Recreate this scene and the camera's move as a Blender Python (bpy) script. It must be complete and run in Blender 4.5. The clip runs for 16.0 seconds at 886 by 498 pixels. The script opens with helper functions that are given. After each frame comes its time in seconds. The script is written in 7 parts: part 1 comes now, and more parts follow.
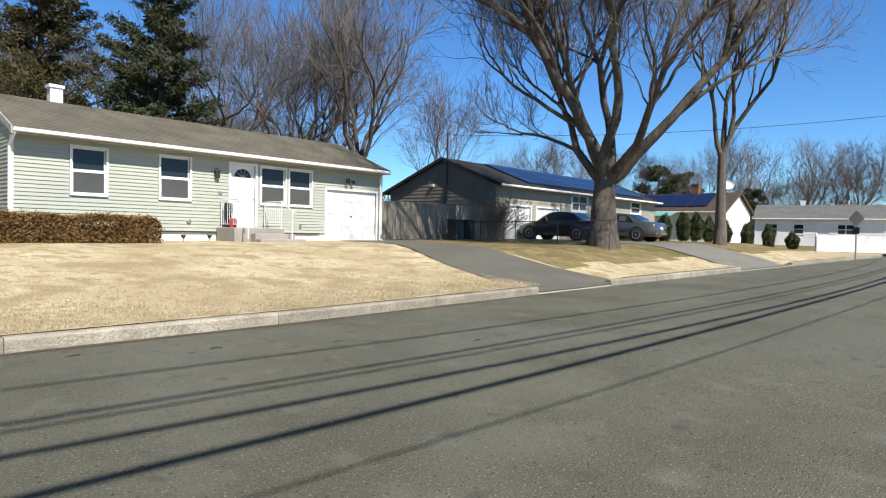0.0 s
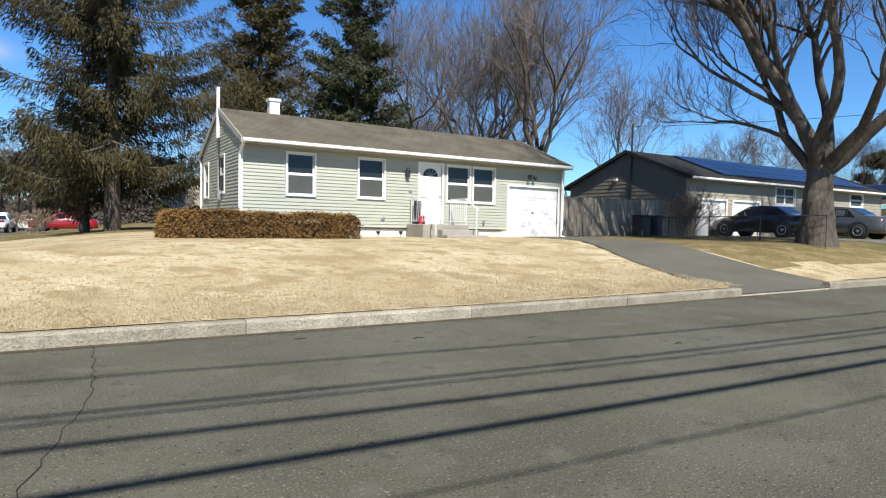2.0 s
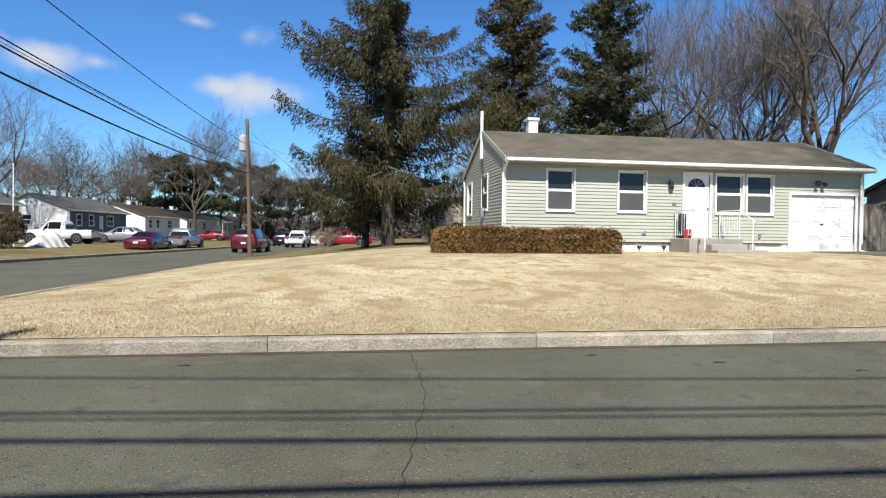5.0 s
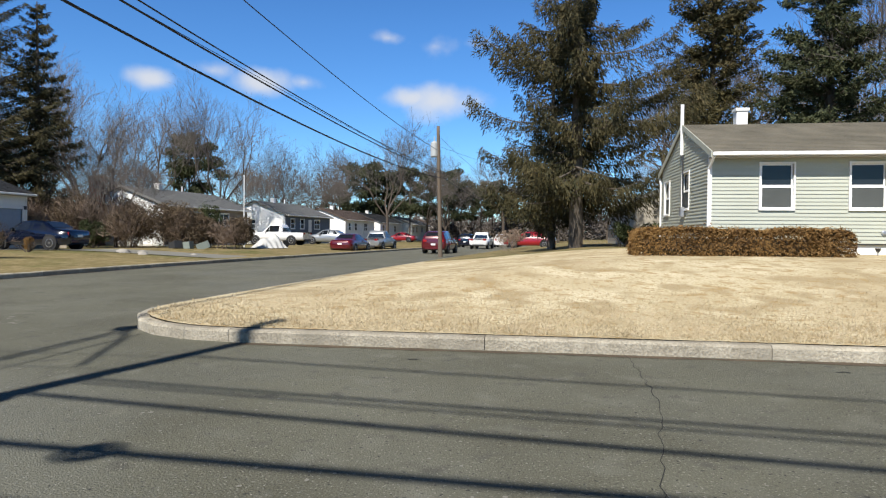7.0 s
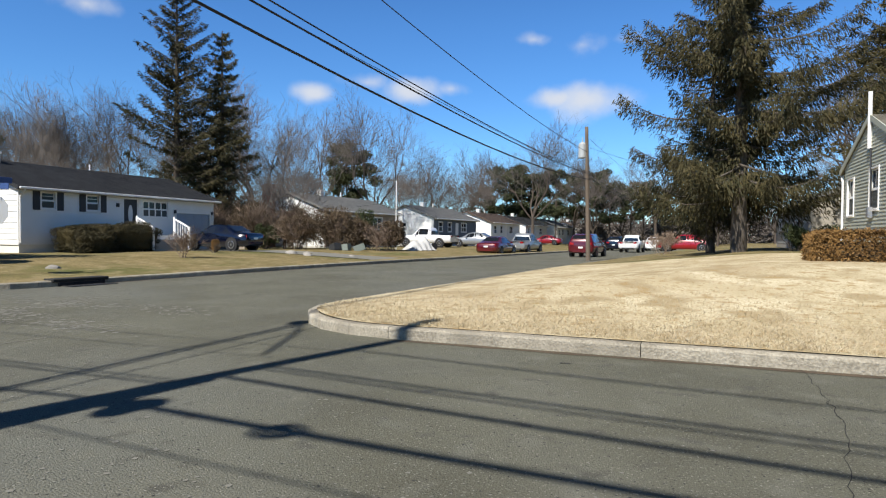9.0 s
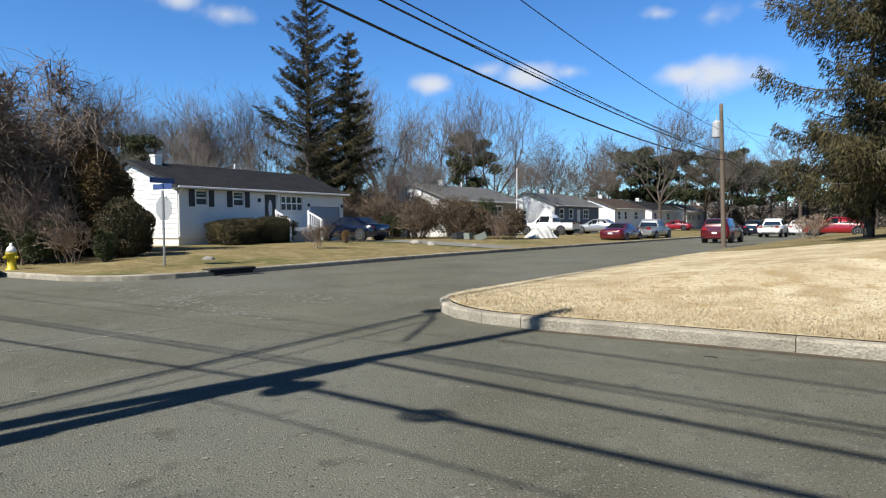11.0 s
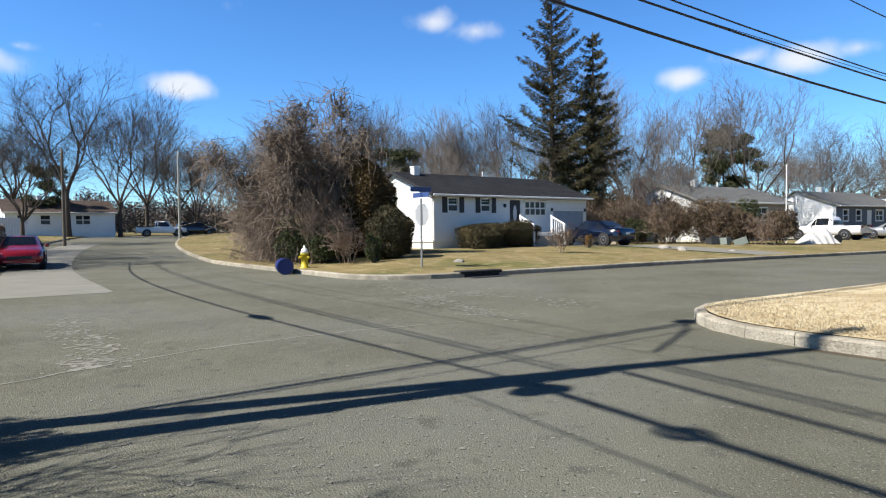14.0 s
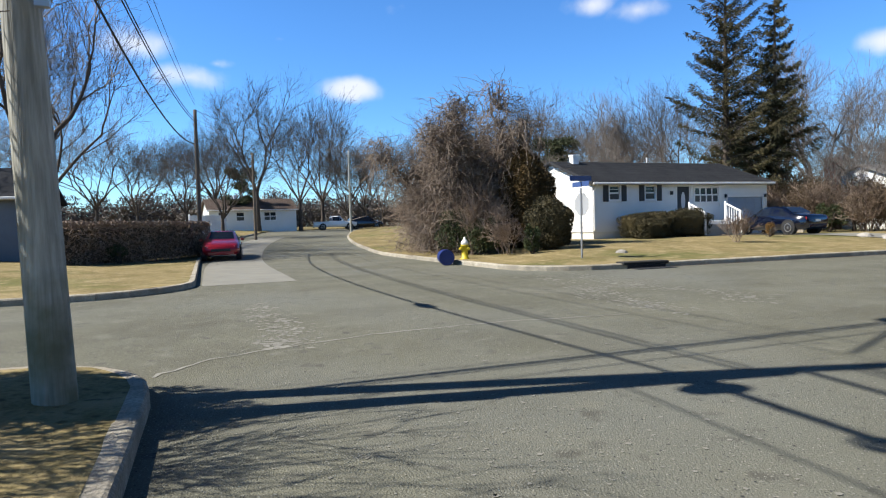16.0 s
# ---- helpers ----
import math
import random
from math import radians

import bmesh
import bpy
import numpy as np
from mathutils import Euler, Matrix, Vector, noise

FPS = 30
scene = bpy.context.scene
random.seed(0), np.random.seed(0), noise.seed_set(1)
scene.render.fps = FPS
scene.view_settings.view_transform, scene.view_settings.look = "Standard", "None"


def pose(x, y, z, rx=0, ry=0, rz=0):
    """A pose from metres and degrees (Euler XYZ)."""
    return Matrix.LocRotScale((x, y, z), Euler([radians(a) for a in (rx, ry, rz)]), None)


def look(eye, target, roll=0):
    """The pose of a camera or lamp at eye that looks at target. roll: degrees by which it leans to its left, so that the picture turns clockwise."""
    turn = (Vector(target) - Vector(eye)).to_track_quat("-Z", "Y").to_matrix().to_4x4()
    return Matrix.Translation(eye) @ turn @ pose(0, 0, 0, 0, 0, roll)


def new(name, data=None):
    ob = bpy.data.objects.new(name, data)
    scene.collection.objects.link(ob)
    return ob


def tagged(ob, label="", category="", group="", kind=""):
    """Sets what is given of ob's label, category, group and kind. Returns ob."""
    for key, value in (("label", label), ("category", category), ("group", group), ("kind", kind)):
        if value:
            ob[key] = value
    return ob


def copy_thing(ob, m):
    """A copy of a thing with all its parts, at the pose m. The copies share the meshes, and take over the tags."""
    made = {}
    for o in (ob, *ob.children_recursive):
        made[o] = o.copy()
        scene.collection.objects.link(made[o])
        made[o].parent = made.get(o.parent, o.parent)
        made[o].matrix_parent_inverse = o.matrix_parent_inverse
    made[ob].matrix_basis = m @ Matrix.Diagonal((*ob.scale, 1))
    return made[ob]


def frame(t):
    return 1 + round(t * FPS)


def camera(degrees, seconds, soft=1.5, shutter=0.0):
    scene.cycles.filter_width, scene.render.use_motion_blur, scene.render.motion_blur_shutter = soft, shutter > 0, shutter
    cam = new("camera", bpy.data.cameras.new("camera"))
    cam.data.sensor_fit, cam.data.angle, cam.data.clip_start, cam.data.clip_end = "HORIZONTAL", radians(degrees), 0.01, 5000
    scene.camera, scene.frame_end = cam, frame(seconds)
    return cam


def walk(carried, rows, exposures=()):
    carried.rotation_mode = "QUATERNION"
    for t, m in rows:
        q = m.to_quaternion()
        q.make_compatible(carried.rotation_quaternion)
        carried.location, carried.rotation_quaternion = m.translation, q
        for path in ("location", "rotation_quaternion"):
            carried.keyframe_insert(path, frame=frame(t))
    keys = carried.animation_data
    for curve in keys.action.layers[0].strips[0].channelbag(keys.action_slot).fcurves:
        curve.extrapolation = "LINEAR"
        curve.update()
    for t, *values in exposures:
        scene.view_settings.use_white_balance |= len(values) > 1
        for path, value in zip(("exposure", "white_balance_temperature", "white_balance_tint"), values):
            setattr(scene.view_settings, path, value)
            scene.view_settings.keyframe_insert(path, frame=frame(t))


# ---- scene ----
cam = camera(71.53, 16.0, soft=1.2)
# seconds, eye in metres, then yaw, pitch and roll in degrees
ROWS = [
    (0, 0, 0, 1.28, -47.40, -1.58, -1.32),
    (0.5, -0.026, 0.078, 1.258, -43.12, -1.80, -1.47),
    (1, -0.059, 0.088, 1.271, -37.30, -2.17, -1.32),
    (1.5, -0.11, 0.087, 1.279, -33.51, -2.21, -1.04),
    (2, -0.179, 0.117, 1.283, -31.15, -2.31, -1.23),
    (2.5, -0.219, 0.152, 1.286, -27.82, -2.66, -1.17),
    (3, -0.278, 0.118, 1.292, -23.70, -2.67, -0.65),
    (3.5, -0.316, 0.163, 1.319, -20.66, -2.25, -0.62),
    (4, -0.376, 0.199, 1.313, -16.93, -1.79, -0.73),
    (6.5, -1.127, 0.3, 1.307, 3.20, -1.42, -0.42),
    (7, -1.114, 0.254, 1.309, 7.52, -1.42, -0.49),
    (7.5, -1.123, 0.275, 1.304, 11.81, -1.80, -0.59),
    (8, -1.125, 0.254, 1.303, 15.46, -1.70, -0.54),
    (10.5, -1.283, 0.001, 1.346, 28.52, -1.88, 0.01),
    (11, -1.291, 0.008, 1.346, 31.95, -2.40, 0.53),
    (11.5, -1.294, 0.005, 1.344, 35.43, -2.40, 0.86),
    (12, -1.306, 0.027, 1.342, 37.47, -2.00, 0.44),
    (12.5, -1.301, 0.003, 1.345, 41.48, -1.87, 0.06),
    (13, -1.328, -0.004, 1.346, 45.93, -1.72, 0.10),
    (13.5, -1.332, -0.015, 1.349, 49.79, -1.69, 0.32),
    (14, -1.33, -0.041, 1.351, 54.18, -1.75, 0.75),
    (14.5, -1.333, -0.043, 1.348, 58.12, -1.73, 0.96),
    (15, -1.309, -0.061, 1.357, 61.53, -1.80, 1.14),
    (15.5, -1.33, -0.068, 1.357, 64.67, -2.23, 1.22),
    (16, -1.311, -0.076, 1.347, 68.81, -2.27, 1.63),
]
walk(cam, [(t, pose(x, y, z, 90 + pitch, roll, yaw)) for t, x, y, z, yaw, pitch, roll in ROWS],
     exposures=[(0, 0.55), (4, 0.48), (8, 0.52), (10.5, 0.56), (13, 0.76), (16, 0.92)])

# ---- sky and sun: late winter noon, shadows fall a little east of north ----
SUN_AZ, SUN_EL = 194.0, 47.0
sun = new("sun", bpy.data.lights.new("sun", "SUN"))
sun.data.energy, sun.data.angle, sun.data.color = 5.0, radians(0.55), (1.0, 0.955, 0.885)
sun.matrix_world = look((0, 0, 60), (60 * math.cos(radians(SUN_EL)) * math.sin(radians(SUN_AZ + 180)),
                                     60 * math.cos(radians(SUN_EL)) * math.cos(radians(SUN_AZ + 180)),
                                     60 - 60 * math.sin(radians(SUN_EL))))
world = bpy.data.worlds.new("world")
scene.world = world
world.use_nodes = True
wn, wl = world.node_tree.nodes, world.node_tree.links
wn.clear()
w_out, w_bg, w_sky = wn.new("ShaderNodeOutputWorld"), wn.new("ShaderNodeBackground"), wn.new("ShaderNodeTexSky")
w_sky.sky_type, w_sky.sun_disc = "NISHITA", False
w_sky.sun_elevation, w_sky.sun_rotation = radians(SUN_EL), radians(SUN_AZ)
w_sky.air_density, w_sky.dust_density, w_sky.ozone_density = 1.0, 0.0, 3.5
w_bg.inputs[1].default_value = 0.084
# small fair-weather clouds: soft blobs broken up by noise
w_co, w_noise = wn.new("ShaderNodeTexCoord"), wn.new("ShaderNodeTexNoise")
w_noise.inputs["Scale"].default_value, w_noise.inputs["Detail"].default_value = 16.0, 5.0
wl.new(w_co.outputs["Generated"], w_noise.inputs["Vector"])
CLOUDS = [(-7.8, 12.1, 5.6, 1.0), (-10.6, 12.3, 3.6, 0.9), (-32.7, 12.5, 3.2, 0.95), (-28.0, 13.7, 3.6, 0.8), (-24.2, 13.1, 4.4, 0.95), (-20.4, 13.3, 2.6, 0.6),
          (-54.8, 18.5, 3.6, 0.8), (-51.0, 17.7, 4.0, 0.85), (-12.7, 17.4, 2.4, 0.7), (-8.4, 16.8, 4.2, 0.6), (-90.7, 13.0, 4.2, 0.95), (-94.5, 15.4, 4.6, 0.8),
          (-76.7, 12.4, 3.9, 1.0), (-88.4, 14.2, 1.8, 0.6), (-4.5, 17.0, 2.6, 0.5), (-83.0, 16.5, 1.6, 0.4), (24.0, 17.0, 1.6, 0.4)]
total = None
for az, el, size, strength in CLOUDS:
    d = (math.sin(radians(az)) * math.cos(radians(el)), math.cos(radians(az)) * math.cos(radians(el)), math.sin(radians(el)))
    sub, scl, leng, ramp = wn.new("ShaderNodeVectorMath"), wn.new("ShaderNodeVectorMath"), wn.new("ShaderNodeVectorMath"), wn.new("ShaderNodeMapRange")
    sub.operation, scl.operation, leng.operation = "SUBTRACT", "MULTIPLY", "LENGTH"
    sub.inputs[1].default_value = d
    scl.inputs[1].default_value = (1, 1, 2.4)
    wl.new(w_co.outputs["Generated"], sub.inputs[0])
    wl.new(sub.outputs[0], scl.inputs[0])
    wl.new(scl.outputs[0], leng.inputs[0])
    wl.new(leng.outputs["Value"], ramp.inputs[0])
    ramp.inputs[1].default_value, ramp.inputs[2].default_value = 0.0, radians(size) * 1.08
    ramp.inputs[3].default_value, ramp.inputs[4].default_value = strength, 0.0
    if total is None:
        total = ramp.outputs[0]
    else:
        top = wn.new("ShaderNodeMath")
        top.operation = "MAXIMUM"
        wl.new(total, top.inputs[0])
        wl.new(ramp.outputs[0], top.inputs[1])
        total = top.outputs[0]
w_sum, w_edge, w_mix = wn.new("ShaderNodeMath"), wn.new("ShaderNodeMapRange"), wn.new("ShaderNodeMixRGB")
w_sum.operation = "MULTIPLY_ADD"
wl.new(w_noise.outputs["Fac"], w_sum.inputs[0])
w_sum.inputs[1].default_value = 1.0
wl.new(total, w_sum.inputs[2])
wl.new(w_sum.outputs[0], w_edge.inputs[0])
w_edge.interpolation_type = "SMOOTHSTEP"
w_edge.inputs[1].default_value, w_edge.inputs[2].default_value = 0.72, 1.42
w_edge.inputs[4].default_value = 0.88
wl.new(w_edge.outputs[0], w_mix.inputs[0])
w_tone = wn.new("ShaderNodeHueSaturation")
w_tone.inputs["Saturation"].default_value, w_tone.inputs["Value"].default_value = 1.12, 1.06
wl.new(w_sky.outputs[0], w_tone.inputs["Color"])
w_tint = wn.new("ShaderNodeMixRGB")
w_tint.blend_type = "MULTIPLY"
w_tint.inputs[0].default_value = 1.0
w_tint.inputs[2].default_value = (0.59, 0.88, 1.15, 1)
wl.new(w_tone.outputs[0], w_tint.inputs[1])
# the sky above the view is dimmed towards the zenith to weaken fill light
w_sep, w_deep, w_zen = wn.new("ShaderNodeSeparateXYZ"), wn.new("ShaderNodeMapRange"), wn.new("ShaderNodeVectorMath")
wl.new(w_co.outputs["Generated"], w_sep.inputs[0])
wl.new(w_sep.outputs["Z"], w_deep.inputs[0])
w_deep.interpolation_type = "SMOOTHSTEP"
w_deep.inputs[1].default_value, w_deep.inputs[2].default_value = 0.30, 0.80
w_deep.inputs[3].default_value, w_deep.inputs[4].default_value = 1.08, 0.26
w_zen.operation = "SCALE"
wl.new(w_tint.outputs[0], w_zen.inputs[0])
wl.new(w_deep.outputs[0], w_zen.inputs["Scale"])
wl.new(w_zen.outputs[0], w_mix.inputs[1])
w_mix.inputs[2].default_value = (6.2, 6.4, 6.8, 1)
wl.new(w_mix.outputs[0], w_bg.inputs[0])
wl.new(w_bg.outputs[0], w_out.inputs[0])


# ---- materials ----
def mat(name, a, b=None, rough=0.8, metal=0.0, fine=40.0, coarse=1.5, bump=0.2, vary=0.0, spec=0.5, stretch=(1, 1, 1), stain=None, contrast=0.5, fleck=None):
    """Two colours mixed by noise at two scales, with bump and, per object, a small random change of value."""
    m = bpy.data.materials.new(name)
    m.use_nodes = True
    n, l = m.node_tree.nodes, m.node_tree.links
    p = n["Principled BSDF"]
    p.inputs["Roughness"].default_value, p.inputs["Metallic"].default_value = rough, metal
    p.inputs["Specular IOR Level"].default_value = spec
    b = b or tuple(c * 0.8 for c in a)
    co, mp = n.new("ShaderNodeNewGeometry"), n.new("ShaderNodeMapping")
    mp.inputs["Scale"].default_value = stretch
    l.new(co.outputs["Position"], mp.inputs["Vector"])
    n1, n2 = n.new("ShaderNodeTexNoise"), n.new("ShaderNodeTexNoise")
    for t, s, d in ((n1, fine, 3.0), (n2, coarse, 4.0)):
        t.inputs["Scale"].default_value, t.inputs["Detail"].default_value = s, d
        l.new(mp.outputs[0], t.inputs["Vector"])
    mix, r = n.new("ShaderNodeMath"), n.new("ShaderNodeMapRange")
    mix.operation = "MULTIPLY_ADD"
    mix.inputs[1].default_value = contrast
    l.new(n1.outputs["Fac"], mix.inputs[0])
    l.new(n2.outputs["Fac"], mix.inputs[2])
    l.new(mix.outputs[0], r.inputs[0])
    r.inputs[1].default_value, r.inputs[2].default_value = 0.3 + 0.5 * contrast - 0.05, 0.7 + 0.5 * contrast + 0.05
    col = n.new("ShaderNodeMixRGB")
    col.inputs[1].default_value, col.inputs[2].default_value = (*b, 1), (*a, 1)
    l.new(r.outputs[0], col.inputs[0])
    out = col.outputs[0]
    if stain:
        n3, r3, c3 = n.new("ShaderNodeTexNoise"), n.new("ShaderNodeMapRange"), n.new("ShaderNodeMixRGB")
        n3.inputs["Scale"].default_value, n3.inputs["Detail"].default_value = coarse * 0.35, 5.0
        l.new(co.outputs["Position"], n3.inputs["Vector"])
        l.new(n3.outputs["Fac"], r3.inputs[0])
        r3.inputs[1].default_value, r3.inputs[2].default_value = 0.5, 0.68
        c3.inputs[2].default_value = (*stain, 1)
        l.new(r3.outputs[0], c3.inputs[0])
        l.new(out, c3.inputs[1])
        out = c3.outputs[0]
    if fleck:
        for scale, lo, hi, colour in fleck:
            n4, r4, c4 = n.new("ShaderNodeTexNoise"), n.new("ShaderNodeMapRange"), n.new("ShaderNodeMixRGB")
            n4.inputs["Scale"].default_value, n4.inputs["Detail"].default_value = scale, 1.0
            l.new(co.outputs["Position"], n4.inputs["Vector"])
            l.new(n4.outputs["Fac"], r4.inputs[0])
            r4.inputs[1].default_value, r4.inputs[2].default_value = lo, hi
            c4.inputs[2].default_value = (*colour, 1)
            l.new(r4.outputs[0], c4.inputs[0])
            l.new(out, c4.inputs[1])
            out = c4.outputs[0]
    if vary:
        oi, rr, hsv = n.new("ShaderNodeObjectInfo"), n.new("ShaderNodeMapRange"), n.new("ShaderNodeHueSaturation")
        l.new(oi.outputs["Random"], rr.inputs[0])
        rr.inputs[3].default_value, rr.inputs[4].default_value = 1 - vary, 1 + vary
        l.new(rr.outputs[0], hsv.inputs["Value"])
        l.new(out, hsv.inputs["Color"])
        out = hsv.outputs[0]
    l.new(out, p.inputs["Base Color"])
    if bump:
        bp = n.new("ShaderNodeBump")
        bp.inputs["Strength"].default_value, bp.inputs["Distance"].default_value = bump, 0.02
        l.new(mix.outputs[0], bp.inputs["Height"])
        l.new(bp.outputs[0], p.inputs["Normal"])
    return m


def leafy(name, a, b, rough=0.7):
    """Foliage, twigs or grass: each island of the mesh takes its own shade."""
    m = bpy.data.materials.new(name)
    m.use_nodes = True
    n, l = m.node_tree.nodes, m.node_tree.links
    p = n["Principled BSDF"]
    p.inputs["Roughness"].default_value = rough
    p.inputs["Specular IOR Level"].default_value = 0.25
    geo, col, no = n.new("ShaderNodeNewGeometry"), n.new("ShaderNodeMixRGB"), n.new("ShaderNodeTexNoise")
    no.inputs["Scale"].default_value = 0.9
    l.new(geo.outputs["Position"], no.inputs["Vector"])
    ad = n.new("ShaderNodeMath")
    ad.operation = "MULTIPLY_ADD"
    ad.inputs[1].default_value = 0.6
    l.new(geo.outputs["Random Per Island"], ad.inputs[0])
    mr = n.new("ShaderNodeMapRange")
    mr.inputs[1].default_value, mr.inputs[2].default_value, mr.inputs[3].default_value, mr.inputs[4].default_value = 0.35, 0.65, 0.0, 0.4
    l.new(no.outputs["Fac"], mr.inputs[0])
    l.new(mr.outputs[0], ad.inputs[2])
    l.new(ad.outputs[0], col.inputs[0])
    col.inputs[1].default_value, col.inputs[2].default_value = (*a, 1), (*b, 1)
    l.new(col.outputs[0], p.inputs["Base Color"])
    return m


def plain(name, c, rough=0.4, metal=0.0, coat=0.0, spec=0.5):
    m = bpy.data.materials.new(name)
    m.use_nodes = True
    n, l = m.node_tree.nodes, m.node_tree.links
    p = n["Principled BSDF"]
    p.inputs["Roughness"].default_value, p.inputs["Metallic"].default_value = rough, metal
    p.inputs["Coat Weight"].default_value, p.inputs["Specular IOR Level"].default_value = coat, spec
    no, col, geo = n.new("ShaderNodeTexNoise"), n.new("ShaderNodeMixRGB"), n.new("ShaderNodeNewGeometry")
    no.inputs["Scale"].default_value, no.inputs["Detail"].default_value = 6.0, 6.0
    l.new(geo.outputs["Position"], no.inputs["Vector"])
    l.new(no.outputs["Fac"], col.inputs[0])
    col.inputs[1].default_value, col.inputs[2].default_value = (*c, 1), (*(x * 0.86 for x in c), 1)
    l.new(col.outputs[0], p.inputs["Base Color"])
    return m


def glass_mat(name, tint=(0.02, 0.025, 0.03)):
    m = plain(name, tint, 0.06, 0.0, 0.0, 0.35)
    return m


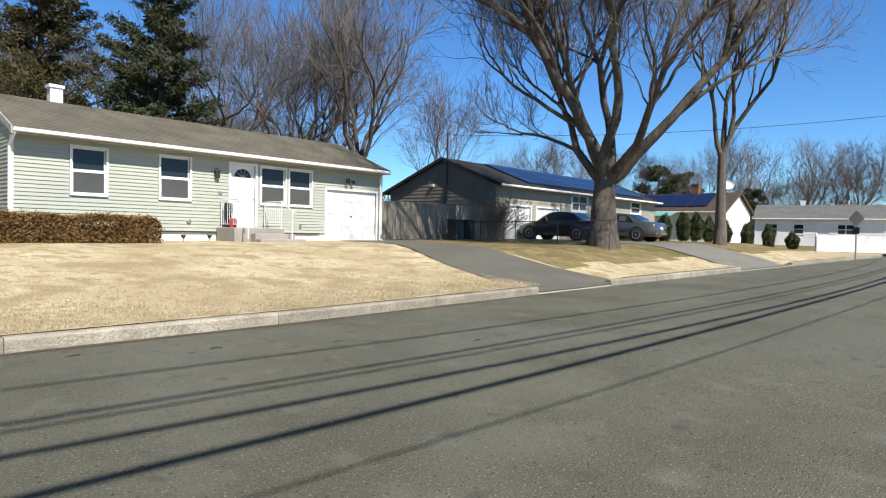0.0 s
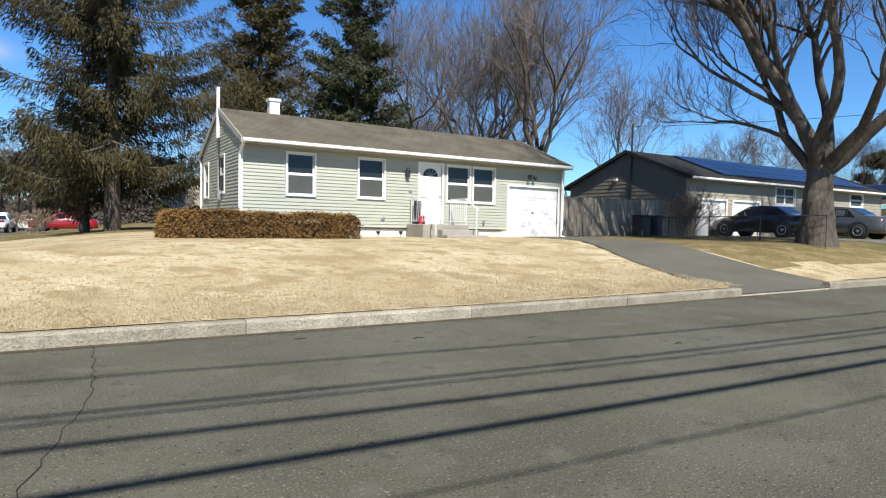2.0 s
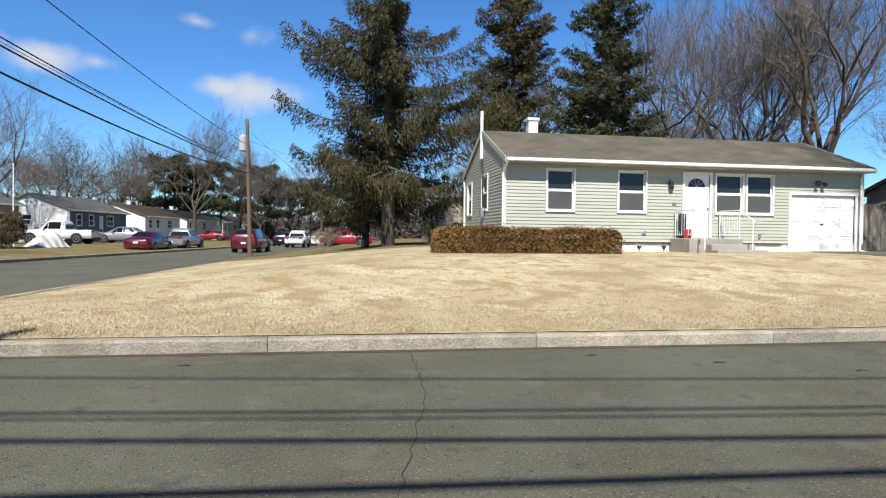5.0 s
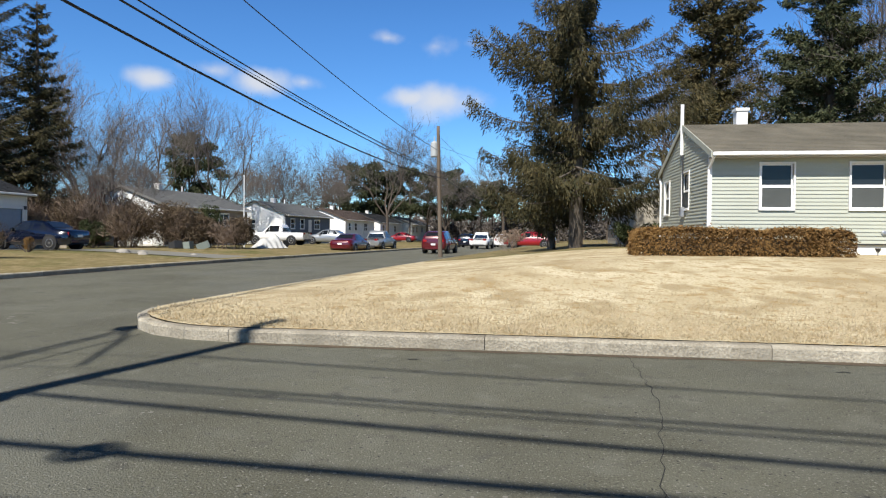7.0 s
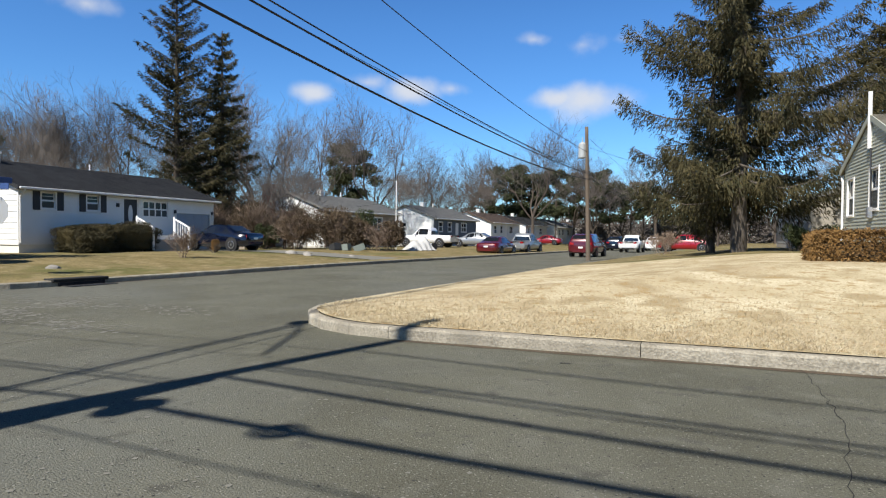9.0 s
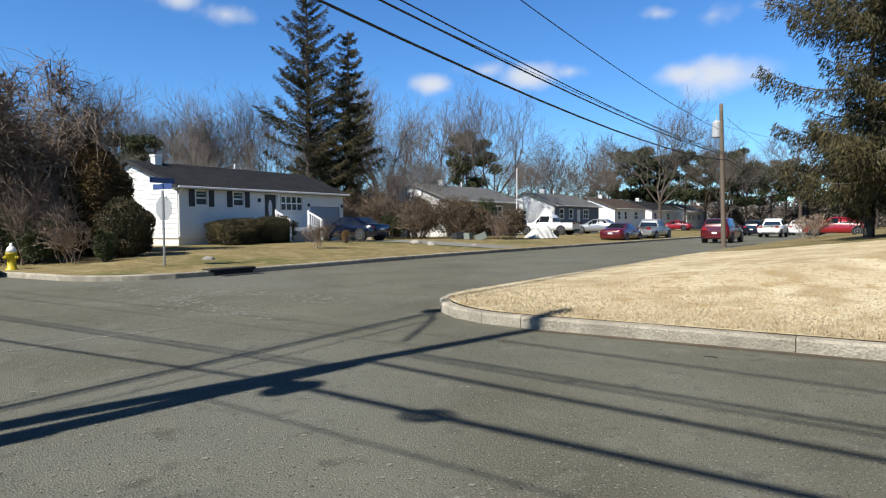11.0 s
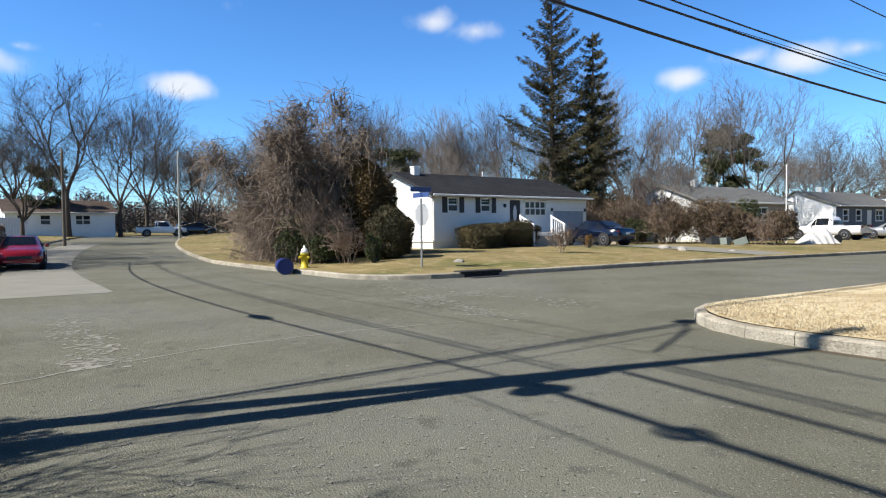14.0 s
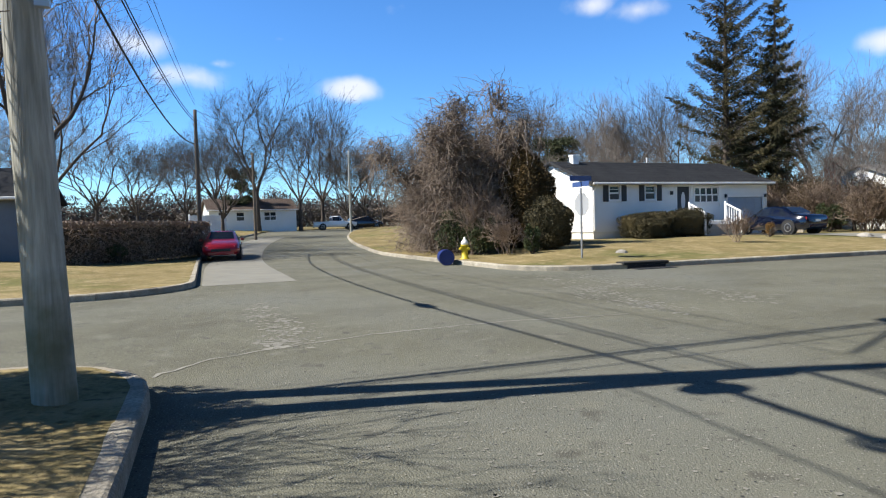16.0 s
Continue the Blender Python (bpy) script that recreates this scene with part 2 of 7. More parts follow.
M = {
    "asphalt": mat("asphalt", (0.139, 0.137, 0.102), (0.081, 0.078, 0.057), 0.9, fine=75, coarse=0.5, bump=0.6, contrast=1.3, fleck=((0.7, 0.52, 0.78, (0.132, 0.130, 0.101)), (2.6, 0.58, 0.78, (0.140, 0.137, 0.108)), (4.0, 0.62, 0.76, (0.085, 0.083, 0.067)), (52, 0.62, 0.73, (0.235, 0.228, 0.190)), (30, 0.66, 0.74, (0.037, 0.037, 0.035))), stain=(0.129, 0.131, 0.110), spec=0.2),
    "drive": mat("driveway_asphalt", (0.141, 0.135, 0.110), (0.099, 0.095, 0.076), 0.9, fine=50, coarse=1.0, bump=0.4, spec=0.3),
    "patch": mat("worn_asphalt", (0.198, 0.190, 0.156), (0.148, 0.143, 0.118), 0.9, fine=40, coarse=1.2, bump=0.3),
    "patch2": mat("grey_asphalt", (0.114, 0.112, 0.106), (0.087, 0.086, 0.081), 0.9, fine=50, coarse=1.0, bump=0.4, contrast=0.8),
    "crack": mat("crack_dirt", (0.021, 0.021, 0.018), (0.014, 0.013, 0.012), 0.95, bump=0.0),
    "sealer": mat("pale_crack", (0.230, 0.222, 0.188), (0.155, 0.149, 0.122), 0.95, bump=0.0),
    "kerb": mat("kerb_concrete", (0.400, 0.360, 0.280), (0.215, 0.190, 0.142), 0.9, fine=38, coarse=3.5, bump=0.7, vary=0.16, contrast=1.1, stain=(0.240, 0.215, 0.165)),
    "concrete": mat("concrete", (0.380, 0.350, 0.304), (0.289, 0.266, 0.228), 0.9, fine=50, coarse=2.0, bump=0.3, stain=(0.251, 0.228, 0.198)),
    "lawn": mat("dormant_lawn", (0.610, 0.540, 0.375), (0.400, 0.325, 0.192), 0.95, fine=24, coarse=1.0, bump=1.0, contrast=1.1, stain=(0.410, 0.331, 0.206), fleck=((0.55, 0.53, 0.70, (0.440, 0.365, 0.228)), (1.3, 0.53, 0.66, (0.350, 0.280, 0.165)), (3.6, 0.57, 0.72, (0.343, 0.251, 0.127)), (14, 0.6, 0.72, (0.298, 0.213, 0.103))), spec=0.1),
    "lawn2": mat("patchy_lawn", (0.255, 0.200, 0.098), (0.130, 0.106, 0.044), 0.95, fine=22, coarse=0.7, bump=0.9, contrast=1.0, stain=(0.105, 0.108, 0.036), fleck=((2.2, 0.50, 0.82, (0.30, 0.240, 0.132)), (11, 0.56, 0.76, (0.100, 0.081, 0.037))), spec=0.1),
    "far": mat("far_ground", (0.167, 0.137, 0.076), (0.099, 0.091, 0.046), 0.95, fine=4, coarse=0.1, bump=0.3, spec=0.1),
    "siding": mat("sage_vinyl_siding", (0.418, 0.433, 0.361), (0.388, 0.399, 0.327), 0.55, fine=20, coarse=0.8, bump=0.04, vary=0.035),
    # also the neighbour's gables, where shade is mixed into the colour
    "greysiding": mat("taupe_siding", (0.262, 0.220, 0.168), (0.205, 0.172, 0.130), 0.7, fine=20, coarse=0.9, bump=0.06, vary=0.04),
    "tansiding": mat("tan_siding", (0.350, 0.319, 0.258), (0.304, 0.277, 0.220), 0.7, fine=20, coarse=0.9, bump=0.05),
    "whitesiding": mat("white_siding", (0.80, 0.80, 0.77), (0.74, 0.74, 0.71), 0.6, fine=20, coarse=0.9, bump=0.05, vary=0.02),
    "paint": mat("white_paint", (0.82, 0.81, 0.78), (0.76, 0.75, 0.72), 0.45, fine=15, coarse=1.2, bump=0.03),
    "foundation": mat("painted_foundation", (0.74, 0.73, 0.67), (0.66, 0.65, 0.58), 0.8, fine=30, coarse=2.0, bump=0.15, stain=(0.56, 0.54, 0.46)),
    "roof": mat("brown_shingle", (0.152, 0.135, 0.103), (0.087, 0.078, 0.058), 0.95, fine=30, coarse=1.3, bump=0.5, vary=0.12, contrast=0.8),
    "roofdark": mat("charcoal_shingle", (0.046, 0.048, 0.051), (0.029, 0.030, 0.033), 1.0, spec=0.1, fine=30, coarse=1.3, bump=0.5, contrast=0.8),
    "roofgrey": mat("grey_shingle", (0.182, 0.182, 0.171), (0.129, 0.129, 0.122), 0.95, fine=30, coarse=1.3, bump=0.5),
    "roofbrown": mat("dark_brown_shingle", (0.106, 0.072, 0.053), (0.068, 0.049, 0.038), 0.95, fine=30, coarse=1.3, bump=0.5),
    "glass": glass_mat("window_glass"),
    "screen": mat("window_screen", (0.084, 0.091, 0.086), (0.068, 0.074, 0.071), 0.7, spec=0.2, bump=0.0, fine=80),
    "dark": mat("dark_interior", (0.015, 0.015, 0.017), (0.009, 0.009, 0.011), 0.9, bump=0.0),
    "solar": plain("solar_panel", (0.012, 0.024, 0.075), 0.3, 0.0, 0.0, 0.35),
    "black": plain("black_shutter", (0.02, 0.021, 0.025), 0.5),
    "metal": plain("galvanised_metal", (0.45, 0.46, 0.47), 0.45, 0.8),
    "darkmetal": plain("dark_metal", (0.06, 0.06, 0.062), 0.5, 0.6),
    "iron": plain("rusted_iron_rail", (0.14, 0.12, 0.10), 0.7, 0.3),
    "brick": mat("red_brick", (0.228, 0.099, 0.068), (0.152, 0.068, 0.049), 0.9, bump=0.3),
    "wood": mat("weathered_fence_wood", (0.334, 0.289, 0.228), (0.220, 0.186, 0.144), 0.9, fine=18, coarse=2.0, bump=0.5, vary=0.15, stretch=(1, 1, 0.12)),
    "pole": mat("weathered_pole_wood", (0.450, 0.450, 0.395), (0.215, 0.210, 0.175), 0.9, fine=30, coarse=4.0, bump=0.9, stretch=(1, 1, 0.06), contrast=1.0, stain=(0.140, 0.140, 0.085)),
    "polebrown": mat("brown_pole_wood", (0.152, 0.118, 0.084), (0.095, 0.072, 0.053), 0.9, fine=24, coarse=2.5, bump=0.6, stretch=(1, 1, 0.1)),
    "bark": mat("grey_bark", (0.143, 0.120, 0.095), (0.052, 0.042, 0.033), 0.95, fine=14, coarse=2.0, bump=1.0, stretch=(1, 1, 0.25), contrast=0.9),
    "barkdark": mat("dark_bark", (0.103, 0.080, 0.061), (0.057, 0.044, 0.034), 0.95, fine=14, coarse=2.0, bump=0.9, stretch=(1, 1, 0.25)),
    "twig": leafy("winter_twigs", (0.074, 0.064, 0.057), (0.180, 0.156, 0.136)),
    "twigred": leafy("reddish_twigs", (0.144, 0.099, 0.072), (0.327, 0.251, 0.186)),
    "twigbrown": leafy("brown_twigs", (0.082, 0.060, 0.045), (0.265, 0.208, 0.160)),
    "thicket": leafy("dry_thicket_leaves", (0.050, 0.034, 0.020), (0.150, 0.108, 0.066)),
    "spruce": leafy("spruce_needles", (0.019, 0.024, 0.010), (0.090, 0.071, 0.028)),
    "pine": leafy("pine_needles", (0.023, 0.034, 0.015), (0.076, 0.080, 0.034)),
    "hemlock": leafy("bronze_evergreen", (0.030, 0.035, 0.014), (0.114, 0.087, 0.034)),
    "hedge": leafy("bronze_hedge_leaves", (0.090, 0.048, 0.016), (0.284, 0.162, 0.054)),
    "greenbush": leafy("dark_green_leaves", (0.019, 0.030, 0.009), (0.076, 0.087, 0.034)),
    "darktopiary": leafy("dark_clipped_leaves", (0.017, 0.018, 0.008), (0.072, 0.057, 0.024)),
    "bronze": leafy("rusty_evergreen", (0.034, 0.025, 0.009), (0.112, 0.068, 0.021)),
    "straw": leafy("straw_grass", (0.339, 0.270, 0.155), (0.545, 0.464, 0.319)),
    "rubber": plain("tyre_rubber", (0.018, 0.018, 0.019), 0.85),
    "rim": plain("alloy_rim", (0.5, 0.51, 0.52), 0.3, 0.9),
    "carglass": plain("car_glass", (0.012, 0.014, 0.016), 0.04, 0.0, 0.3, 0.8),
    "taillight": plain("tail_light", (0.35, 0.01, 0.01), 0.2, 0.0, 0.5),
    "headlight": plain("head_light", (0.65, 0.66, 0.68), 0.1, 0.0, 0.8),
    "trimblack": plain("black_trim", (0.02, 0.02, 0.02), 0.6),
    "carblack": plain("black_car_paint", (0.012, 0.012, 0.014), 0.2, 0.0, 1.0),
    "cargrey": plain("grey_car_paint", (0.085, 0.09, 0.095), 0.25, 0.3, 1.0),
    "carred": plain("dark_red_car_paint", (0.10, 0.006, 0.010), 0.25, 0.1, 1.0),
    "carbrightred": plain("bright_red_car_paint", (0.30, 0.008, 0.018), 0.3, 0.0, 1.0),
    "carblue": plain("navy_car_paint", (0.002, 0.004, 0.014), 0.22, 0.0, 1.0),
    "carwhite": plain("white_car_paint", (0.78, 0.78, 0.77), 0.3, 0.0, 1.0),
    "carsilver": plain("silver_car_paint", (0.32, 0.34, 0.36), 0.3, 0.4, 1.0),
    "yellow": mat("hydrant_yellow", (0.547, 0.426, 0.008), (0.456, 0.342, 0.008), 0.5, bump=0.05),
    "bluedrum": mat("blue_plastic", (0.009, 0.023, 0.137), (0.007, 0.016, 0.099), 0.4, bump=0.03),
    "signback": plain("aluminium_sign_back", (0.52, 0.52, 0.51), 0.5, 0.5),
    "signblue": plain("blue_street_sign", (0.04, 0.08, 0.22), 0.5),
    "cable": plain("black_cable", (0.012, 0.012, 0.013), 0.7),
    "porcelain": plain("grey_transformer", (0.42, 0.44, 0.44), 0.5),
    "pvc": plain("white_vinyl", (0.80, 0.80, 0.80), 0.4),
    "garageblue": mat("slate_blue_door", (0.30, 0.36, 0.43), (0.26, 0.32, 0.39), 0.6, bump=0.03),
    "slate": mat("slate_blue_siding", (0.129, 0.152, 0.182), (0.099, 0.118, 0.144), 0.7, bump=0.05),
    "teal": mat("teal_awning", (0.152, 0.395, 0.380), (0.122, 0.342, 0.334), 0.7, bump=0.03),
    "tarp": mat("grey_tarp", (0.52, 0.52, 0.50), (0.42, 0.42, 0.41), 0.6, bump=0.3),
    "bin": plain("dark_plastic_bin", (0.03, 0.032, 0.034), 0.6),
    "greyplastic": plain("grey_green_plastic_bin", (0.19, 0.22, 0.19), 0.6),
    "soffit": mat("beige_vented_soffit", (0.395, 0.380, 0.334), (0.334, 0.319, 0.281), 0.7, bump=0.05),
    "redplastic": plain("red_plastic", (0.5, 0.05, 0.06), 0.5),
    "rust": mat("rust_roof", (0.182, 0.068, 0.038), (0.114, 0.046, 0.030), 0.9, bump=0.2),
    # brown of the gutter litter, and of the shade inside the hedges
    "litter_shade": mat("leaf_litter_and_shade_brown", (0.106, 0.076, 0.046), (0.053, 0.040, 0.024), 0.95, fine=30, coarse=2.0, bump=0.8, contrast=0.9),
    "stone": mat("field_stone", (0.319, 0.296, 0.258), (0.228, 0.209, 0.182), 0.9, bump=0.4),
}


# ---- building blocks ----
def thing(name, label, category, at=(0, 0, 0), turn=0.0, group="", kind=""):
    ob = new(name)
    ob.matrix_world = pose(*at, 0, 0, turn)
    ob.empty_display_size = 0.2
    return tagged(ob, label, category, group, kind)


def mesh_ob(name, bm, material, parent=None, label="", smooth=False):
    me = bpy.data.meshes.new(name)
    if smooth:
        for f in bm.faces:
            f.smooth = True
    bm.to_mesh(me)
    bm.free()
    me.materials.append(M[material])
    ob = new(name, me)
    ob.parent = parent
    return tagged(ob, label)


part = mesh_ob


def shared(name, me, parent, m=None):
    ob = new(name, me)
    ob.parent = parent
    if m is not None:
        ob.matrix_basis = m
    return ob


def data_mesh(name, verts, faces, material, smooth=False):
    me = bpy.data.meshes.new(name)
    me.from_pydata(verts, [], faces)
    if smooth:
        me.polygons.foreach_set("use_smooth", [True] * len(me.polygons))
    me.materials.append(M[material])
    me.update()
    return me


def box(bm, lo, hi, bevel=0.0, m=None):
    size = [max(h - l, 1e-4) for l, h in zip(lo, hi)]
    mid = [(h + l) / 2 for l, h in zip(lo, hi)]
    t = Matrix.Translation(mid) @ Matrix.Diagonal((*size, 1))
    vs = bmesh.ops.create_cube(bm, size=1, matrix=(m @ t) if m else t)["verts"]
    if bevel:
        es = list({e for v in vs for e in v.link_edges})
        bmesh.ops.bevel(bm, geom=es, offset=bevel, segments=1, affect="EDGES")
    return bm


def boxes(*lohi, bevel=0.0):
    bm = bmesh.new()
    for lo, hi in lohi:
        box(bm, lo, hi, bevel)
    return bm


def tube(bm, p0, p1, r0, r1=None, n=8, caps=True):
    p0, p1 = Vector(p0), Vector(p1)
    r1 = r0 if r1 is None else r1
    q = (p1 - p0).to_track_quat("Z", "Y").to_matrix()
    rings = []
    for p, r in ((p0, r0), (p1, r1)):
        rings.append([bm.verts.new(p + q @ Vector((r * math.cos(2 * math.pi * i / n), r * math.sin(2 * math.pi * i / n), 0))) for i in range(n)])
    for i in range(n):
        bm.faces.new((rings[0][i], rings[0][(i + 1) % n], rings[1][(i + 1) % n], rings[1][i]))
    if caps:
        bm.faces.new(rings[0][::-1])
        bm.faces.new(rings[1])
    return bm


def tubes(pieces, n=8):
    bm = bmesh.new()
    for p in pieces:
        tube(bm, *p, n=n)
    return bm


def lathe(bm, profile, n=16, m=None):
    """Turn (radius, height) pairs round z."""
    rings = []
    for r, z in profile:
        rings.append([bm.verts.new((m or Matrix()) @ Vector((r * math.cos(2 * math.pi * i / n), r * math.sin(2 * math.pi * i / n), z))) for i in range(n)])
    for a, b in zip(rings, rings[1:]):
        for i in range(n):
            bm.faces.new((a[i], a[(i + 1) % n], b[(i + 1) % n], b[i]))
    bm.faces.new(rings[0][::-1])
    bm.faces.new(rings[-1])
    return bm


def prism(bm, outline, x0, x1):
    """Extrude a (y, z) outline along x."""
    a = [bm.verts.new((x0, y, z)) for y, z in outline]
    b = [bm.verts.new((x1, y, z)) for y, z in outline]
    k = len(outline)
    for i in range(k):
        bm.faces.new((a[i], a[(i + 1) % k], b[(i + 1) % k], b[i]))
    bm.faces.new(a[::-1])
    bm.faces.new(b)
    return bm


# ---- the lie of the land ----
def smooth(t):
    t = min(max(t, 0.0), 1.0)
    return t * t * (3 - 2 * t)


def clip(v, a, b):
    return min(max(v, a), b)


def road_z(x, y):
    return 0.008 * clip(x - 5, 0, 60) - 0.006 * clip(-x - 8, 0, 25) + 0.028 * clip(-x - 33, 0, 43) - 0.006 * clip(y - 22, 0, 80)


SKEW = 0.085


def side_x(y):
    """How far the cross street has shifted to the east at y."""
    return SKEW * (y - 10)


def north_edge(x):
    return 7.15 - 0.0006 * max(x, 0) ** 2


def west_edge(x):
    return 8.25 + 0.0035 * max(-x - 24, 0) ** 2


def rounded(x, y, x0, y0, r, sx, sy):
    """The nearest point of the quadrant sx*x > sx*x0, sy*y > sy*y0, with a rounded corner."""
    a, b = sx * (x - x0), sy * (y - y0)
    a, b = max(a, 0), max(b, 0)
    if a < r and b < r:
        d = math.hypot(a - r, b - r)
        if d > r:
            a, b = r + (a - r) * r / d, r + (b - r) * r / d
    return x0 + sx * a, y0 + sy * b


# lots: corner x, corner y, radius, sign x, sign y; the street's curve is added to y and the cross street's slant to x
LOTS = {
    "ne": (-6.75, 0.0, 2.4, 1, 1, lambda x: north_edge(x)),
    "nw": (-15.7, 0.0, 2.3, -1, 1, lambda x: west_edge(x)),
    "sw": (-15.6, 0.0, 2.6, -1, -1, lambda x: -0.35 + 0.0035 * max(-x - 30, 0) ** 2),
    "se": (-7.75, 0.0, 1.5, 1, -1, lambda x: -0.52),
}


def lot_point(lot, u, v):
    x0, y0, r, sx, sy, edge = LOTS[lot]
    u, v = rounded(u, v, x0, y0, r, sx, sy)
    y = v + edge(u)
    return u + side_x(y if sy > 0 else 10 + (y - 10) * 0.3), y, u, v


def lot_rise(lot, u, v):
    x0, y0, r, sx, sy, edge = LOTS[lot]
    a, b = sx * (u - x0), sy * (v - y0)
    if lot == "ne":
        deep = 9.0 - 4.5 * smooth((u - 9) / 7)
        return 0.66 * smooth(0.06 + min(b / deep, a / 8.5) * 0.94) * (1 - 0.85 * smooth((u - 36) / 9)) if min(a, b) > 0 else 0.0
    if lot == "nw":
        return 0.32 * smooth(min(a / 9.0, b / 7.0))
    if lot == "sw":
        return 0.45 * smooth(min(a / 10.0, b / 10.0))
    return 0.25 * smooth(min(a, b) / 3.0)


def ground_z(x, y):
    """Height of whatever the foot meets at x, y outside the roads."""
    for lot, (x0, y0, r, sx, sy, edge) in LOTS.items():
        u = x - side_x(y if sy > 0 else 10 + (y - 10) * 0.3)
        v = y - edge(u)
        if sx * (u - x0) > 0 and sy * (v - y0) > 0:
            return road_z(x, y) + 0.15 + lot_rise(lot, u, v)
    return road_z(x, y)


def drive_east(v):
    """The driveway's eastern edge: a flared mouth, then a slow widening up to the garage."""
    return 13.95 + 0.85 * (1 - smooth(v / 1.6)) + 2.1 * smooth((v - 3.0) / 8.0)


def in_drive(u, v):
    """The green house's driveway, in the lot's own coordinates."""
    return 0 <= v <= 11.0 and 10.8 + 2.3 * smooth(v / 10) < u < drive_east(v)


def drop_kerb(lot, u):
    return lot == "ne" and (10.9 < u < 14.8 or 23.2 < u < 29.0)


def steps(a, b, fine_a, fine_b, small, big):
    out, t = [], a
    while t < b:
        out.append(t)
        t += small if fine_a < t < fine_b else min(big, max(small, 0.35 * min(abs(t - fine_a), abs(t - fine_b)) + small))
    return out + [b]


def lawn(lot, material, label, name):
    x0, y0, r, sx, sy, edge = LOTS[lot]
    us = [x0 + sx * t for t in steps(0.0, 260.0, -1, 30.0, 0.34, 20.0)]
    vs = [y0 + sy * t for t in steps(0.0, 260.0, -1, 18.0, 0.34, 20.0)]
    verts, index = [], {}
    for i, u in enumerate(us):
        for j, v in enumerate(vs):
            x, y, uu, vv = lot_point(lot, u + sx * 0.14, v + sy * 0.14)
            if abs(u - x0) < r + 1 and abs(v - y0) < r + 1:
                cx, cy = x0 + sx * r, y0 + sy * r
                du, dv = u - cx, v - cy
                if sx * du < 0 and sy * dv < 0:
                    d = math.hypot(du, dv)
                    lim = r - 0.14
                    if d > lim:
                        x, y, uu, vv = lot_point(lot, cx + du * lim / d, cy + dv * lim / d)
                        uu, vv = cx + du * lim / d, cy + dv * lim / d
                        y = vv + edge(uu)
                        x = uu + side_x(y if sy > 0 else 10 + (y - 10) * 0.3)
            near = clip(1 - min(abs(v - y0), abs(u - x0)) / 40, 0, 1)
            dip = -0.12 * (1 - smooth(abs(v) / 1.6)) if drop_kerb(lot, uu) else 0.0
            z = road_z(x, y) + 0.15 + lot_rise(lot, uu, vv) + dip + 0.025 * near * noise.noise((x * 0.35, y * 0.35, 3)) * smooth(abs(v) / 2) * smooth(abs(u - x0) / 2)
            if lot == "ne" and in_drive(uu, vv):
                z -= 0.03
            index[i, j] = len(verts)
            verts.append((x, y, z))
    faces = []
    for i in range(len(us) - 1):
        for j in range(len(vs) - 1):
            q = [index[i, j], index[i + 1, j], index[i + 1, j + 1], index[i, j + 1]]
            if sx * sy < 0:
                q.reverse()
            pts = [Vector(verts[k]) for k in q]
            if (pts[2] - pts[0]).cross(pts[3] - pts[1]).length > 2e-4:
                faces.append(q)
    me = data_mesh(name, verts, faces, material, True)
    if lot == "ne":
        me.materials.append(M["lawn2"])
        for p in me.polygons:
            c = p.center
            wob = 0.5 * noise.noise((c.x * 0.6, c.y * 0.6, 9))
            if (c.x > 14.0 and c.y > 8.6 + wob) or c.y > 25.5 + 3 * wob:
                p.material_index = 1
    return tagged(new(name, me), label, "lawn", kind="structure")


def kerb_line(lot, n_side, n_front):
    """Points along a lot's edge, from far down the cross street round the corner and along the front."""
    x0, y0, r, sx, sy, edge = LOTS[lot]
    pts = []
    for t in n_side:
        pts.append((x0, y0 + sy * t))
    for k in range(1, 7):
        a = math.pi / 2 * k / 6
        pts.append((x0 + sx * (r - r * math.cos(a)), y0 + sy * (r - r * math.sin(a))))
    for t in n_front:
        pts.append((x0 + sx * t, y0))
    return pts


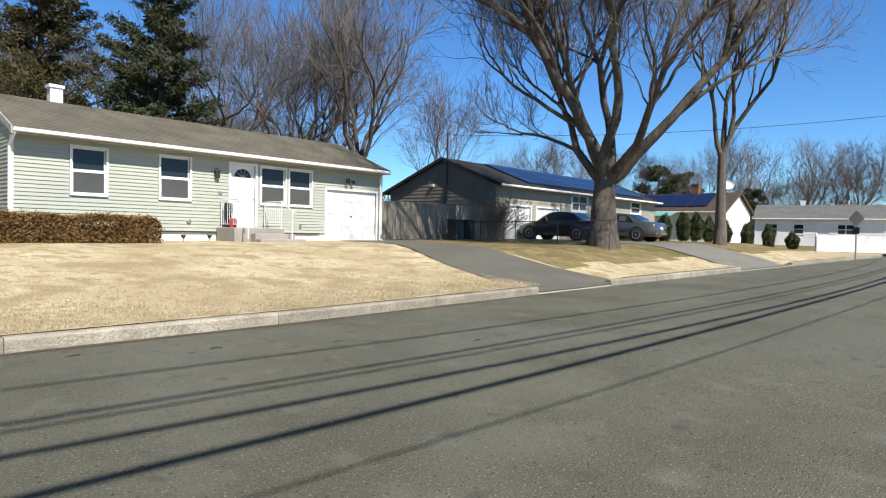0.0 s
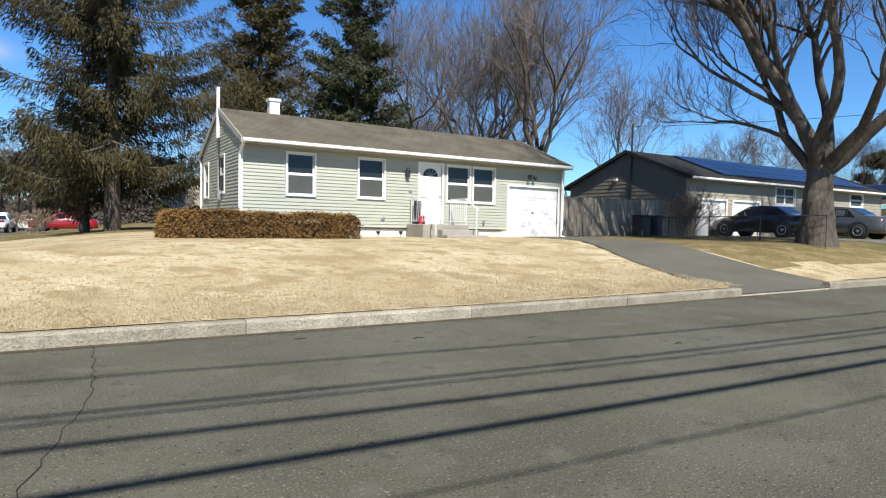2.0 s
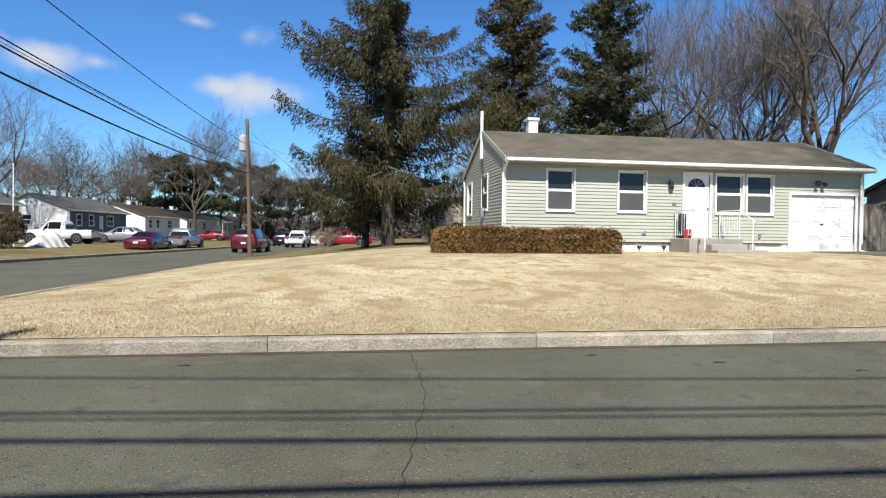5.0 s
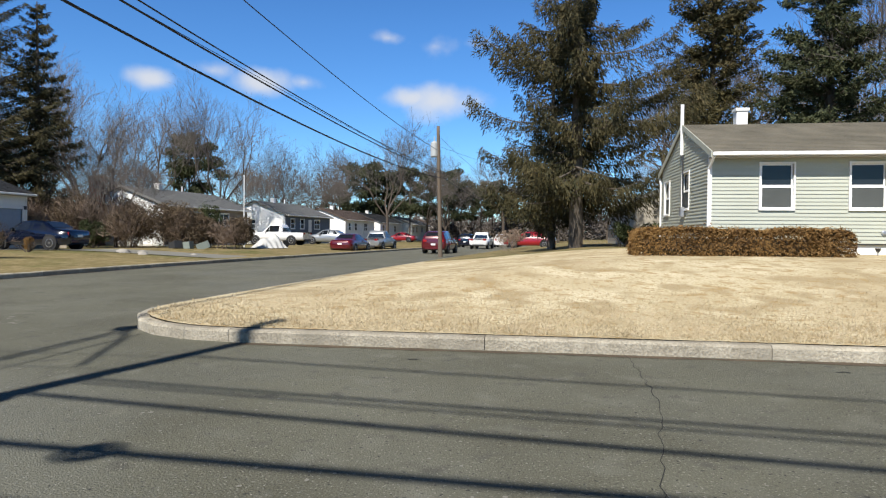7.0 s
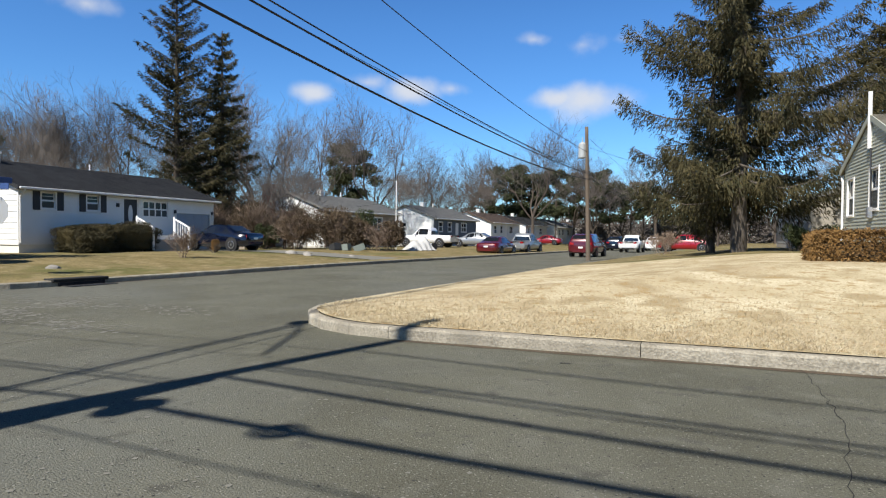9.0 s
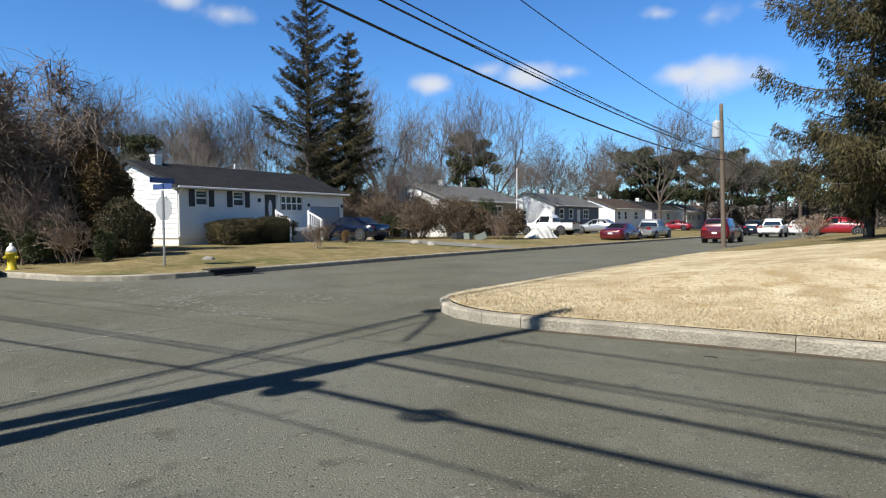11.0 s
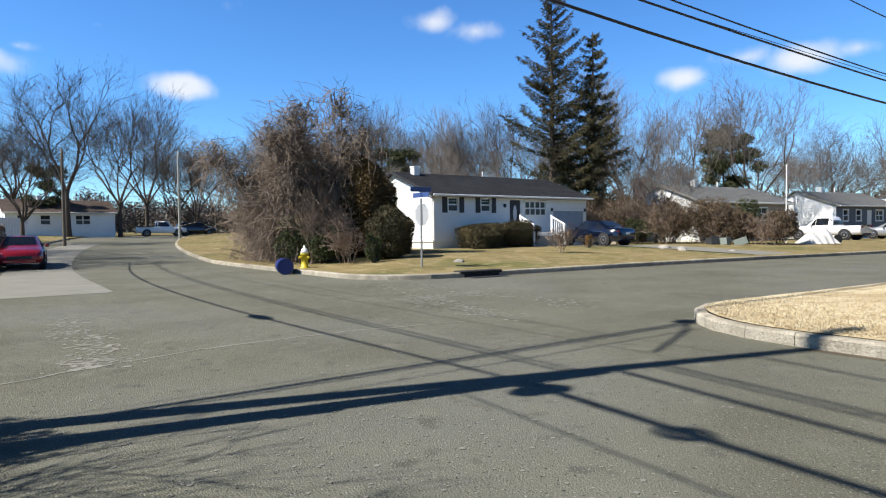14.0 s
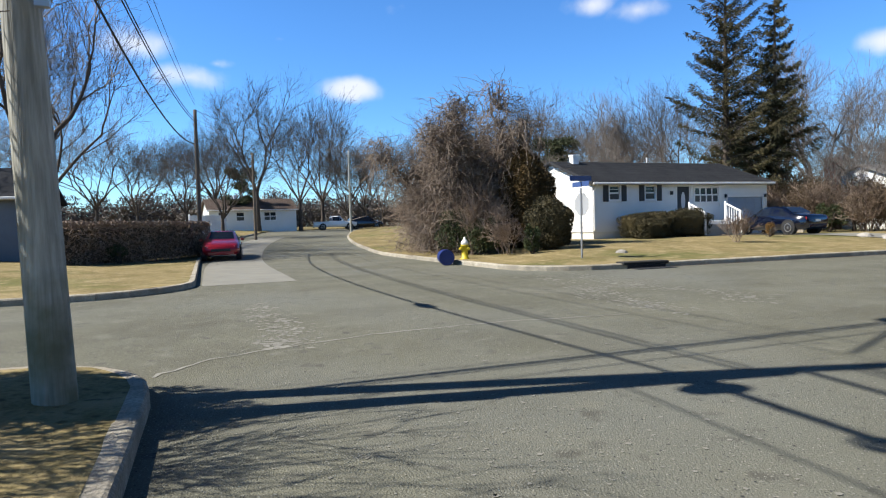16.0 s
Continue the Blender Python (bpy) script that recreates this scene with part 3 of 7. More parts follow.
def kerbs(lot, side_far, front_far, joint=3.05):
    """Concrete kerb stones with joints: straight lengths and short ones round the corner."""
    x0, y0, r, sx, sy, edge = LOTS[lot]
    root = thing("kerb_" + lot, "pale weathered concrete kerb with open joints", "kerb", kind="structure")
    side = [r + joint * k for k in range(int((side_far - r) / joint), -1, -1)]
    front = [r + joint * k for k in range(1, int((front_far - r) / joint))]
    pts = kerb_line(lot, side, front)
    rng = random.Random(5)

    def place(u, v):
        y = v + edge(u)
        x = u + side_x(y if sy > 0 else 10 + (y - 10) * 0.3)
        return Vector((x, y, road_z(x, y)))

    for (u0, v0), (u1, v1) in zip(pts, pts[1:]):
        a, b = place(u0, v0), place(u1, v1)
        low = drop_kerb(lot, (u0 + u1) / 2) and v0 == y0 and v1 == y0
        h = 0.035 if low else 0.15
        d = (b - a).normalized()
        inn = Vector((-d.y, d.x, 0))
        probe = (a + b) / 2 + inn * 0.3
        cx, cy = x0 + sx * (r + 3), y0 + sy * (r + 3)
        c = place(cx, cy)
        if (c - probe).length > (c - ((a + b) / 2 - inn * 0.3)).length:
            inn = -inn
        bm = bmesh.new()
        k = max(1, int((b - a).length / 0.5))
        prof = [(0, -0.2), (0.0, h - 0.03), (0.018, h - 0.006), (0.04, h), (0.155, h), (0.16, -0.2)]
        rings = []
        for i in range(k + 1):
            f = 0.004 / max((b - a).length, 0.1)
            p = a.lerp(b, f + (1 - 2 * f) * i / k)
            rings.append([bm.verts.new(p + inn * (o + rng.uniform(-0.004, 0.004)) + Vector((0, 0, z + rng.uniform(-0.004, 0.004)))) for o, z in prof])
        for q, s in zip(rings, rings[1:]):
            for i in range(len(prof)):
                j = (i + 1) % len(prof)
                bm.faces.new((q[i], q[j], s[j], s[i]))
        bm.faces.new(rings[0][::-1])
        bm.faces.new(rings[-1])
        bmesh.ops.recalc_face_normals(bm, faces=bm.faces)
        part("kerb_stone", bm, "kerb", root)
    return root


def sheet(name, nx, ny, place, material, label, category, kind="structure"):
    verts = [place(i / nx, j / ny) for i in range(nx + 1) for j in range(ny + 1)]
    faces = [(i * (ny + 1) + j, (i + 1) * (ny + 1) + j, (i + 1) * (ny + 1) + j + 1, i * (ny + 1) + j + 1) for i in range(nx) for j in range(ny)]
    ob = new(name, data_mesh(name, verts, faces, material, True))
    return tagged(ob, label, category, kind=kind)


def flat_ground(i, j):
    a, b = (i - 0.5) * 2, (j - 0.5) * 2
    x, y = 2600 * a * abs(a), 2600 * b * abs(b)
    return x, y, road_z(x, y) - 0.35


sheet("ground", 60, 60, flat_ground, "far", "flat brown winter ground reaching the horizon", "ground")


def street_ew(i, j):
    x = -115 + 235 * i
    lo, hi = -9.0, 13.0
    if x < -24:
        c = 0.0035 * (-x - 24) ** 2
        lo, hi = lo + c, hi + c
    y = lo + (hi - lo) * j
    return x, y, road_z(x, y) + 0.0


sheet("road", 200, 24, street_ew, "asphalt", "worn grey asphalt street with fine aggregate", "road")


def street_n(i, j):
    y = 12.9 + 190 * i
    x = -20.0 + 16.0 * j + side_x(y)
    return x, y, road_z(x, y) + 0.003


sheet("road_side_street", 80, 8, street_n, "asphalt", "grey asphalt side street running between parked cars", "road")


def street_s(i, j):
    y = -8.9 - 60 * i
    x = -19.5 + 16.0 * j + side_x(10 + (y - 10) * 0.3)
    return x, y, road_z(x, y) + 0.003


sheet("road_south_leg", 40, 8, street_s, "patch2", "grey asphalt side street beyond the corner", "road")
lawn("ne", "lawn", "straw-coloured dormant lawn sloping down to the kerb", "lawn_corner_house")
lawn("nw", "lawn2", "patchy brown and green lawn before the white house", "lawn_white_house")
lawn("sw", "lawn2", "short brown and green lawn behind the kerb", "lawn_south_west")
lawn("se", "lawn2", "shaded mossy grass verge round the utility pole", "verge_pole_corner")
kerbs("ne", 70, 60)
kerbs("nw", 70, 60)
kerbs("sw", 30, 60)
kerbs("se", 25, 30)


def drive_place(i, j):
    v = 0.0 + 10.75 * i
    lo, hi = 10.75 + 2.3 * smooth(v / 10), drive_east(v) + 0.05
    u = lo + (hi - lo) * j
    y = v + north_edge(u)
    x = u + side_x(y)
    dip = -0.12 * (1 - smooth(v / 1.6))
    return x, y, road_z(x, y) + 0.152 + lot_rise("ne", u, v) + dip + 0.012


def drive2_place(i, j):
    v = 0.0 + 13.5 * i
    u = 23.3 + 5.6 * j + 1.0 * smooth(v / 6) * (1 - j)
    y = v + north_edge(u)
    x = u + side_x(y)
    dip = -0.12 * (1 - smooth(v / 1.6))
    return x, y, road_z(x, y) + 0.152 + lot_rise("ne", u, v) + dip + 0.02


sheet("driveway", 40, 12, drive_place, "drive", "dark asphalt driveway rising to the garage", "driveway")
sheet("driveway_neighbour", 40, 12, drive2_place, "patch", "pale concrete driveway with two parked cars", "driveway")


def drive3_place(i, j):
    a = 0.1 + 16.0 * i
    y = 27.0 + 3.0 * j
    u = -15.7 - a
    x = u + side_x(y)
    return x, y, ground_z(x, y) + 0.03 - 0.1 * (1 - smooth(a / 1.5))


sheet("driveway_white_house", 30, 8, drive3_place, "patch", "pale concrete driveway with a blue car", "driveway")


def strip(bm, pts, width, z=0.004, rng=None):
    prev = None
    for k, (x, y) in enumerate(pts):
        q = pts[min(k + 1, len(pts) - 1)]
        p = pts[max(k - 1, 0)]
        d = Vector((q[0] - p[0], q[1] - p[1], 0)).normalized()
        s = Vector((-d.y, d.x, 0)) * width * (rng.uniform(0.5, 1.3) if rng else 1) / 2
        c = Vector((x, y, road_z(x, y) + z))
        now = (bm.verts.new(c - s), bm.verts.new(c + s))
        if prev:
            bm.faces.new((prev[0], now[0], now[1], prev[1]))
        prev = now


def crack(pts, width, seed, material, label, jitter=0.05):
    rng = random.Random(seed)
    fine = []
    for (x0, y0), (x1, y1) in zip(pts, pts[1:]):
        k = max(2, int(math.hypot(x1 - x0, y1 - y0) / 0.12))
        for i in range(k):
            f = i / k
            fine.append((x0 + (x1 - x0) * f + rng.uniform(-jitter, jitter), y0 + (y1 - y0) * f + rng.uniform(-jitter, jitter)))
    bm = bmesh.new()
    strip(bm, fine, width, 0.005, rng)
    return tagged(mesh_ob("road_crack", bm, material), label, "crack", kind="structure")


# ---- houses ----
def wall_cells(bm, m, length, z0, z1, openings, thick=0.14):
    """A wall in the plane y=0 (inside towards +y), with openings (x0, x1, z0, z1) right through it."""
    xs = sorted({0.0, length, *(o[0] for o in openings), *(o[1] for o in openings)})
    zs = sorted({z0, z1, *(o[2] for o in openings), *(o[3] for o in openings)})
    zs = [z for z in zs if z0 <= z <= z1]
    for a, b in zip(xs, xs[1:]):
        for c, d in zip(zs, zs[1:]):
            if not any(o[0] <= (a + b) / 2 <= o[1] and o[2] <= (c + d) / 2 <= o[3] for o in openings):
                box(bm, (a, 0, c), (b, thick, d), m=m)
    bmesh.ops.remove_doubles(bm, verts=bm.verts, dist=1e-5)
    return bm


def boards(parent, m, length, z0, z1, openings, material, course=0.2, split=False, gable=None):
    """Lapped siding courses proud of a wall; gable=(x of the peak, its z, z at the eaves)."""
    bm = None if split else bmesh.new()
    z = z0
    while z < z1 - 0.02:
        top = min(z + course, z1)
        lo, hi, lo2, hi2 = 0.0, length, 0.0, length
        if gable and top > gable[2]:
            def edge(zz):
                f = clip((zz - gable[2]) / (gable[1] - gable[2]), 0, 1)
                return gable[0] * f, length - (length - gable[0]) * f
            lo, hi = edge(z)
            lo2, hi2 = edge(top)
        runs, a = [], lo
        for o in sorted(openings):
            if o[2] < top - 0.02 and o[3] > z + 0.02:
                if o[0] - a > 0.03:
                    runs.append((a, o[0], a if a > lo else lo2, o[0]))
                a = max(a, o[1])
        if hi - a > 0.03:
            runs.append((a, hi, a if a > lo else lo2, hi2))
        for r0, r1, t0, t1 in runs:
            b = bmesh.new() if split else bm
            vs = [b.verts.new(m @ Vector(p)) for p in ((r0, -0.03, z), (r1, -0.03, z), (t1, -0.008, top), (t0, -0.008, top), (r0, 0.0, z), (r1, 0.0, z), (t1, 0.0, top), (t0, 0.0, top))]
            for f in ((0, 1, 2, 3), (4, 5, 1, 0), (3, 2, 6, 7), (4, 0, 3, 7), (1, 5, 6, 2)):
                b.faces.new([vs[i] for i in f])
            if split:
                part("siding_board", b, material, parent)
        z = top
    if not split:
        part("siding", bm, material, parent)


def window(parent, m, x0, x1, z0, z1, shutters=None, bars=False, casing=0.08, lights=1):
    """A double-hung window in an opening: casing, two sashes, panes, and a room behind it."""
    w = mesh_ob("window", boxes_m(m, ((x0 - casing, -0.05, z0 - casing), (x0, 0.02, z1 + casing)), ((x1, -0.05, z0 - casing), (x1 + casing, 0.02, z1 + casing)),
                                  ((x0, -0.05, z1), (x1, 0.02, z1 + casing)), ((x0, -0.06, z0 - casing), (x1, 0.02, z0))), "paint", parent)
    w.data.name = "window"
    for k in range(lights):
        a, b = x0 + (x1 - x0) * k / lights, x0 + (x1 - x0) * (k + 1) / lights
        zm = (z0 + z1) / 2
        s = 0.04
        part("upper_sash", boxes_m(m, ((a, 0.03, zm), (a + s, 0.06, z1)), ((b - s, 0.03, zm), (b, 0.06, z1)), ((a + s, 0.03, z1 - s), (b - s, 0.06, z1)), ((a + s, 0.03, zm), (b - s, 0.06, zm + s))), "paint", w)
        part("lower_sash", boxes_m(m, ((a, 0.0, z0), (a + s, 0.03, zm)), ((b - s, 0.0, z0), (b, 0.03, zm)), ((a + s, 0.0, zm - s), (b - s, 0.03, zm)), ((a + s, 0.0, z0), (b - s, 0.03, z0 + s))), "paint", w)
        part("pane", boxes_m(m, ((a + s, 0.042, zm + s), (b - s, 0.05, z1 - s))), "glass", w)
        part("screen", boxes_m(m, ((a + s, 0.012, z0 + s), (b - s, 0.02, zm - s))), "screen", w, "grey insect screen over the lower sash")
        if bars:
            part("muntin", boxes_m(m, *(((a + s, 0.035, zm + s + (z1 - zm) * f), (b - s, 0.042, zm + s + (z1 - zm) * f + 0.02)) for f in (0.4,))), "paint", w)
    if shutters:
        for a in (x0 - casing - shutters, x1 + casing):
            part("shutter", boxes_m(m, ((a, -0.06, z0 - casing), (a + shutters, -0.032, z1 + casing))), "black", parent, "black louvred shutter")
    return w


def boxes_m(m, *lohi):
    bm = bmesh.new()
    for lo, hi in lohi:
        box(bm, lo, hi, 0, m)
    return bm


def garage_door(parent, m, x0, x1, z0, z1, material="paint", casing=0.1):
    d = part("garage_door", boxes_m(m, ((x0, 0.05, z0), (x1, 0.09, z1))), material, parent, "white sectional garage door with raised panels" if material == "paint" else "slate blue garage door")
    h, w = (z1 - z0) / 4, (x1 - x0) / 4
    for i in range(4):
        part("door_section", boxes_m(m, ((x0, 0.04, z0 + h * i + 0.006), (x1, 0.05, z0 + h * (i + 1) - 0.006))), material, d)
        bm = bmesh.new()
        for j in range(4):
            box(bm, (x0 + w * j + 0.07, 0.028, z0 + h * i + 0.09), (x0 + w * (j + 1) - 0.07, 0.04, z0 + h * (i + 1) - 0.09), 0.008, m)
        part("raised_panel", bm, material, d)
    part("handle", boxes_m(m, (((x0 + x1) / 2 - 0.05, 0.02, z0 + h * 2 - 0.01), ((x0 + x1) / 2 + 0.05, 0.04, z0 + h * 2 + 0.03))), "darkmetal", d, "dark lock handle")
    part("door_casing", boxes_m(m, ((x0 - casing, -0.05, z0), (x0, 0.04, z1 + casing)), ((x1, -0.05, z0), (x1 + casing, 0.04, z1 + casing)), ((x0, -0.05, z1), (x1, 0.04, z1 + casing))), "paint", parent)
    return d


def roof_slope(parent, x0, x1, y0, z0, y1, z1, material, thick=0.1, course=0.16):
    """One slope as lapped courses from the eave (y0, z0) to the ridge (y1, z1)."""
    bm = bmesh.new()
    n = max(4, int(math.hypot(y1 - y0, z1 - z0) / course))
    run = [(y0 + (y1 - y0) * i / n, z0 + (z1 - z0) * i / n) for i in range(n + 1)]
    rows = []
    k = max(2, int((x1 - x0) / 2.0))
    for i, (y, z) in enumerate(run):
        for lift in ((0.018,) if i == 0 else (0.0, 0.018)) if i < n else (0.0,):
            rows.append([bm.verts.new((x0 + (x1 - x0) * j / k, y, z + lift + 0.006 * noise.noise((x0 + j * 1.7, y, z)))) for j in range(k + 1)])
    rows.append([bm.verts.new((x0 + (x1 - x0) * j / k, y1, z1 - thick)) for j in range(k + 1)])
    rows.append([bm.verts.new((x0 + (x1 - x0) * j / k, y0, z0 - thick)) for j in range(k + 1)])
    rows.append(rows[0])
    for a, b in zip(rows, rows[1:]):
        for j in range(k):
            bm.faces.new((a[j], a[j + 1], b[j + 1], b[j]))
    body = rows[:-1]
    bm.faces.new([r[0] for r in body][::-1])
    bm.faces.new([r[k] for r in body])
    bmesh.ops.recalc_face_normals(bm, faces=bm.faces)
    return part("roof_slope", bm, material, parent)


def gable_house(name, label, at, turn, L, D, wall, roof, eave, ridge, found=0.34, over=0.42, rake=0.25, split=False,
                front=(), left=(), right=(), course=0.2, pad=0.085, gable_wall=None, front_wall=None, ridge_at=None, plain_walls=False):
    """A one-storey house with its ridge along x. front/left/right: openings cut through those walls."""
    h = thing(name, label, "house", at, turn)
    fy = ridge_at or D / 2
    slope = (ridge - eave) / (fy + over)
    wz = eave + over * slope - 0.12
    mf, ml, mr, mb = Matrix(), pose(0, D, 0, 0, 0, -90), pose(L, 0, 0, 0, 0, 90), pose(L, D, 0, 0, 0, 180)
    gw, fw = gable_wall or wall, front_wall or wall
    part("front_wall", wall_cells(bmesh.new(), mf, L, found, wz, front), fw, h)
    part("back_wall", wall_cells(bmesh.new(), mb, L, found, wz, ()), wall, h)
    for mm, ops, nm in ((ml, left, "left_wall"), (mr, right, "right_wall")):
        bm = wall_cells(bmesh.new(), mm, D, found, wz, ops)
        pk = fy if nm == "right_wall" else D - fy
        vs = [(0, 0, wz), (D, 0, wz), (pk, 0, ridge - 0.13)]
        a = [bm.verts.new(mm @ Vector(v)) for v in vs]
        b = [bm.verts.new(mm @ Vector((v[0], 0.14, v[2]))) for v in vs]
        bm.faces.new(a)
        bm.faces.new(b[::-1])
        for i in range(3):
            bm.faces.new((a[i], b[i], b[(i + 1) % 3], a[(i + 1) % 3]))
        part(nm, bm, gw, h)
    if not plain_walls:
        grow = lambda ops: [(o[0] - pad, o[1] + pad, o[2] - pad, o[3] + pad) for o in ops]
        boards(h, mf, L, found, wz, grow(front), fw, course, split)
        boards(h, ml, D, found, ridge - 0.14, grow(left), gw, course, split, (D - fy, ridge - 0.13, wz))
        boards(h, mr, D, found, ridge - 0.14, grow(right), gw, course, False, (fy, ridge - 0.13, wz))
    bm = bmesh.new()
    box(bm, (0.03, 0.03, -0.5), (L - 0.03, D - 0.03, found))
    part("foundation", bm, "foundation", h, "white painted foundation" if found > 0.05 else "")
    roof_slope(h, -rake, L + rake, -over, eave, fy, ridge, roof)
    roof_slope(h, -rake, L + rake, D + over, ridge - (D - fy + over) * (ridge - eave) / (fy + over), fy, ridge, roof)
    part("gutter", boxes(((-rake, -over - 0.1, eave - 0.105), (L + rake, -over - 0.004, eave + 0.0)), bevel=0.02), "paint", h, "white aluminium gutter")
    part("soffit", boxes(((-rake + 0.02, -over, eave - 0.13), (L + rake - 0.02, -0.0, eave - 0.105))), "soffit", h)
    for x in (-rake - 0.03, L + rake):
        bm = bmesh.new()
        zb = ridge - (D - fy + over) * slope
        prism(bm, [(-over, eave - 0.14), (fy, ridge - 0.14), (D + over, zb - 0.14), (D + over, zb + 0.03), (fy, ridge + 0.03), (-over, eave + 0.03)], x, x + 0.03)
        part("rake_board", bm, wall if split else roof, h)
    for x in (-0.035, L - 0.045):
        part("corner_board", boxes(((x, -0.04, found), (x + 0.08, 0.04, wz))), "paint" if split else fw, h)
    bm = bmesh.new()
    box(bm, (0.3, 0.6, found), (L - 0.3, D - 0.5, found + 0.05))
    box(bm, (0.3, 0.9, found), (L - 0.3, 0.95, wz - 0.1))
    part("room_interior", bm, "dark", h)
    return h, wz


def chimney(parent, x, y, z0, z1, w=0.45, material="paint"):
    c = part("chimney", boxes(((x - w / 2, y - w / 2, z0), (x + w / 2, y + w / 2, z1 - 0.1)), bevel=0.01), material, parent, "square chimney")
    part("chimney_cap", boxes(((x - w / 2 - 0.04, y - w / 2 - 0.04, z1 - 0.1), (x + w / 2 + 0.04, y + w / 2 + 0.04, z1)), bevel=0.01), material, c)


GX, GY, GZ = 3.95, 18.1, 0.80
OP = [(1.33, 2.16, 1.27, 2.49), (3.61, 4.48, 1.27, 2.49), (5.79, 6.65, 0.49, 2.47), (6.87, 7.77, 1.27, 2.48), (7.94, 8.83, 1.27, 2.48), (9.49, 11.84, 0.02, 1.91)]
LEFT = [(2.9, 3.75, 1.35, 2.5), (0.45, 1.2, 1.25, 2.4)]
green, gwz = gable_house("ranch_house", "one-storey ranch house in pale sage siding with brown shingles", (GX, GY, GZ), 0, 12.1, 5.8, "siding", "roof", 2.77, 4.08,
                         split=True, front=OP, left=LEFT, course=0.102, over=0.42, rake=0.06, pad=0.055)
for k in (0, 1, 3, 4):
    window(green, Matrix(), *OP[k], casing=0.05)
for o in LEFT:
    window(green, pose(0, 5.8, 0, 0, 0, -90), *o, casing=0.05)
garage_door(green, Matrix(), *OP[5], casing=0.07)
part("stone_veneer", boxes(*(((11.92, -0.045, 0.02 + 0.2 * i), (12.08, -0.031, 0.2 + 0.2 * i)) for i in range(10)), bevel=0.008), "tansiding", green, "pale stone veneer beside the garage")
DX = OP[2][0]
door = part("entry_door", boxes(((DX, 0.03, 0.49), (DX + 0.86, 0.075, 2.47))), "paint", green, "white panelled front door with a fanlight")
for lo, hi in (((DX + 0.12, 0.018, 0.6), (DX + 0.40, 0.03, 1.2)), ((DX + 0.47, 0.018, 0.6), (DX + 0.75, 0.03, 1.2)), ((DX + 0.12, 0.018, 1.3), (DX + 0.40, 0.03, 1.95)), ((DX + 0.47, 0.018, 1.3), (DX + 0.75, 0.03, 1.95))):
    part("door_panel", boxes((lo, hi), bevel=0.006), "paint", door)
bm = bmesh.new()
vs = [bm.verts.new((DX + 0.43 + 0.29 * math.cos(a), 0.024, 2.08 + 0.27 * math.sin(a))) for a in np.linspace(0, math.pi, 13)]
bm.faces.new(vs)
part("fanlight", bm, "glass", door, "half-round leaded fanlight")
part("fanlight_bar", tubes([((DX + 0.43, 0.015, 2.08), (DX + 0.43 + 0.29 * math.cos(a), 0.015, 2.08 + 0.27 * math.sin(a)), 0.008) for a in (0.6, 1.2, 1.9, 2.5)], 5), "metal", door)
part("door_knob", lathe(bmesh.new(), [(0.012, 0), (0.03, 0.03), (0.03, 0.05), (0.01, 0.06)], 10, pose(DX + 0.8, 0.02, 1.42, 90, 0, 0)), "metal", door, "steel door knob")
part("door_casing", boxes(((DX - 0.07, -0.05, 0.49), (DX, 0.03, 2.54)), ((DX + 0.86, -0.05, 0.49), (DX + 0.93, 0.03, 2.54)), ((DX, -0.05, 2.47), (DX + 0.86, 0.03, 2.54))), "paint", green)
chimney(green, 1.75, 3.0, 3.7, 4.58, 0.34)
part("vent_pipe", tubes([((-0.07, 2.85, 3.1), (-0.07, 2.85, 4.72), 0.055)], 10), "paint", green, "white service mast at the gable")
part("conduit", tubes([((-0.06, 2.62, 1.15), (-0.06, 2.75, 3.1), 0.025)], 8), "darkmetal", green)
part("electric_meter", boxes(((-0.16, 2.5, 1.1), (-0.03, 2.72, 1.42)), bevel=0.02), "metal", green, "grey electric meter")
part("downspout", tubes([((-0.02, -0.46, 2.66), (-0.05, -0.08, 2.36), 0.035), ((-0.05, -0.08, 2.36), (-0.05, -0.08, 0.2), 0.035)], 8), "paint", green, "white downspout at the corner")
part("downspout", tubes([((-0.02, 6.26, 2.66), (-0.05, 5.9, 2.36), 0.035), ((-0.05, 5.9, 2.36), (-0.05, 5.9, 0.2), 0.035)], 8), "paint", green)
part("downspout", tubes([((11.98, -0.1, 2.5), (11.98, -0.1, 0.12), 0.035), ((11.98, -0.1, 0.12), (12.2, -0.3, 0.05), 0.035)], 8), "paint", green)
part("sheet_flashing", boxes(((0.02, -0.035, 0.30), (9.2, -0.0, 0.335))), "darkmetal", green)
part("vent_cover", lathe(bmesh.new(), [(0.07, 0), (0.07, 0.03), (0.04, 0.04)], 12, pose(4.45, -0.03, 0.63, 90, 0, 0)), "metal", green)
part("outlet_box", boxes(((8.35, -0.07, 0.5), (8.43, -0.03, 0.62))), "metal", green)
lamp = part("wall_lantern", boxes(((5.23, -0.16, 1.98), (5.37, -0.04, 2.2)), bevel=0.02), "darkmetal", green, "dark metal wall lantern beside the door")
part("lantern_cap", lathe(bmesh.new(), [(0.09, 0), (0.02, 0.08), (0.01, 0.1)], 8, pose(5.3, -0.1, 2.2)), "darkmetal", lamp)
flood = part("floodlight", boxes(((10.36, -0.08, 2.27), (10.52, -0.03, 2.37)), bevel=0.01), "darkmetal", green, "twin motion floodlight over the garage")
for dx in (-0.12, 0.12):
    part("lamp_head", lathe(bmesh.new(), [(0.03, 0), (0.07, 0.12), (0.07, 0.14)], 10, pose(10.44 + dx, -0.1, 2.3, 120, 0, 0)), "darkmetal", flood)
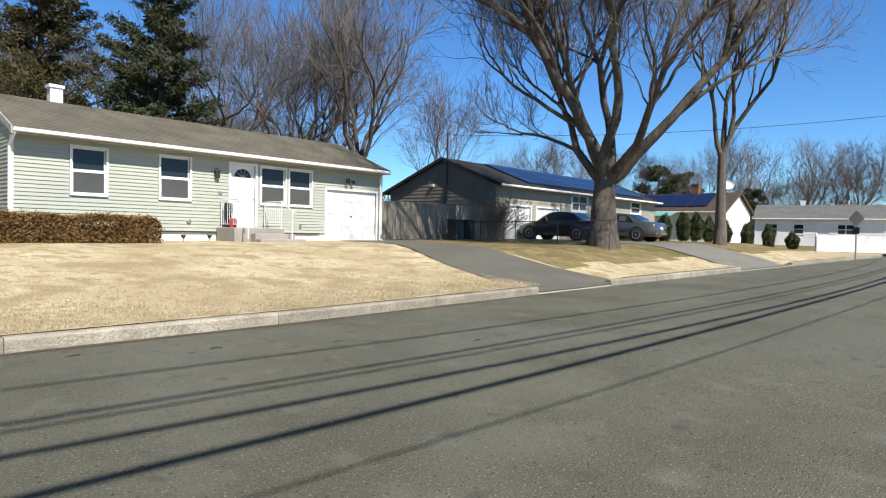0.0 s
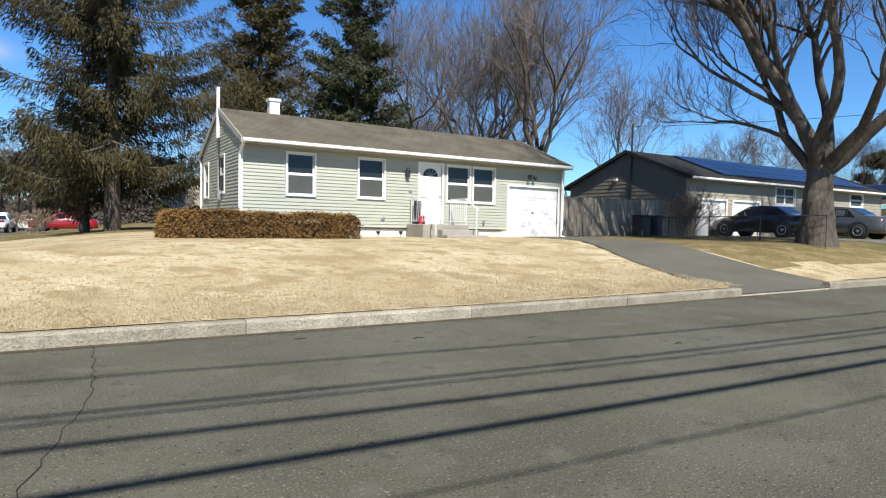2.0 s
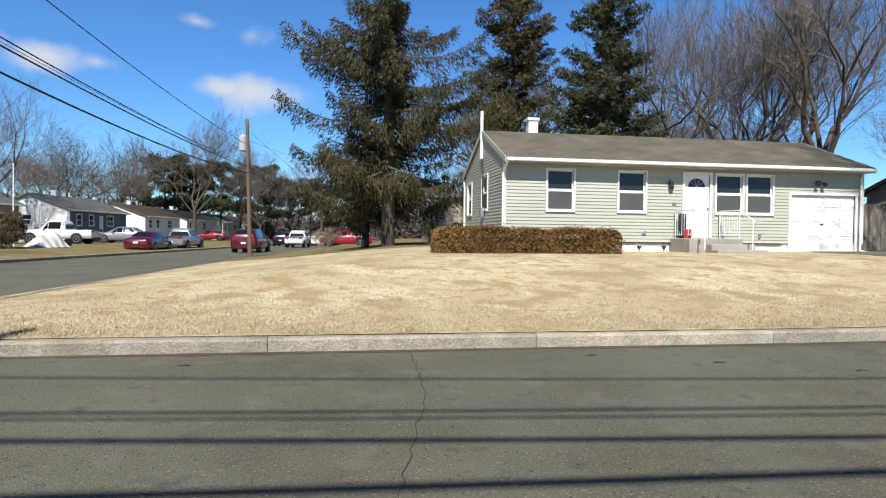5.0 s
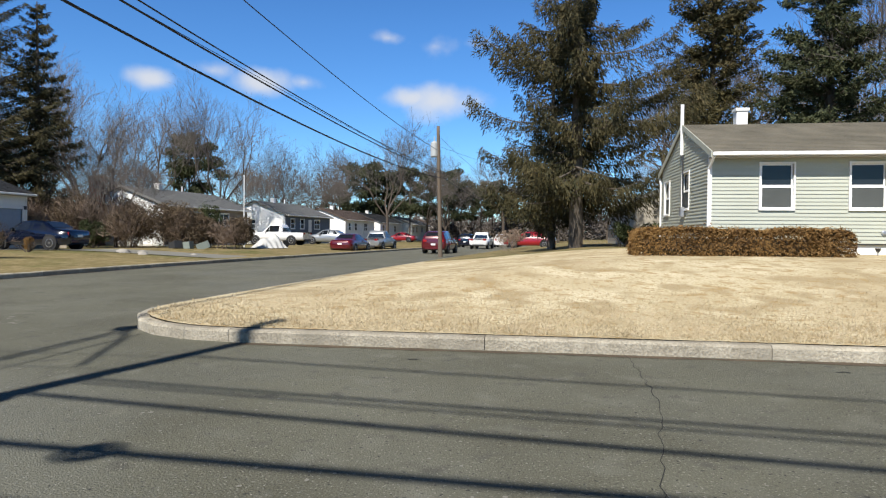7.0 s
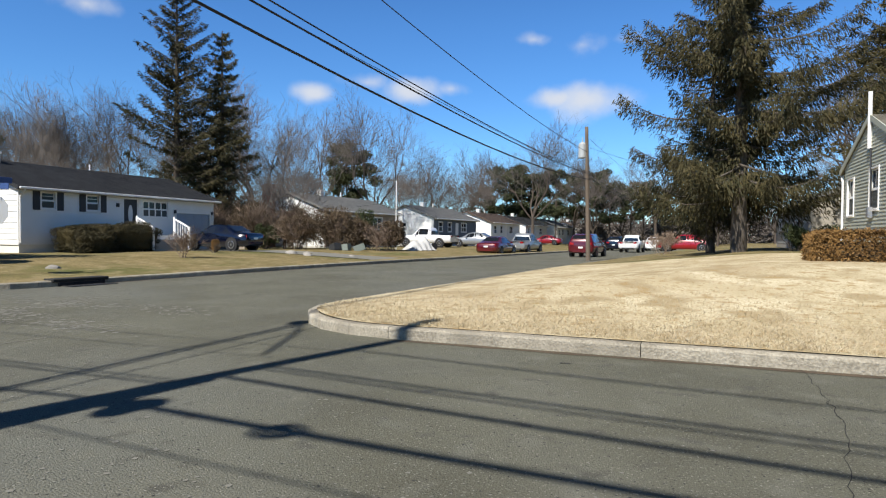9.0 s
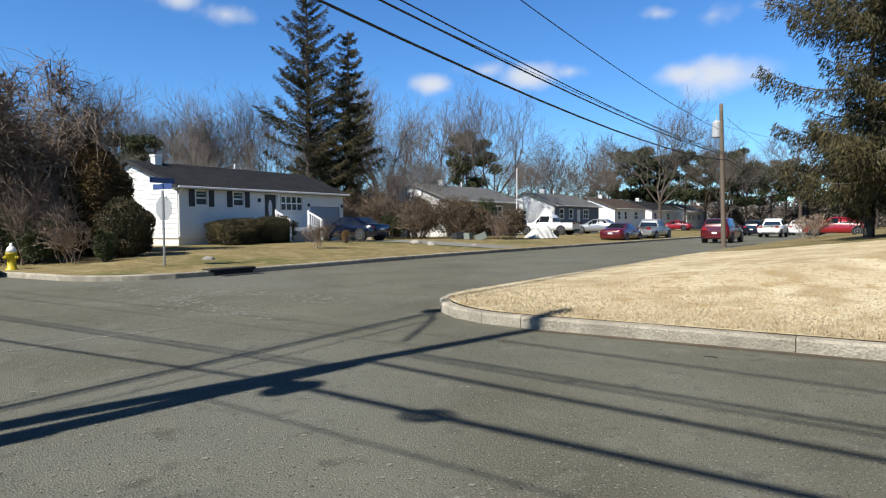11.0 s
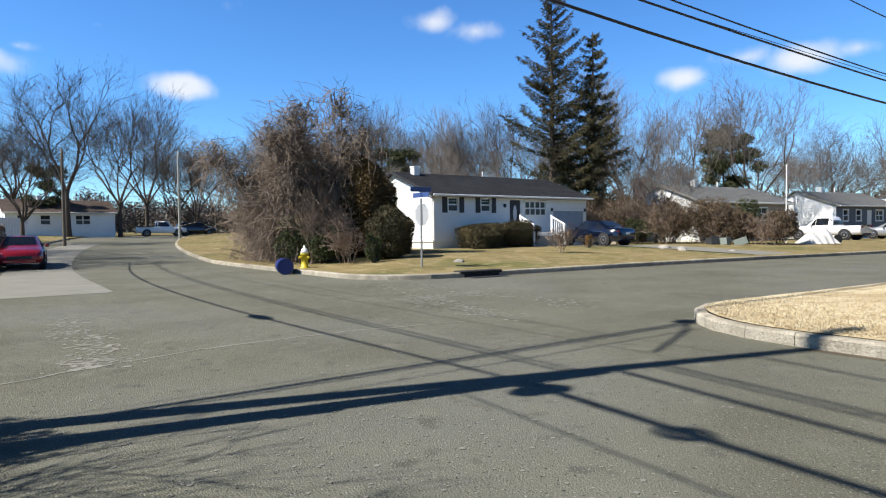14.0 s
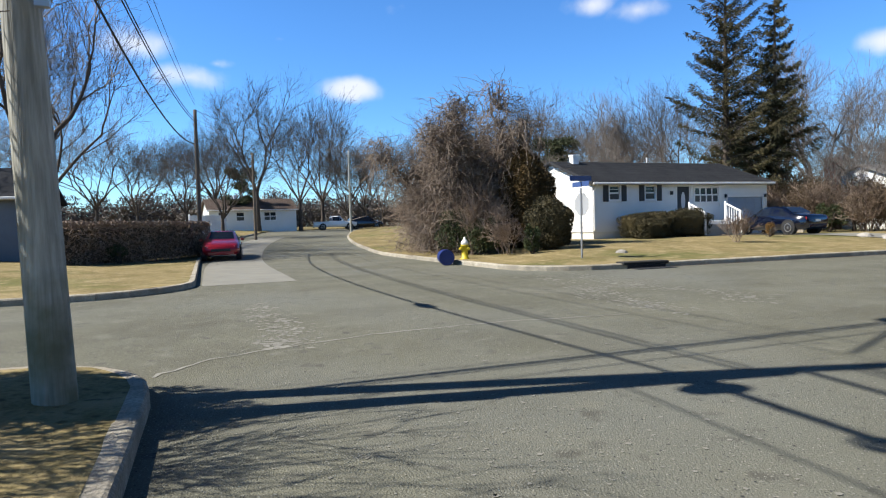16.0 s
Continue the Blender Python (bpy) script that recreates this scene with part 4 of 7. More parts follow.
part("house_number_plate", boxes(((5.38, -0.05, 1.5), (5.5, -0.035, 1.58))), "metal", green)

stoop = thing("front_steps", "tan concrete front steps below the door", "steps", (GX, GY, GZ))
part("landing", boxes(((5.32, -1.15, -0.15), (7.05, -0.05, 0.47)), bevel=0.02), "concrete", stoop)
part("step", boxes(((5.85, -1.45, -0.15), (7.25, -1.15, 0.31)), bevel=0.02), "concrete", stoop)
part("step", boxes(((5.85, -1.75, -0.15), (7.45, -1.45, 0.15)), bevel=0.02), "concrete", stoop)
for x in (5.45, 6.95):
    r = thing("stair_railing", "white painted iron stair railing with thin balusters", "railing", (GX + x, GY, GZ + 0.47), group="front step railings")
    part("top_rail", tubes([((0, -0.1, 0.85), (0, -1.1, 0.85), 0.02), ((0, -1.1, 0.85), (0.05, -1.75, 0.5), 0.02)], 6), "pvc", r)
    part("bottom_rail", tubes([((0, -0.1, 0.1), (0, -1.1, 0.1), 0.012)], 6), "pvc", r)
    for y, top, bot in ((-0.12, 0.85, 0.0), (-1.1, 0.88, 0.0), (-1.72, 0.55, -0.32)):
        part("post", tubes([((0, y, bot), (0, y, top), 0.018)], 6), "pvc", r)
    for k in range(7):
        part("baluster", tubes([((0, -0.24 - 0.125 * k, 0.1), (0, -0.24 - 0.125 * k, 0.85), 0.008)], 5), "pvc", r)

# the taupe neighbour with two garage doors and solar panels
NX, NY, NZ = 24.8, 19.2, 0.78
NOP = [(0.85, 3.05, 0.02, 1.95), (3.65, 5.85, 0.02, 1.95), (7.35, 9.1, 1.98, 2.85), (15.1, 16.5, 2.1, 2.85)]
# gables get a darker siding than the front: their shade is in the colour
grey, _ = gable_house("ranch_house", "taupe ranch house with two garage doors and rooftop solar panels", (NX, NY, NZ), 0, 18.9, 7.9, "tansiding", "roofdark", 3.0, 4.55,
                      found=0.02, over=0.45, front=NOP, gable_wall="greysiding", ridge_at=3.6, course=0.2)
garage_door(grey, Matrix(), *NOP[0])
garage_door(grey, Matrix(), *NOP[1])
window(grey, Matrix(), *NOP[2], lights=2, casing=0.12)
window(grey, Matrix(), *NOP[3], casing=0.12)
slope_n = (4.55 - 3.0) / (3.6 + 0.45)
for i in range(9):
    for j in range(3):
        y0 = 0.15 + j * 1.05
        bm = bmesh.new()
        x0 = 3.0 + i * 1.62
        zz = lambda y: 3.0 + (y + 0.45) * slope_n + 0.06
        vs = [bm.verts.new(p) for p in ((x0, y0, zz(y0)), (x0 + 1.58, y0, zz(y0)), (x0 + 1.58, y0 + 1.0, zz(y0 + 1.0)), (x0, y0 + 1.0, zz(y0 + 1.0)))]
        f = bm.faces.new(vs)
        e = bmesh.ops.extrude_face_region(bm, geom=[f])
        bmesh.ops.translate(bm, verts=[v for v in e["geom"] if isinstance(v, bmesh.types.BMVert)], vec=(0, 0, 0.04))
        part("solar_panel", bm, "solar", grey, "dark blue solar panel")
part("service_mast", tubes([((-0.06, 3.35, 0.8), (-0.06, 3.35, 5.85), 0.05), ((-0.06, 3.35, 5.85), (0.1, 3.3, 5.95), 0.06)], 8), "darkmetal", grey, "dark metal electric service mast")
part("security_light", boxes(((-0.14, 4.3, 3.0), (-0.03, 4.5, 3.15))), "paint", grey)

# the white house across the side street
WX, WY, WZ = -28.8, 19.1, 0.70
WOP = [(1.05, 1.72, 1.70, 2.45), (3.40, 4.08, 1.70, 2.45), (5.62, 6.48, 0.5, 2.4), (6.85, 8.6, 1.5, 2.35), (9.25, 12.0, 0.02, 1.78)]
white, _ = gable_house("ranch_house", "white one-storey house with black shutters and a charcoal roof", (WX, WY, WZ), 90, 12.3, 7.8, "whitesiding", "roofdark", 2.62, 4.15,
                       front=WOP, course=0.25, found=0.02, over=0.4)
for k in (0, 1):
    window(white, Matrix(), *WOP[k], shutters=0.34, bars=True)
d = part("entry_door", boxes(((5.62, 0.03, 0.5), (6.48, 0.07, 2.4))), "black", white, "black front door with an oval glass")
bm = bmesh.new()
bm.faces.new([bm.verts.new((6.05 + 0.15 * math.cos(a), 0.02, 1.6 + 0.5 * math.sin(a))) for a in np.linspace(0, 2 * math.pi, 20, endpoint=False)])
part("oval_glass", bm, "headlight", d, "pale oval door glass")
window(white, Matrix(), *WOP[3], lights=4, casing=0.06)
garage_door(white, Matrix(), *WOP[4], material="garageblue")
chimney(white, 1.2, 3.5, 3.6, 4.5, 0.4)
part("downspout", tubes([((0.0, -0.45, 2.5), (0.03, -0.08, 2.2), 0.04), ((0.03, -0.08, 2.2), (0.03, -0.08, 0.1), 0.04)], 8), "paint", white)
part("house_lamp", boxes(((5.1, -0.14, 1.95), (5.22, -0.03, 2.15))), "darkmetal", white)
for x in (9.05, 12.1):
    part("carriage_lamp", boxes(((x, -0.14, 1.75), (x + 0.1, -0.03, 1.95))), "darkmetal", white)
part("plumbing_vent", tubes([((7.0, 4.2, 3.7), (7.0, 4.2, 4.5), 0.04)], 6), "paint", white)
wporch = thing("front_steps", "white porch landing with white vinyl railings", "steps", (WX, WY, WZ), 90)
part("landing", boxes(((5.3, -1.5, -0.4), (8.1, -0.05, 0.45)), bevel=0.01), "paint", wporch)
part("step", boxes(((5.5, -1.8, -0.4), (7.9, -1.5, 0.25))), "concrete", wporch)
part("step", boxes(((5.5, -2.1, -0.4), (7.9, -1.8, 0.05))), "concrete", wporch)
for x in (5.45, 8.0):
    r = thing("porch_railing", "white vinyl stair railing with square balusters", "railing", (WX, WY, WZ), 90, group="white porch railings")
    part("newel_post", boxes(((x - 0.06, -2.25, -0.3), (x + 0.06, -2.13, 0.95))), "pvc", r)
    part("newel_post", boxes(((x - 0.06, -1.2, 0.45), (x + 0.06, -1.08, 1.5))), "pvc", r)
    part("hand_rail", tubes([((x, -2.2, 0.9), (x, -1.1, 1.4), 0.05)], 6), "pvc", r)
    for k in range(6):
        f = (k + 0.5) / 6
        part("baluster", boxes(((x - 0.02, -2.15 + 1.0 * f, 0.05 + 0.45 * f), (x + 0.02, -2.11 + 1.0 * f, 0.92 + 0.48 * f))), "pvc", r)


def far_house(label, at, turn, L, D, wall, roof, eave=2.6, ridge=4.1, gable="whitesiding", vents=True, shade="black"):
    ops = [(L * 0.1, L * 0.1 + 0.9, 1.2, 2.2), (L * 0.3, L * 0.3 + 0.9, 1.2, 2.2), (L * 0.48, L * 0.48 + 0.9, 0.3, 2.2), (L * 0.62, L * 0.62 + 1.4, 1.2, 2.2)]
    h, _ = gable_house("ranch_house", label, at, turn, L, D, wall, roof, eave, ridge, found=-0.3, front=ops, left=[(D * 0.4, D * 0.4 + 0.8, 1.2, 2.1)], gable_wall=gable, course=0.3)
    for k in (0, 1, 3):
        window(h, Matrix(), *ops[k], lights=2 if k == 3 else 1)
    window(h, pose(0, D, 0, 0, 0, -90), D * 0.4, D * 0.4 + 0.8, 1.2, 2.1)
    part("entry_door", boxes(((ops[2][0], 0.03, 0.3), (ops[2][1], 0.07, 2.2))), "paint", h)
    if vents:
        chimney(h, L * 0.35, D * 0.5, ridge - 0.4, ridge + 0.45, 0.45)
        part("plumbing_vent", tubes([((L * 0.7, D * 0.6, ridge - 0.6), (L * 0.7, D * 0.6, ridge + 0.5), 0.05)], 6), "paint", h)
    return h


# ---- trees ----
def branches(rng, start, direction, length, radius, depth, out, spread=0.5, up=0.15, droop=0.0, kids=(2, 3), seg=5, wiggle=0.16, shrink=0.72, dense=0.9):
    """Grow one limb as tapered segments and let it fork."""
    p, d = Vector(start), Vector(direction).normalized()
    n = seg if depth > 1 else max(2, seg - 2)
    for i in range(n):
        r0 = radius * (1 - 0.45 * i / n)
        r1 = radius * (1 - 0.45 * (i + 1) / n)
        d = (d + Vector((rng.gauss(0, wiggle), rng.gauss(0, wiggle), rng.gauss(0, wiggle * 0.6) + up * 0.3 - droop * (i / n)))).normalized()
        q = p + d * length / n
        out.append((p, q, r0, r1, depth))
        if depth > 0 and i >= 1 and (depth < 4 or i >= 2) and rng.random() < (min(dense, 0.75) if depth > 1 else dense):
            side = d.cross(Vector((rng.gauss(0, 1), rng.gauss(0, 1), rng.gauss(0, 1)))).normalized()
            branches(rng, q, d * (1 - spread) + side * spread + Vector((0, 0, up)), length * rng.uniform(0.5, 0.75), r1 * 0.55, depth - 1, out, spread, up, droop, kids, seg, wiggle, shrink, dense)
        p = q
    if depth > 0:
        for _ in range(rng.randint(*kids)):
            side = d.cross(Vector((rng.gauss(0, 1), rng.gauss(0, 1), rng.gauss(0, 1)))).normalized()
            branches(rng, p, d * (1 - spread * 0.8) + side * spread * 0.8 + Vector((0, 0, up)), length * shrink * rng.uniform(0.8, 1.1), radius * 0.5, depth - 1, out, spread, up, droop, kids, seg, wiggle, shrink, dense)


def limb_mesh(name, segs, material, sides):
    verts, faces = [], []
    for p, q, r0, r1, _ in segs:
        ax = (q - p)
        if ax.length < 1e-5:
            continue
        ax.normalize()
        u = ax.orthogonal().normalized()
        v = ax.cross(u)
        b = len(verts)
        for c, r in ((p, r0), (q + ax * r1 * 0.3, r1)):
            for k in range(sides):
                a = 2 * math.pi * k / sides
                w = c + u * (r * math.cos(a)) + v * (r * math.sin(a))
                verts.append((w.x, w.y, w.z))
        for k in range(sides):
            faces.append((b + k, b + (k + 1) % sides, b + sides + (k + 1) % sides, b + sides + k))
    return data_mesh(name, verts, faces, material, sides > 4)


def bare_tree(name, label, at, seed, height, radius, limbs, trunk=0.25, spread=0.45, up=0.2, depth=4, lean=(0, 0), bark="bark", twig="twig", fan=0.7, droop=0.0, thin=1.0, group="", dense=0.9, kids=(2, 3), dirs=None):
    rng = random.Random(seed)
    t = thing(name, label, "tree", at, 0, group)
    th = height * trunk
    segs = []
    p, r = Vector((0, 0, -0.2)), radius * 1.35
    for k in range(6):
        q = Vector((lean[0] * (k + 1) / 6 + rng.gauss(0, 0.02), lean[1] * (k + 1) / 6 + rng.gauss(0, 0.02), th * (k + 1) / 6))
        r1 = radius * (1.35 if k == 0 else 1.0) * (1 - 0.06 * k) if k else radius * 1.05
        segs.append((p, q, r, r1, 9))
        p, r = q, r1
    for d, rel, ln in dirs or ():
        branches(rng, (0, 0, th * rng.uniform(0.85, 0.97)), d, height * 0.36 * ln, radius * rel, depth, segs, spread, up, droop, kids, 7, 0.15, dense=dense)
    for k in range(0 if dirs else limbs):
        a = 2 * math.pi * (k + rng.uniform(-0.25, 0.25)) / limbs
        tilt = fan * rng.uniform(0.6, 1.15)
        d = Vector((math.cos(a) * math.sin(tilt), math.sin(a) * math.sin(tilt), math.cos(tilt)))
        z = th * rng.uniform(0.86, 1.0)
        branches(rng, (lean[0] * z / th, lean[1] * z / th, z), d, height * 0.33 * rng.uniform(0.85, 1.15), radius * rng.uniform(0.42, 0.6), depth, segs, spread, up, droop, kids, dense=dense)
    big = [s for s in segs if s[2] > 0.03 * thin]
    small = [(a, b, max(c, 0.006 * thin), max(d, 0.004 * thin), e) for a, b, c, d, e in segs if c <= 0.03 * thin]
    shared("trunk", limb_mesh("trunk", big, bark, 8), t)
    shared("crown", limb_mesh("crown", small, twig, 3), t)
    return t


def quads(name, centres, us, vs, material):
    """Many small leaf quads as one mesh."""
    n = len(centres)
    verts = np.empty((n, 4, 3))
    verts[:, 0], verts[:, 1], verts[:, 2], verts[:, 3] = centres - us, centres + vs * 0.7 - us * 0.2, centres + us, centres - vs * 0.7 - us * 0.2
    me = bpy.data.meshes.new(name)
    me.vertices.add(n * 4)
    me.vertices.foreach_set("co", verts.reshape(-1))
    me.loops.add(n * 4)
    me.loops.foreach_set("vertex_index", np.arange(n * 4))
    me.polygons.add(n)
    me.polygons.foreach_set("loop_start", np.arange(n) * 4)
    me.polygons.foreach_set("loop_total", np.full(n, 4))
    me.materials.append(M[material])
    me.update(calc_edges=True)
    me.validate()
    return me


def unit(v):
    return v / np.maximum(np.linalg.norm(v, axis=-1, keepdims=True), 1e-9)


def conifer(name, label, at, seed, height, width, base, material="spruce", droop=0.35, density=1.0, trunk_r=0.3, leaf=0.22, gaps=0.15, top_sparse=0.0, bark="barkdark", taper=0.85, hang=0.0, ragged=0.25, puff=0, lift=0.25):
    """Whorls of drooping boughs, each hung with needle sprays."""
    rng = random.Random(seed)
    nr = np.random.RandomState(seed)
    t = thing(name, label, "tree", at)
    segs = [(Vector((0, 0, -0.2)), Vector((0, 0, height * 0.5)), trunk_r, trunk_r * 0.6, 9), (Vector((0, 0, height * 0.5)), Vector((0, 0, height * 0.99)), trunk_r * 0.6, 0.03, 9)]
    cs, us, vs = [], [], []
    z = base
    while z < height * 0.985:
        f = (z - base) / (height - base)
        reach = width * (1 - f) ** taper * (0.72 + 0.28 * min(1, f * 6)) + 0.25
        k = rng.randint(5, 8)
        for _ in range(k):
            if rng.random() < gaps:
                continue
            a = rng.uniform(0, 2 * math.pi)
            L = reach * rng.uniform(0.86 - 1.2 * ragged, 1.0 + 0.55 * ragged)
            zz = z + rng.uniform(-0.2, 0.2)
            pts = []
            m = 7
            rise = lift * (0.3 + f) * L
            for i in range(m + 1):
                s = i / m
                dz = rise * s - droop * L * math.sin(s * 2.2) * 0.55 + 0.12 * L * s ** 3
                wob = 0.06 * L * math.sin(3 * s + a * 5)
                pts.append(Vector((math.cos(a) * L * s - math.sin(a) * wob, math.sin(a) * L * s + math.cos(a) * wob, zz + dz)))
            for i in range(m):
                segs.append((pts[i], pts[i + 1], 0.05 * (1 - i / m) * min(1, L / 2) + 0.008, 0.05 * (1 - (i + 1) / m) * min(1, L / 2) + 0.006, 1))
            cnt = int(26 * L * density * (1 - top_sparse * f))
            if cnt < 1:
                continue
            s = nr.uniform(0.04, 1.0, cnt) ** 0.75
            P = np.array([tuple(p) for p in pts])
            idx = np.minimum((s * m).astype(int), m - 1)
            fr = (s * m - idx)[:, None]
            c = P[idx] * (1 - fr) + P[idx + 1] * fr
            along = unit(P[idx + 1] - P[idx])
            side = np.array([-math.sin(a), math.cos(a), 0.0])
            sgn = nr.uniform(-1, 1, (cnt, 1))
            spreadw = 0.28 * L * (1 - s[:, None] * 0.6)
            c = c + side * sgn * spreadw * 0.6 + nr.normal(0, 0.05, (cnt, 3))
            down = np.array([0, 0, -1.0])
            c = c + down * hang * nr.uniform(0, 1, (cnt, 1)) ** 1.6 * (0.35 + 0.65 * np.abs(np.sin(s * 19 + a * 7)))[:, None] * min(1.0, L / 2.5)
            dirn = unit(along * 0.6 + side * sgn * 0.7 + down * nr.uniform(0.1, 0.9 + 3.0 * max(droop, 0), (cnt, 1)))
            size = leaf * nr.uniform(0.6, 1.4, (cnt, 1))
            cs.append(c + dirn * size * 0.8)
            us.append(dirn * size)
            vs.append(unit(np.cross(dirn, nr.normal(0, 1, (cnt, 3)))) * size * 0.26)
            for q in range(puff):
                w = rng.uniform(0.45, 1.0)
                pc = P[min(m, int(w * m))] + np.array([rng.gauss(0, 0.12 * L), rng.gauss(0, 0.12 * L), rng.uniform(-0.1, 0.3)])
                pr = rng.uniform(0.28, 0.55) * min(1.0, 0.45 + 0.25 * L)
                for out, arr in zip((cs, us, vs), clump_cloud(nr, pc, (pr, pr, pr * 0.7), int(150 * pr * density / 4), leaf, 0.3)):
                    out.append(arr)
        z += rng.uniform(0.28, 0.5) * (0.7 + 0.3 * width / 4)
    shared("trunk", limb_mesh("trunk", segs, bark, 6), t)
    shared("crown", quads("crown", np.concatenate(cs), np.concatenate(us), np.concatenate(vs), material), t)
    return t


def clump_cloud(nr, centre, radii, n, leaf, shell=0.55):
    d = unit(nr.normal(0, 1, (n, 3)))
    r = (shell + (1 - shell) * nr.uniform(0, 1, (n, 1)) ** 0.7)
    c = np.array(centre) + d * r * np.array(radii)
    u = unit(d + nr.normal(0, 0.7, (n, 3))) * leaf * nr.uniform(0.6, 1.4, (n, 1))
    v = unit(np.cross(u, nr.normal(0, 1, (n, 3)))) * leaf * 0.45
    return c, u, v


def bush(name, label, at, seed, radii, material, n=2500, leaf=0.06, lumps=9, stems=True, category="shrub", flat=0.0):
    """A shrub of many lumps of small leaves over a few stems."""
    nr, rng = np.random.RandomState(seed), random.Random(seed)
    t = thing(name, label, category, at)
    out = []
    rx, ry, rz = radii
    for k in range(lumps):
        a = rng.uniform(0, 2 * math.pi)
        q = math.sqrt(rng.uniform(0, 1)) * 0.62
        zc = rng.uniform(0.35, 0.95) * rz
        lim = math.sqrt(max(0.05, 1 - ((zc - 0.5 * rz) / (0.62 * rz)) ** 2)) if not flat else 1.0
        s = rng.uniform(0.32, 0.5)
        out.append(clump_cloud(nr, (math.cos(a) * q * rx * lim, math.sin(a) * q * ry * lim, zc), (rx * s, ry * s, rz * s * 0.8), n // lumps, leaf))
    c, u, v = (np.concatenate(x) for x in zip(*out))
    keep = c[:, 2] > 0.0
    shared("foliage", quads("foliage", c[keep], u[keep], v[keep], material), t)
    if stems:
        segs = []
        for k in range(7):
            a = rng.uniform(0, 2 * math.pi)
            branches(rng, (0.1 * rx * math.cos(a), 0.1 * ry * math.sin(a), -0.05), (math.cos(a) * rx, math.sin(a) * ry, rz * 1.4), rz * 0.6, 0.025, 1, segs, 0.4)
        tagged(shared("stem_growth", limb_mesh("stem_growth", segs, "barkdark", 4), t), kind="stuff")
    return t


def clipped(name, label, at, seed, radii, material, n=9000, leaf=0.045, square=0.75, lump=0.06):
    """A dense clipped shrub: a rounded body closely covered with small leaves."""
    nr = np.random.RandomState(seed)
    t = thing(name, label, "shrub", at)
    rx, ry, rz = radii
    d = unit(nr.normal(0, 1, (n, 3)))
    q = np.sign(d) * np.abs(d) ** square
    wob = 1 + lump * (np.sin(d[:, 0] * 5 + seed) + np.sin(d[:, 1] * 6 + 1.3 * seed) + np.sin(d[:, 2] * 7))[:, None]
    c = q * np.array([rx, ry, rz * 0.5]) * wob * nr.uniform(0.9, 1.02, (n, 1)) + np.array([0, 0, rz * 0.5])
    u = unit(d * 0.6 + nr.normal(0, 0.7, (n, 3))) * leaf * nr.uniform(0.6, 1.4, (n, 1))
    v = unit(np.cross(u, nr.normal(0, 1, (n, 3)))) * leaf * 0.5
    keep = c[:, 2] > 0.02
    shared("foliage", quads("foliage", c[keep], u[keep], v[keep], material), t)
    bm = bmesh.new()
    bmesh.ops.create_icosphere(bm, subdivisions=3, radius=1)
    for w in bm.verts:
        e = w.co.normalized()
        f = 1 + lump * (math.sin(e.x * 5 + seed) + math.sin(e.y * 6 + 1.3 * seed) + math.sin(e.z * 7))
        w.co = Vector([math.copysign(abs(k) ** square, k) for k in e])
        w.co = Vector((w.co.x * rx * 0.88 * f, w.co.y * ry * 0.88 * f, max(-0.02, rz * 0.5 + w.co.z * rz * 0.44 * f)))
    part("inner_core", bm, material, t)
    return t


def twig_shrub(name, label, at, seed, radii, n=14, material="twigred", depth=3, r=0.02, droop=0.0, category="shrub", thin=1.0, up=0.15):
    """A leafless shrub: arching stems from the base that fork into fine twigs."""
    rng = random.Random(seed)
    t = thing(name, label, category, at)
    segs = []
    rx, ry, rz = radii
    for k in range(n):
        a, q = rng.uniform(0, 2 * math.pi), rng.uniform(0, 0.5)
        b, s = rng.uniform(0, 2 * math.pi), rng.uniform(0.1, 0.9)
        branches(rng, (math.cos(a) * q * rx, math.sin(a) * q * ry, -0.05), (math.cos(b) * s * rx, math.sin(b) * s * ry, rz), rz * 0.5 * rng.uniform(0.7, 1.1), r, depth, segs, 0.45, up, droop, (2, 3), 4, 0.2)
    segs = [(a, b, max(c, 0.006 * thin), max(d, 0.004 * thin), e) for a, b, c, d, e in segs]
    tagged(shared("stem_growth", limb_mesh("stem_growth", [s for s in segs if s[4] >= 2], material, 4), t), kind="stuff")
    tagged(shared("twig_growth", limb_mesh("twig_growth", [s for s in segs if s[4] < 2], material, 3), t), kind="stuff")
    return t


# the big maple and its neighbours
side, away = Vector((0.469, -0.883, 0)), Vector((0.883, 0.469, 0))
limb_dirs = [((side * math.tan(radians(s)) + away * math.tan(radians(b)) + Vector((0, 0, 1))), r, n) for s, b, r, n in
             ((-34, 10, 0.36, 1.0), (-20, -22, 0.40, 1.1), (-7, 18, 0.44, 1.15), (6, -14, 0.4, 1.0), (20, 24, 0.38, 0.95), (47, -6, 0.44, 1.1), (-48, 28, 0.34, 0.8), (28, -34, 0.36, 0.9))]
bare_tree("maple_tree", "big leafless maple with a thick forked trunk and grey bark", (20.3, 10.8, ground_z(20.3, 10.8)), 11, 14.5, 0.52, 7, trunk=0.17, spread=0.45, up=0.17, depth=5, dense=0.5, kids=(2, 3), dirs=limb_dirs)
# two shrubs out of view, added for the shade on verge and road
bush("verge_shrub", "unseen dense evergreen added to shade the verge by the pole", (-7.1, -3.7, ground_z(-7.1, -3.7)), 18, (1.25, 0.9, 3.1), "greenbush", 11000, 0.075, 14)
twig_shrub("verge_shrub", "unseen leafless shrub added for twig shadows by the pole", (-5.4, -3.0, ground_z(-5.4, -3.0)), 17, (1.0, 0.8, 3.0), 12)
bare_tree("maple_tree", "slender leafless tree with a forked grey trunk", (31.3, 10.4, ground_z(31.3, 10.4)), 23, 13.0, 0.27, 4, trunk=0.34, fan=0.4, spread=0.42, up=0.3, depth=4)
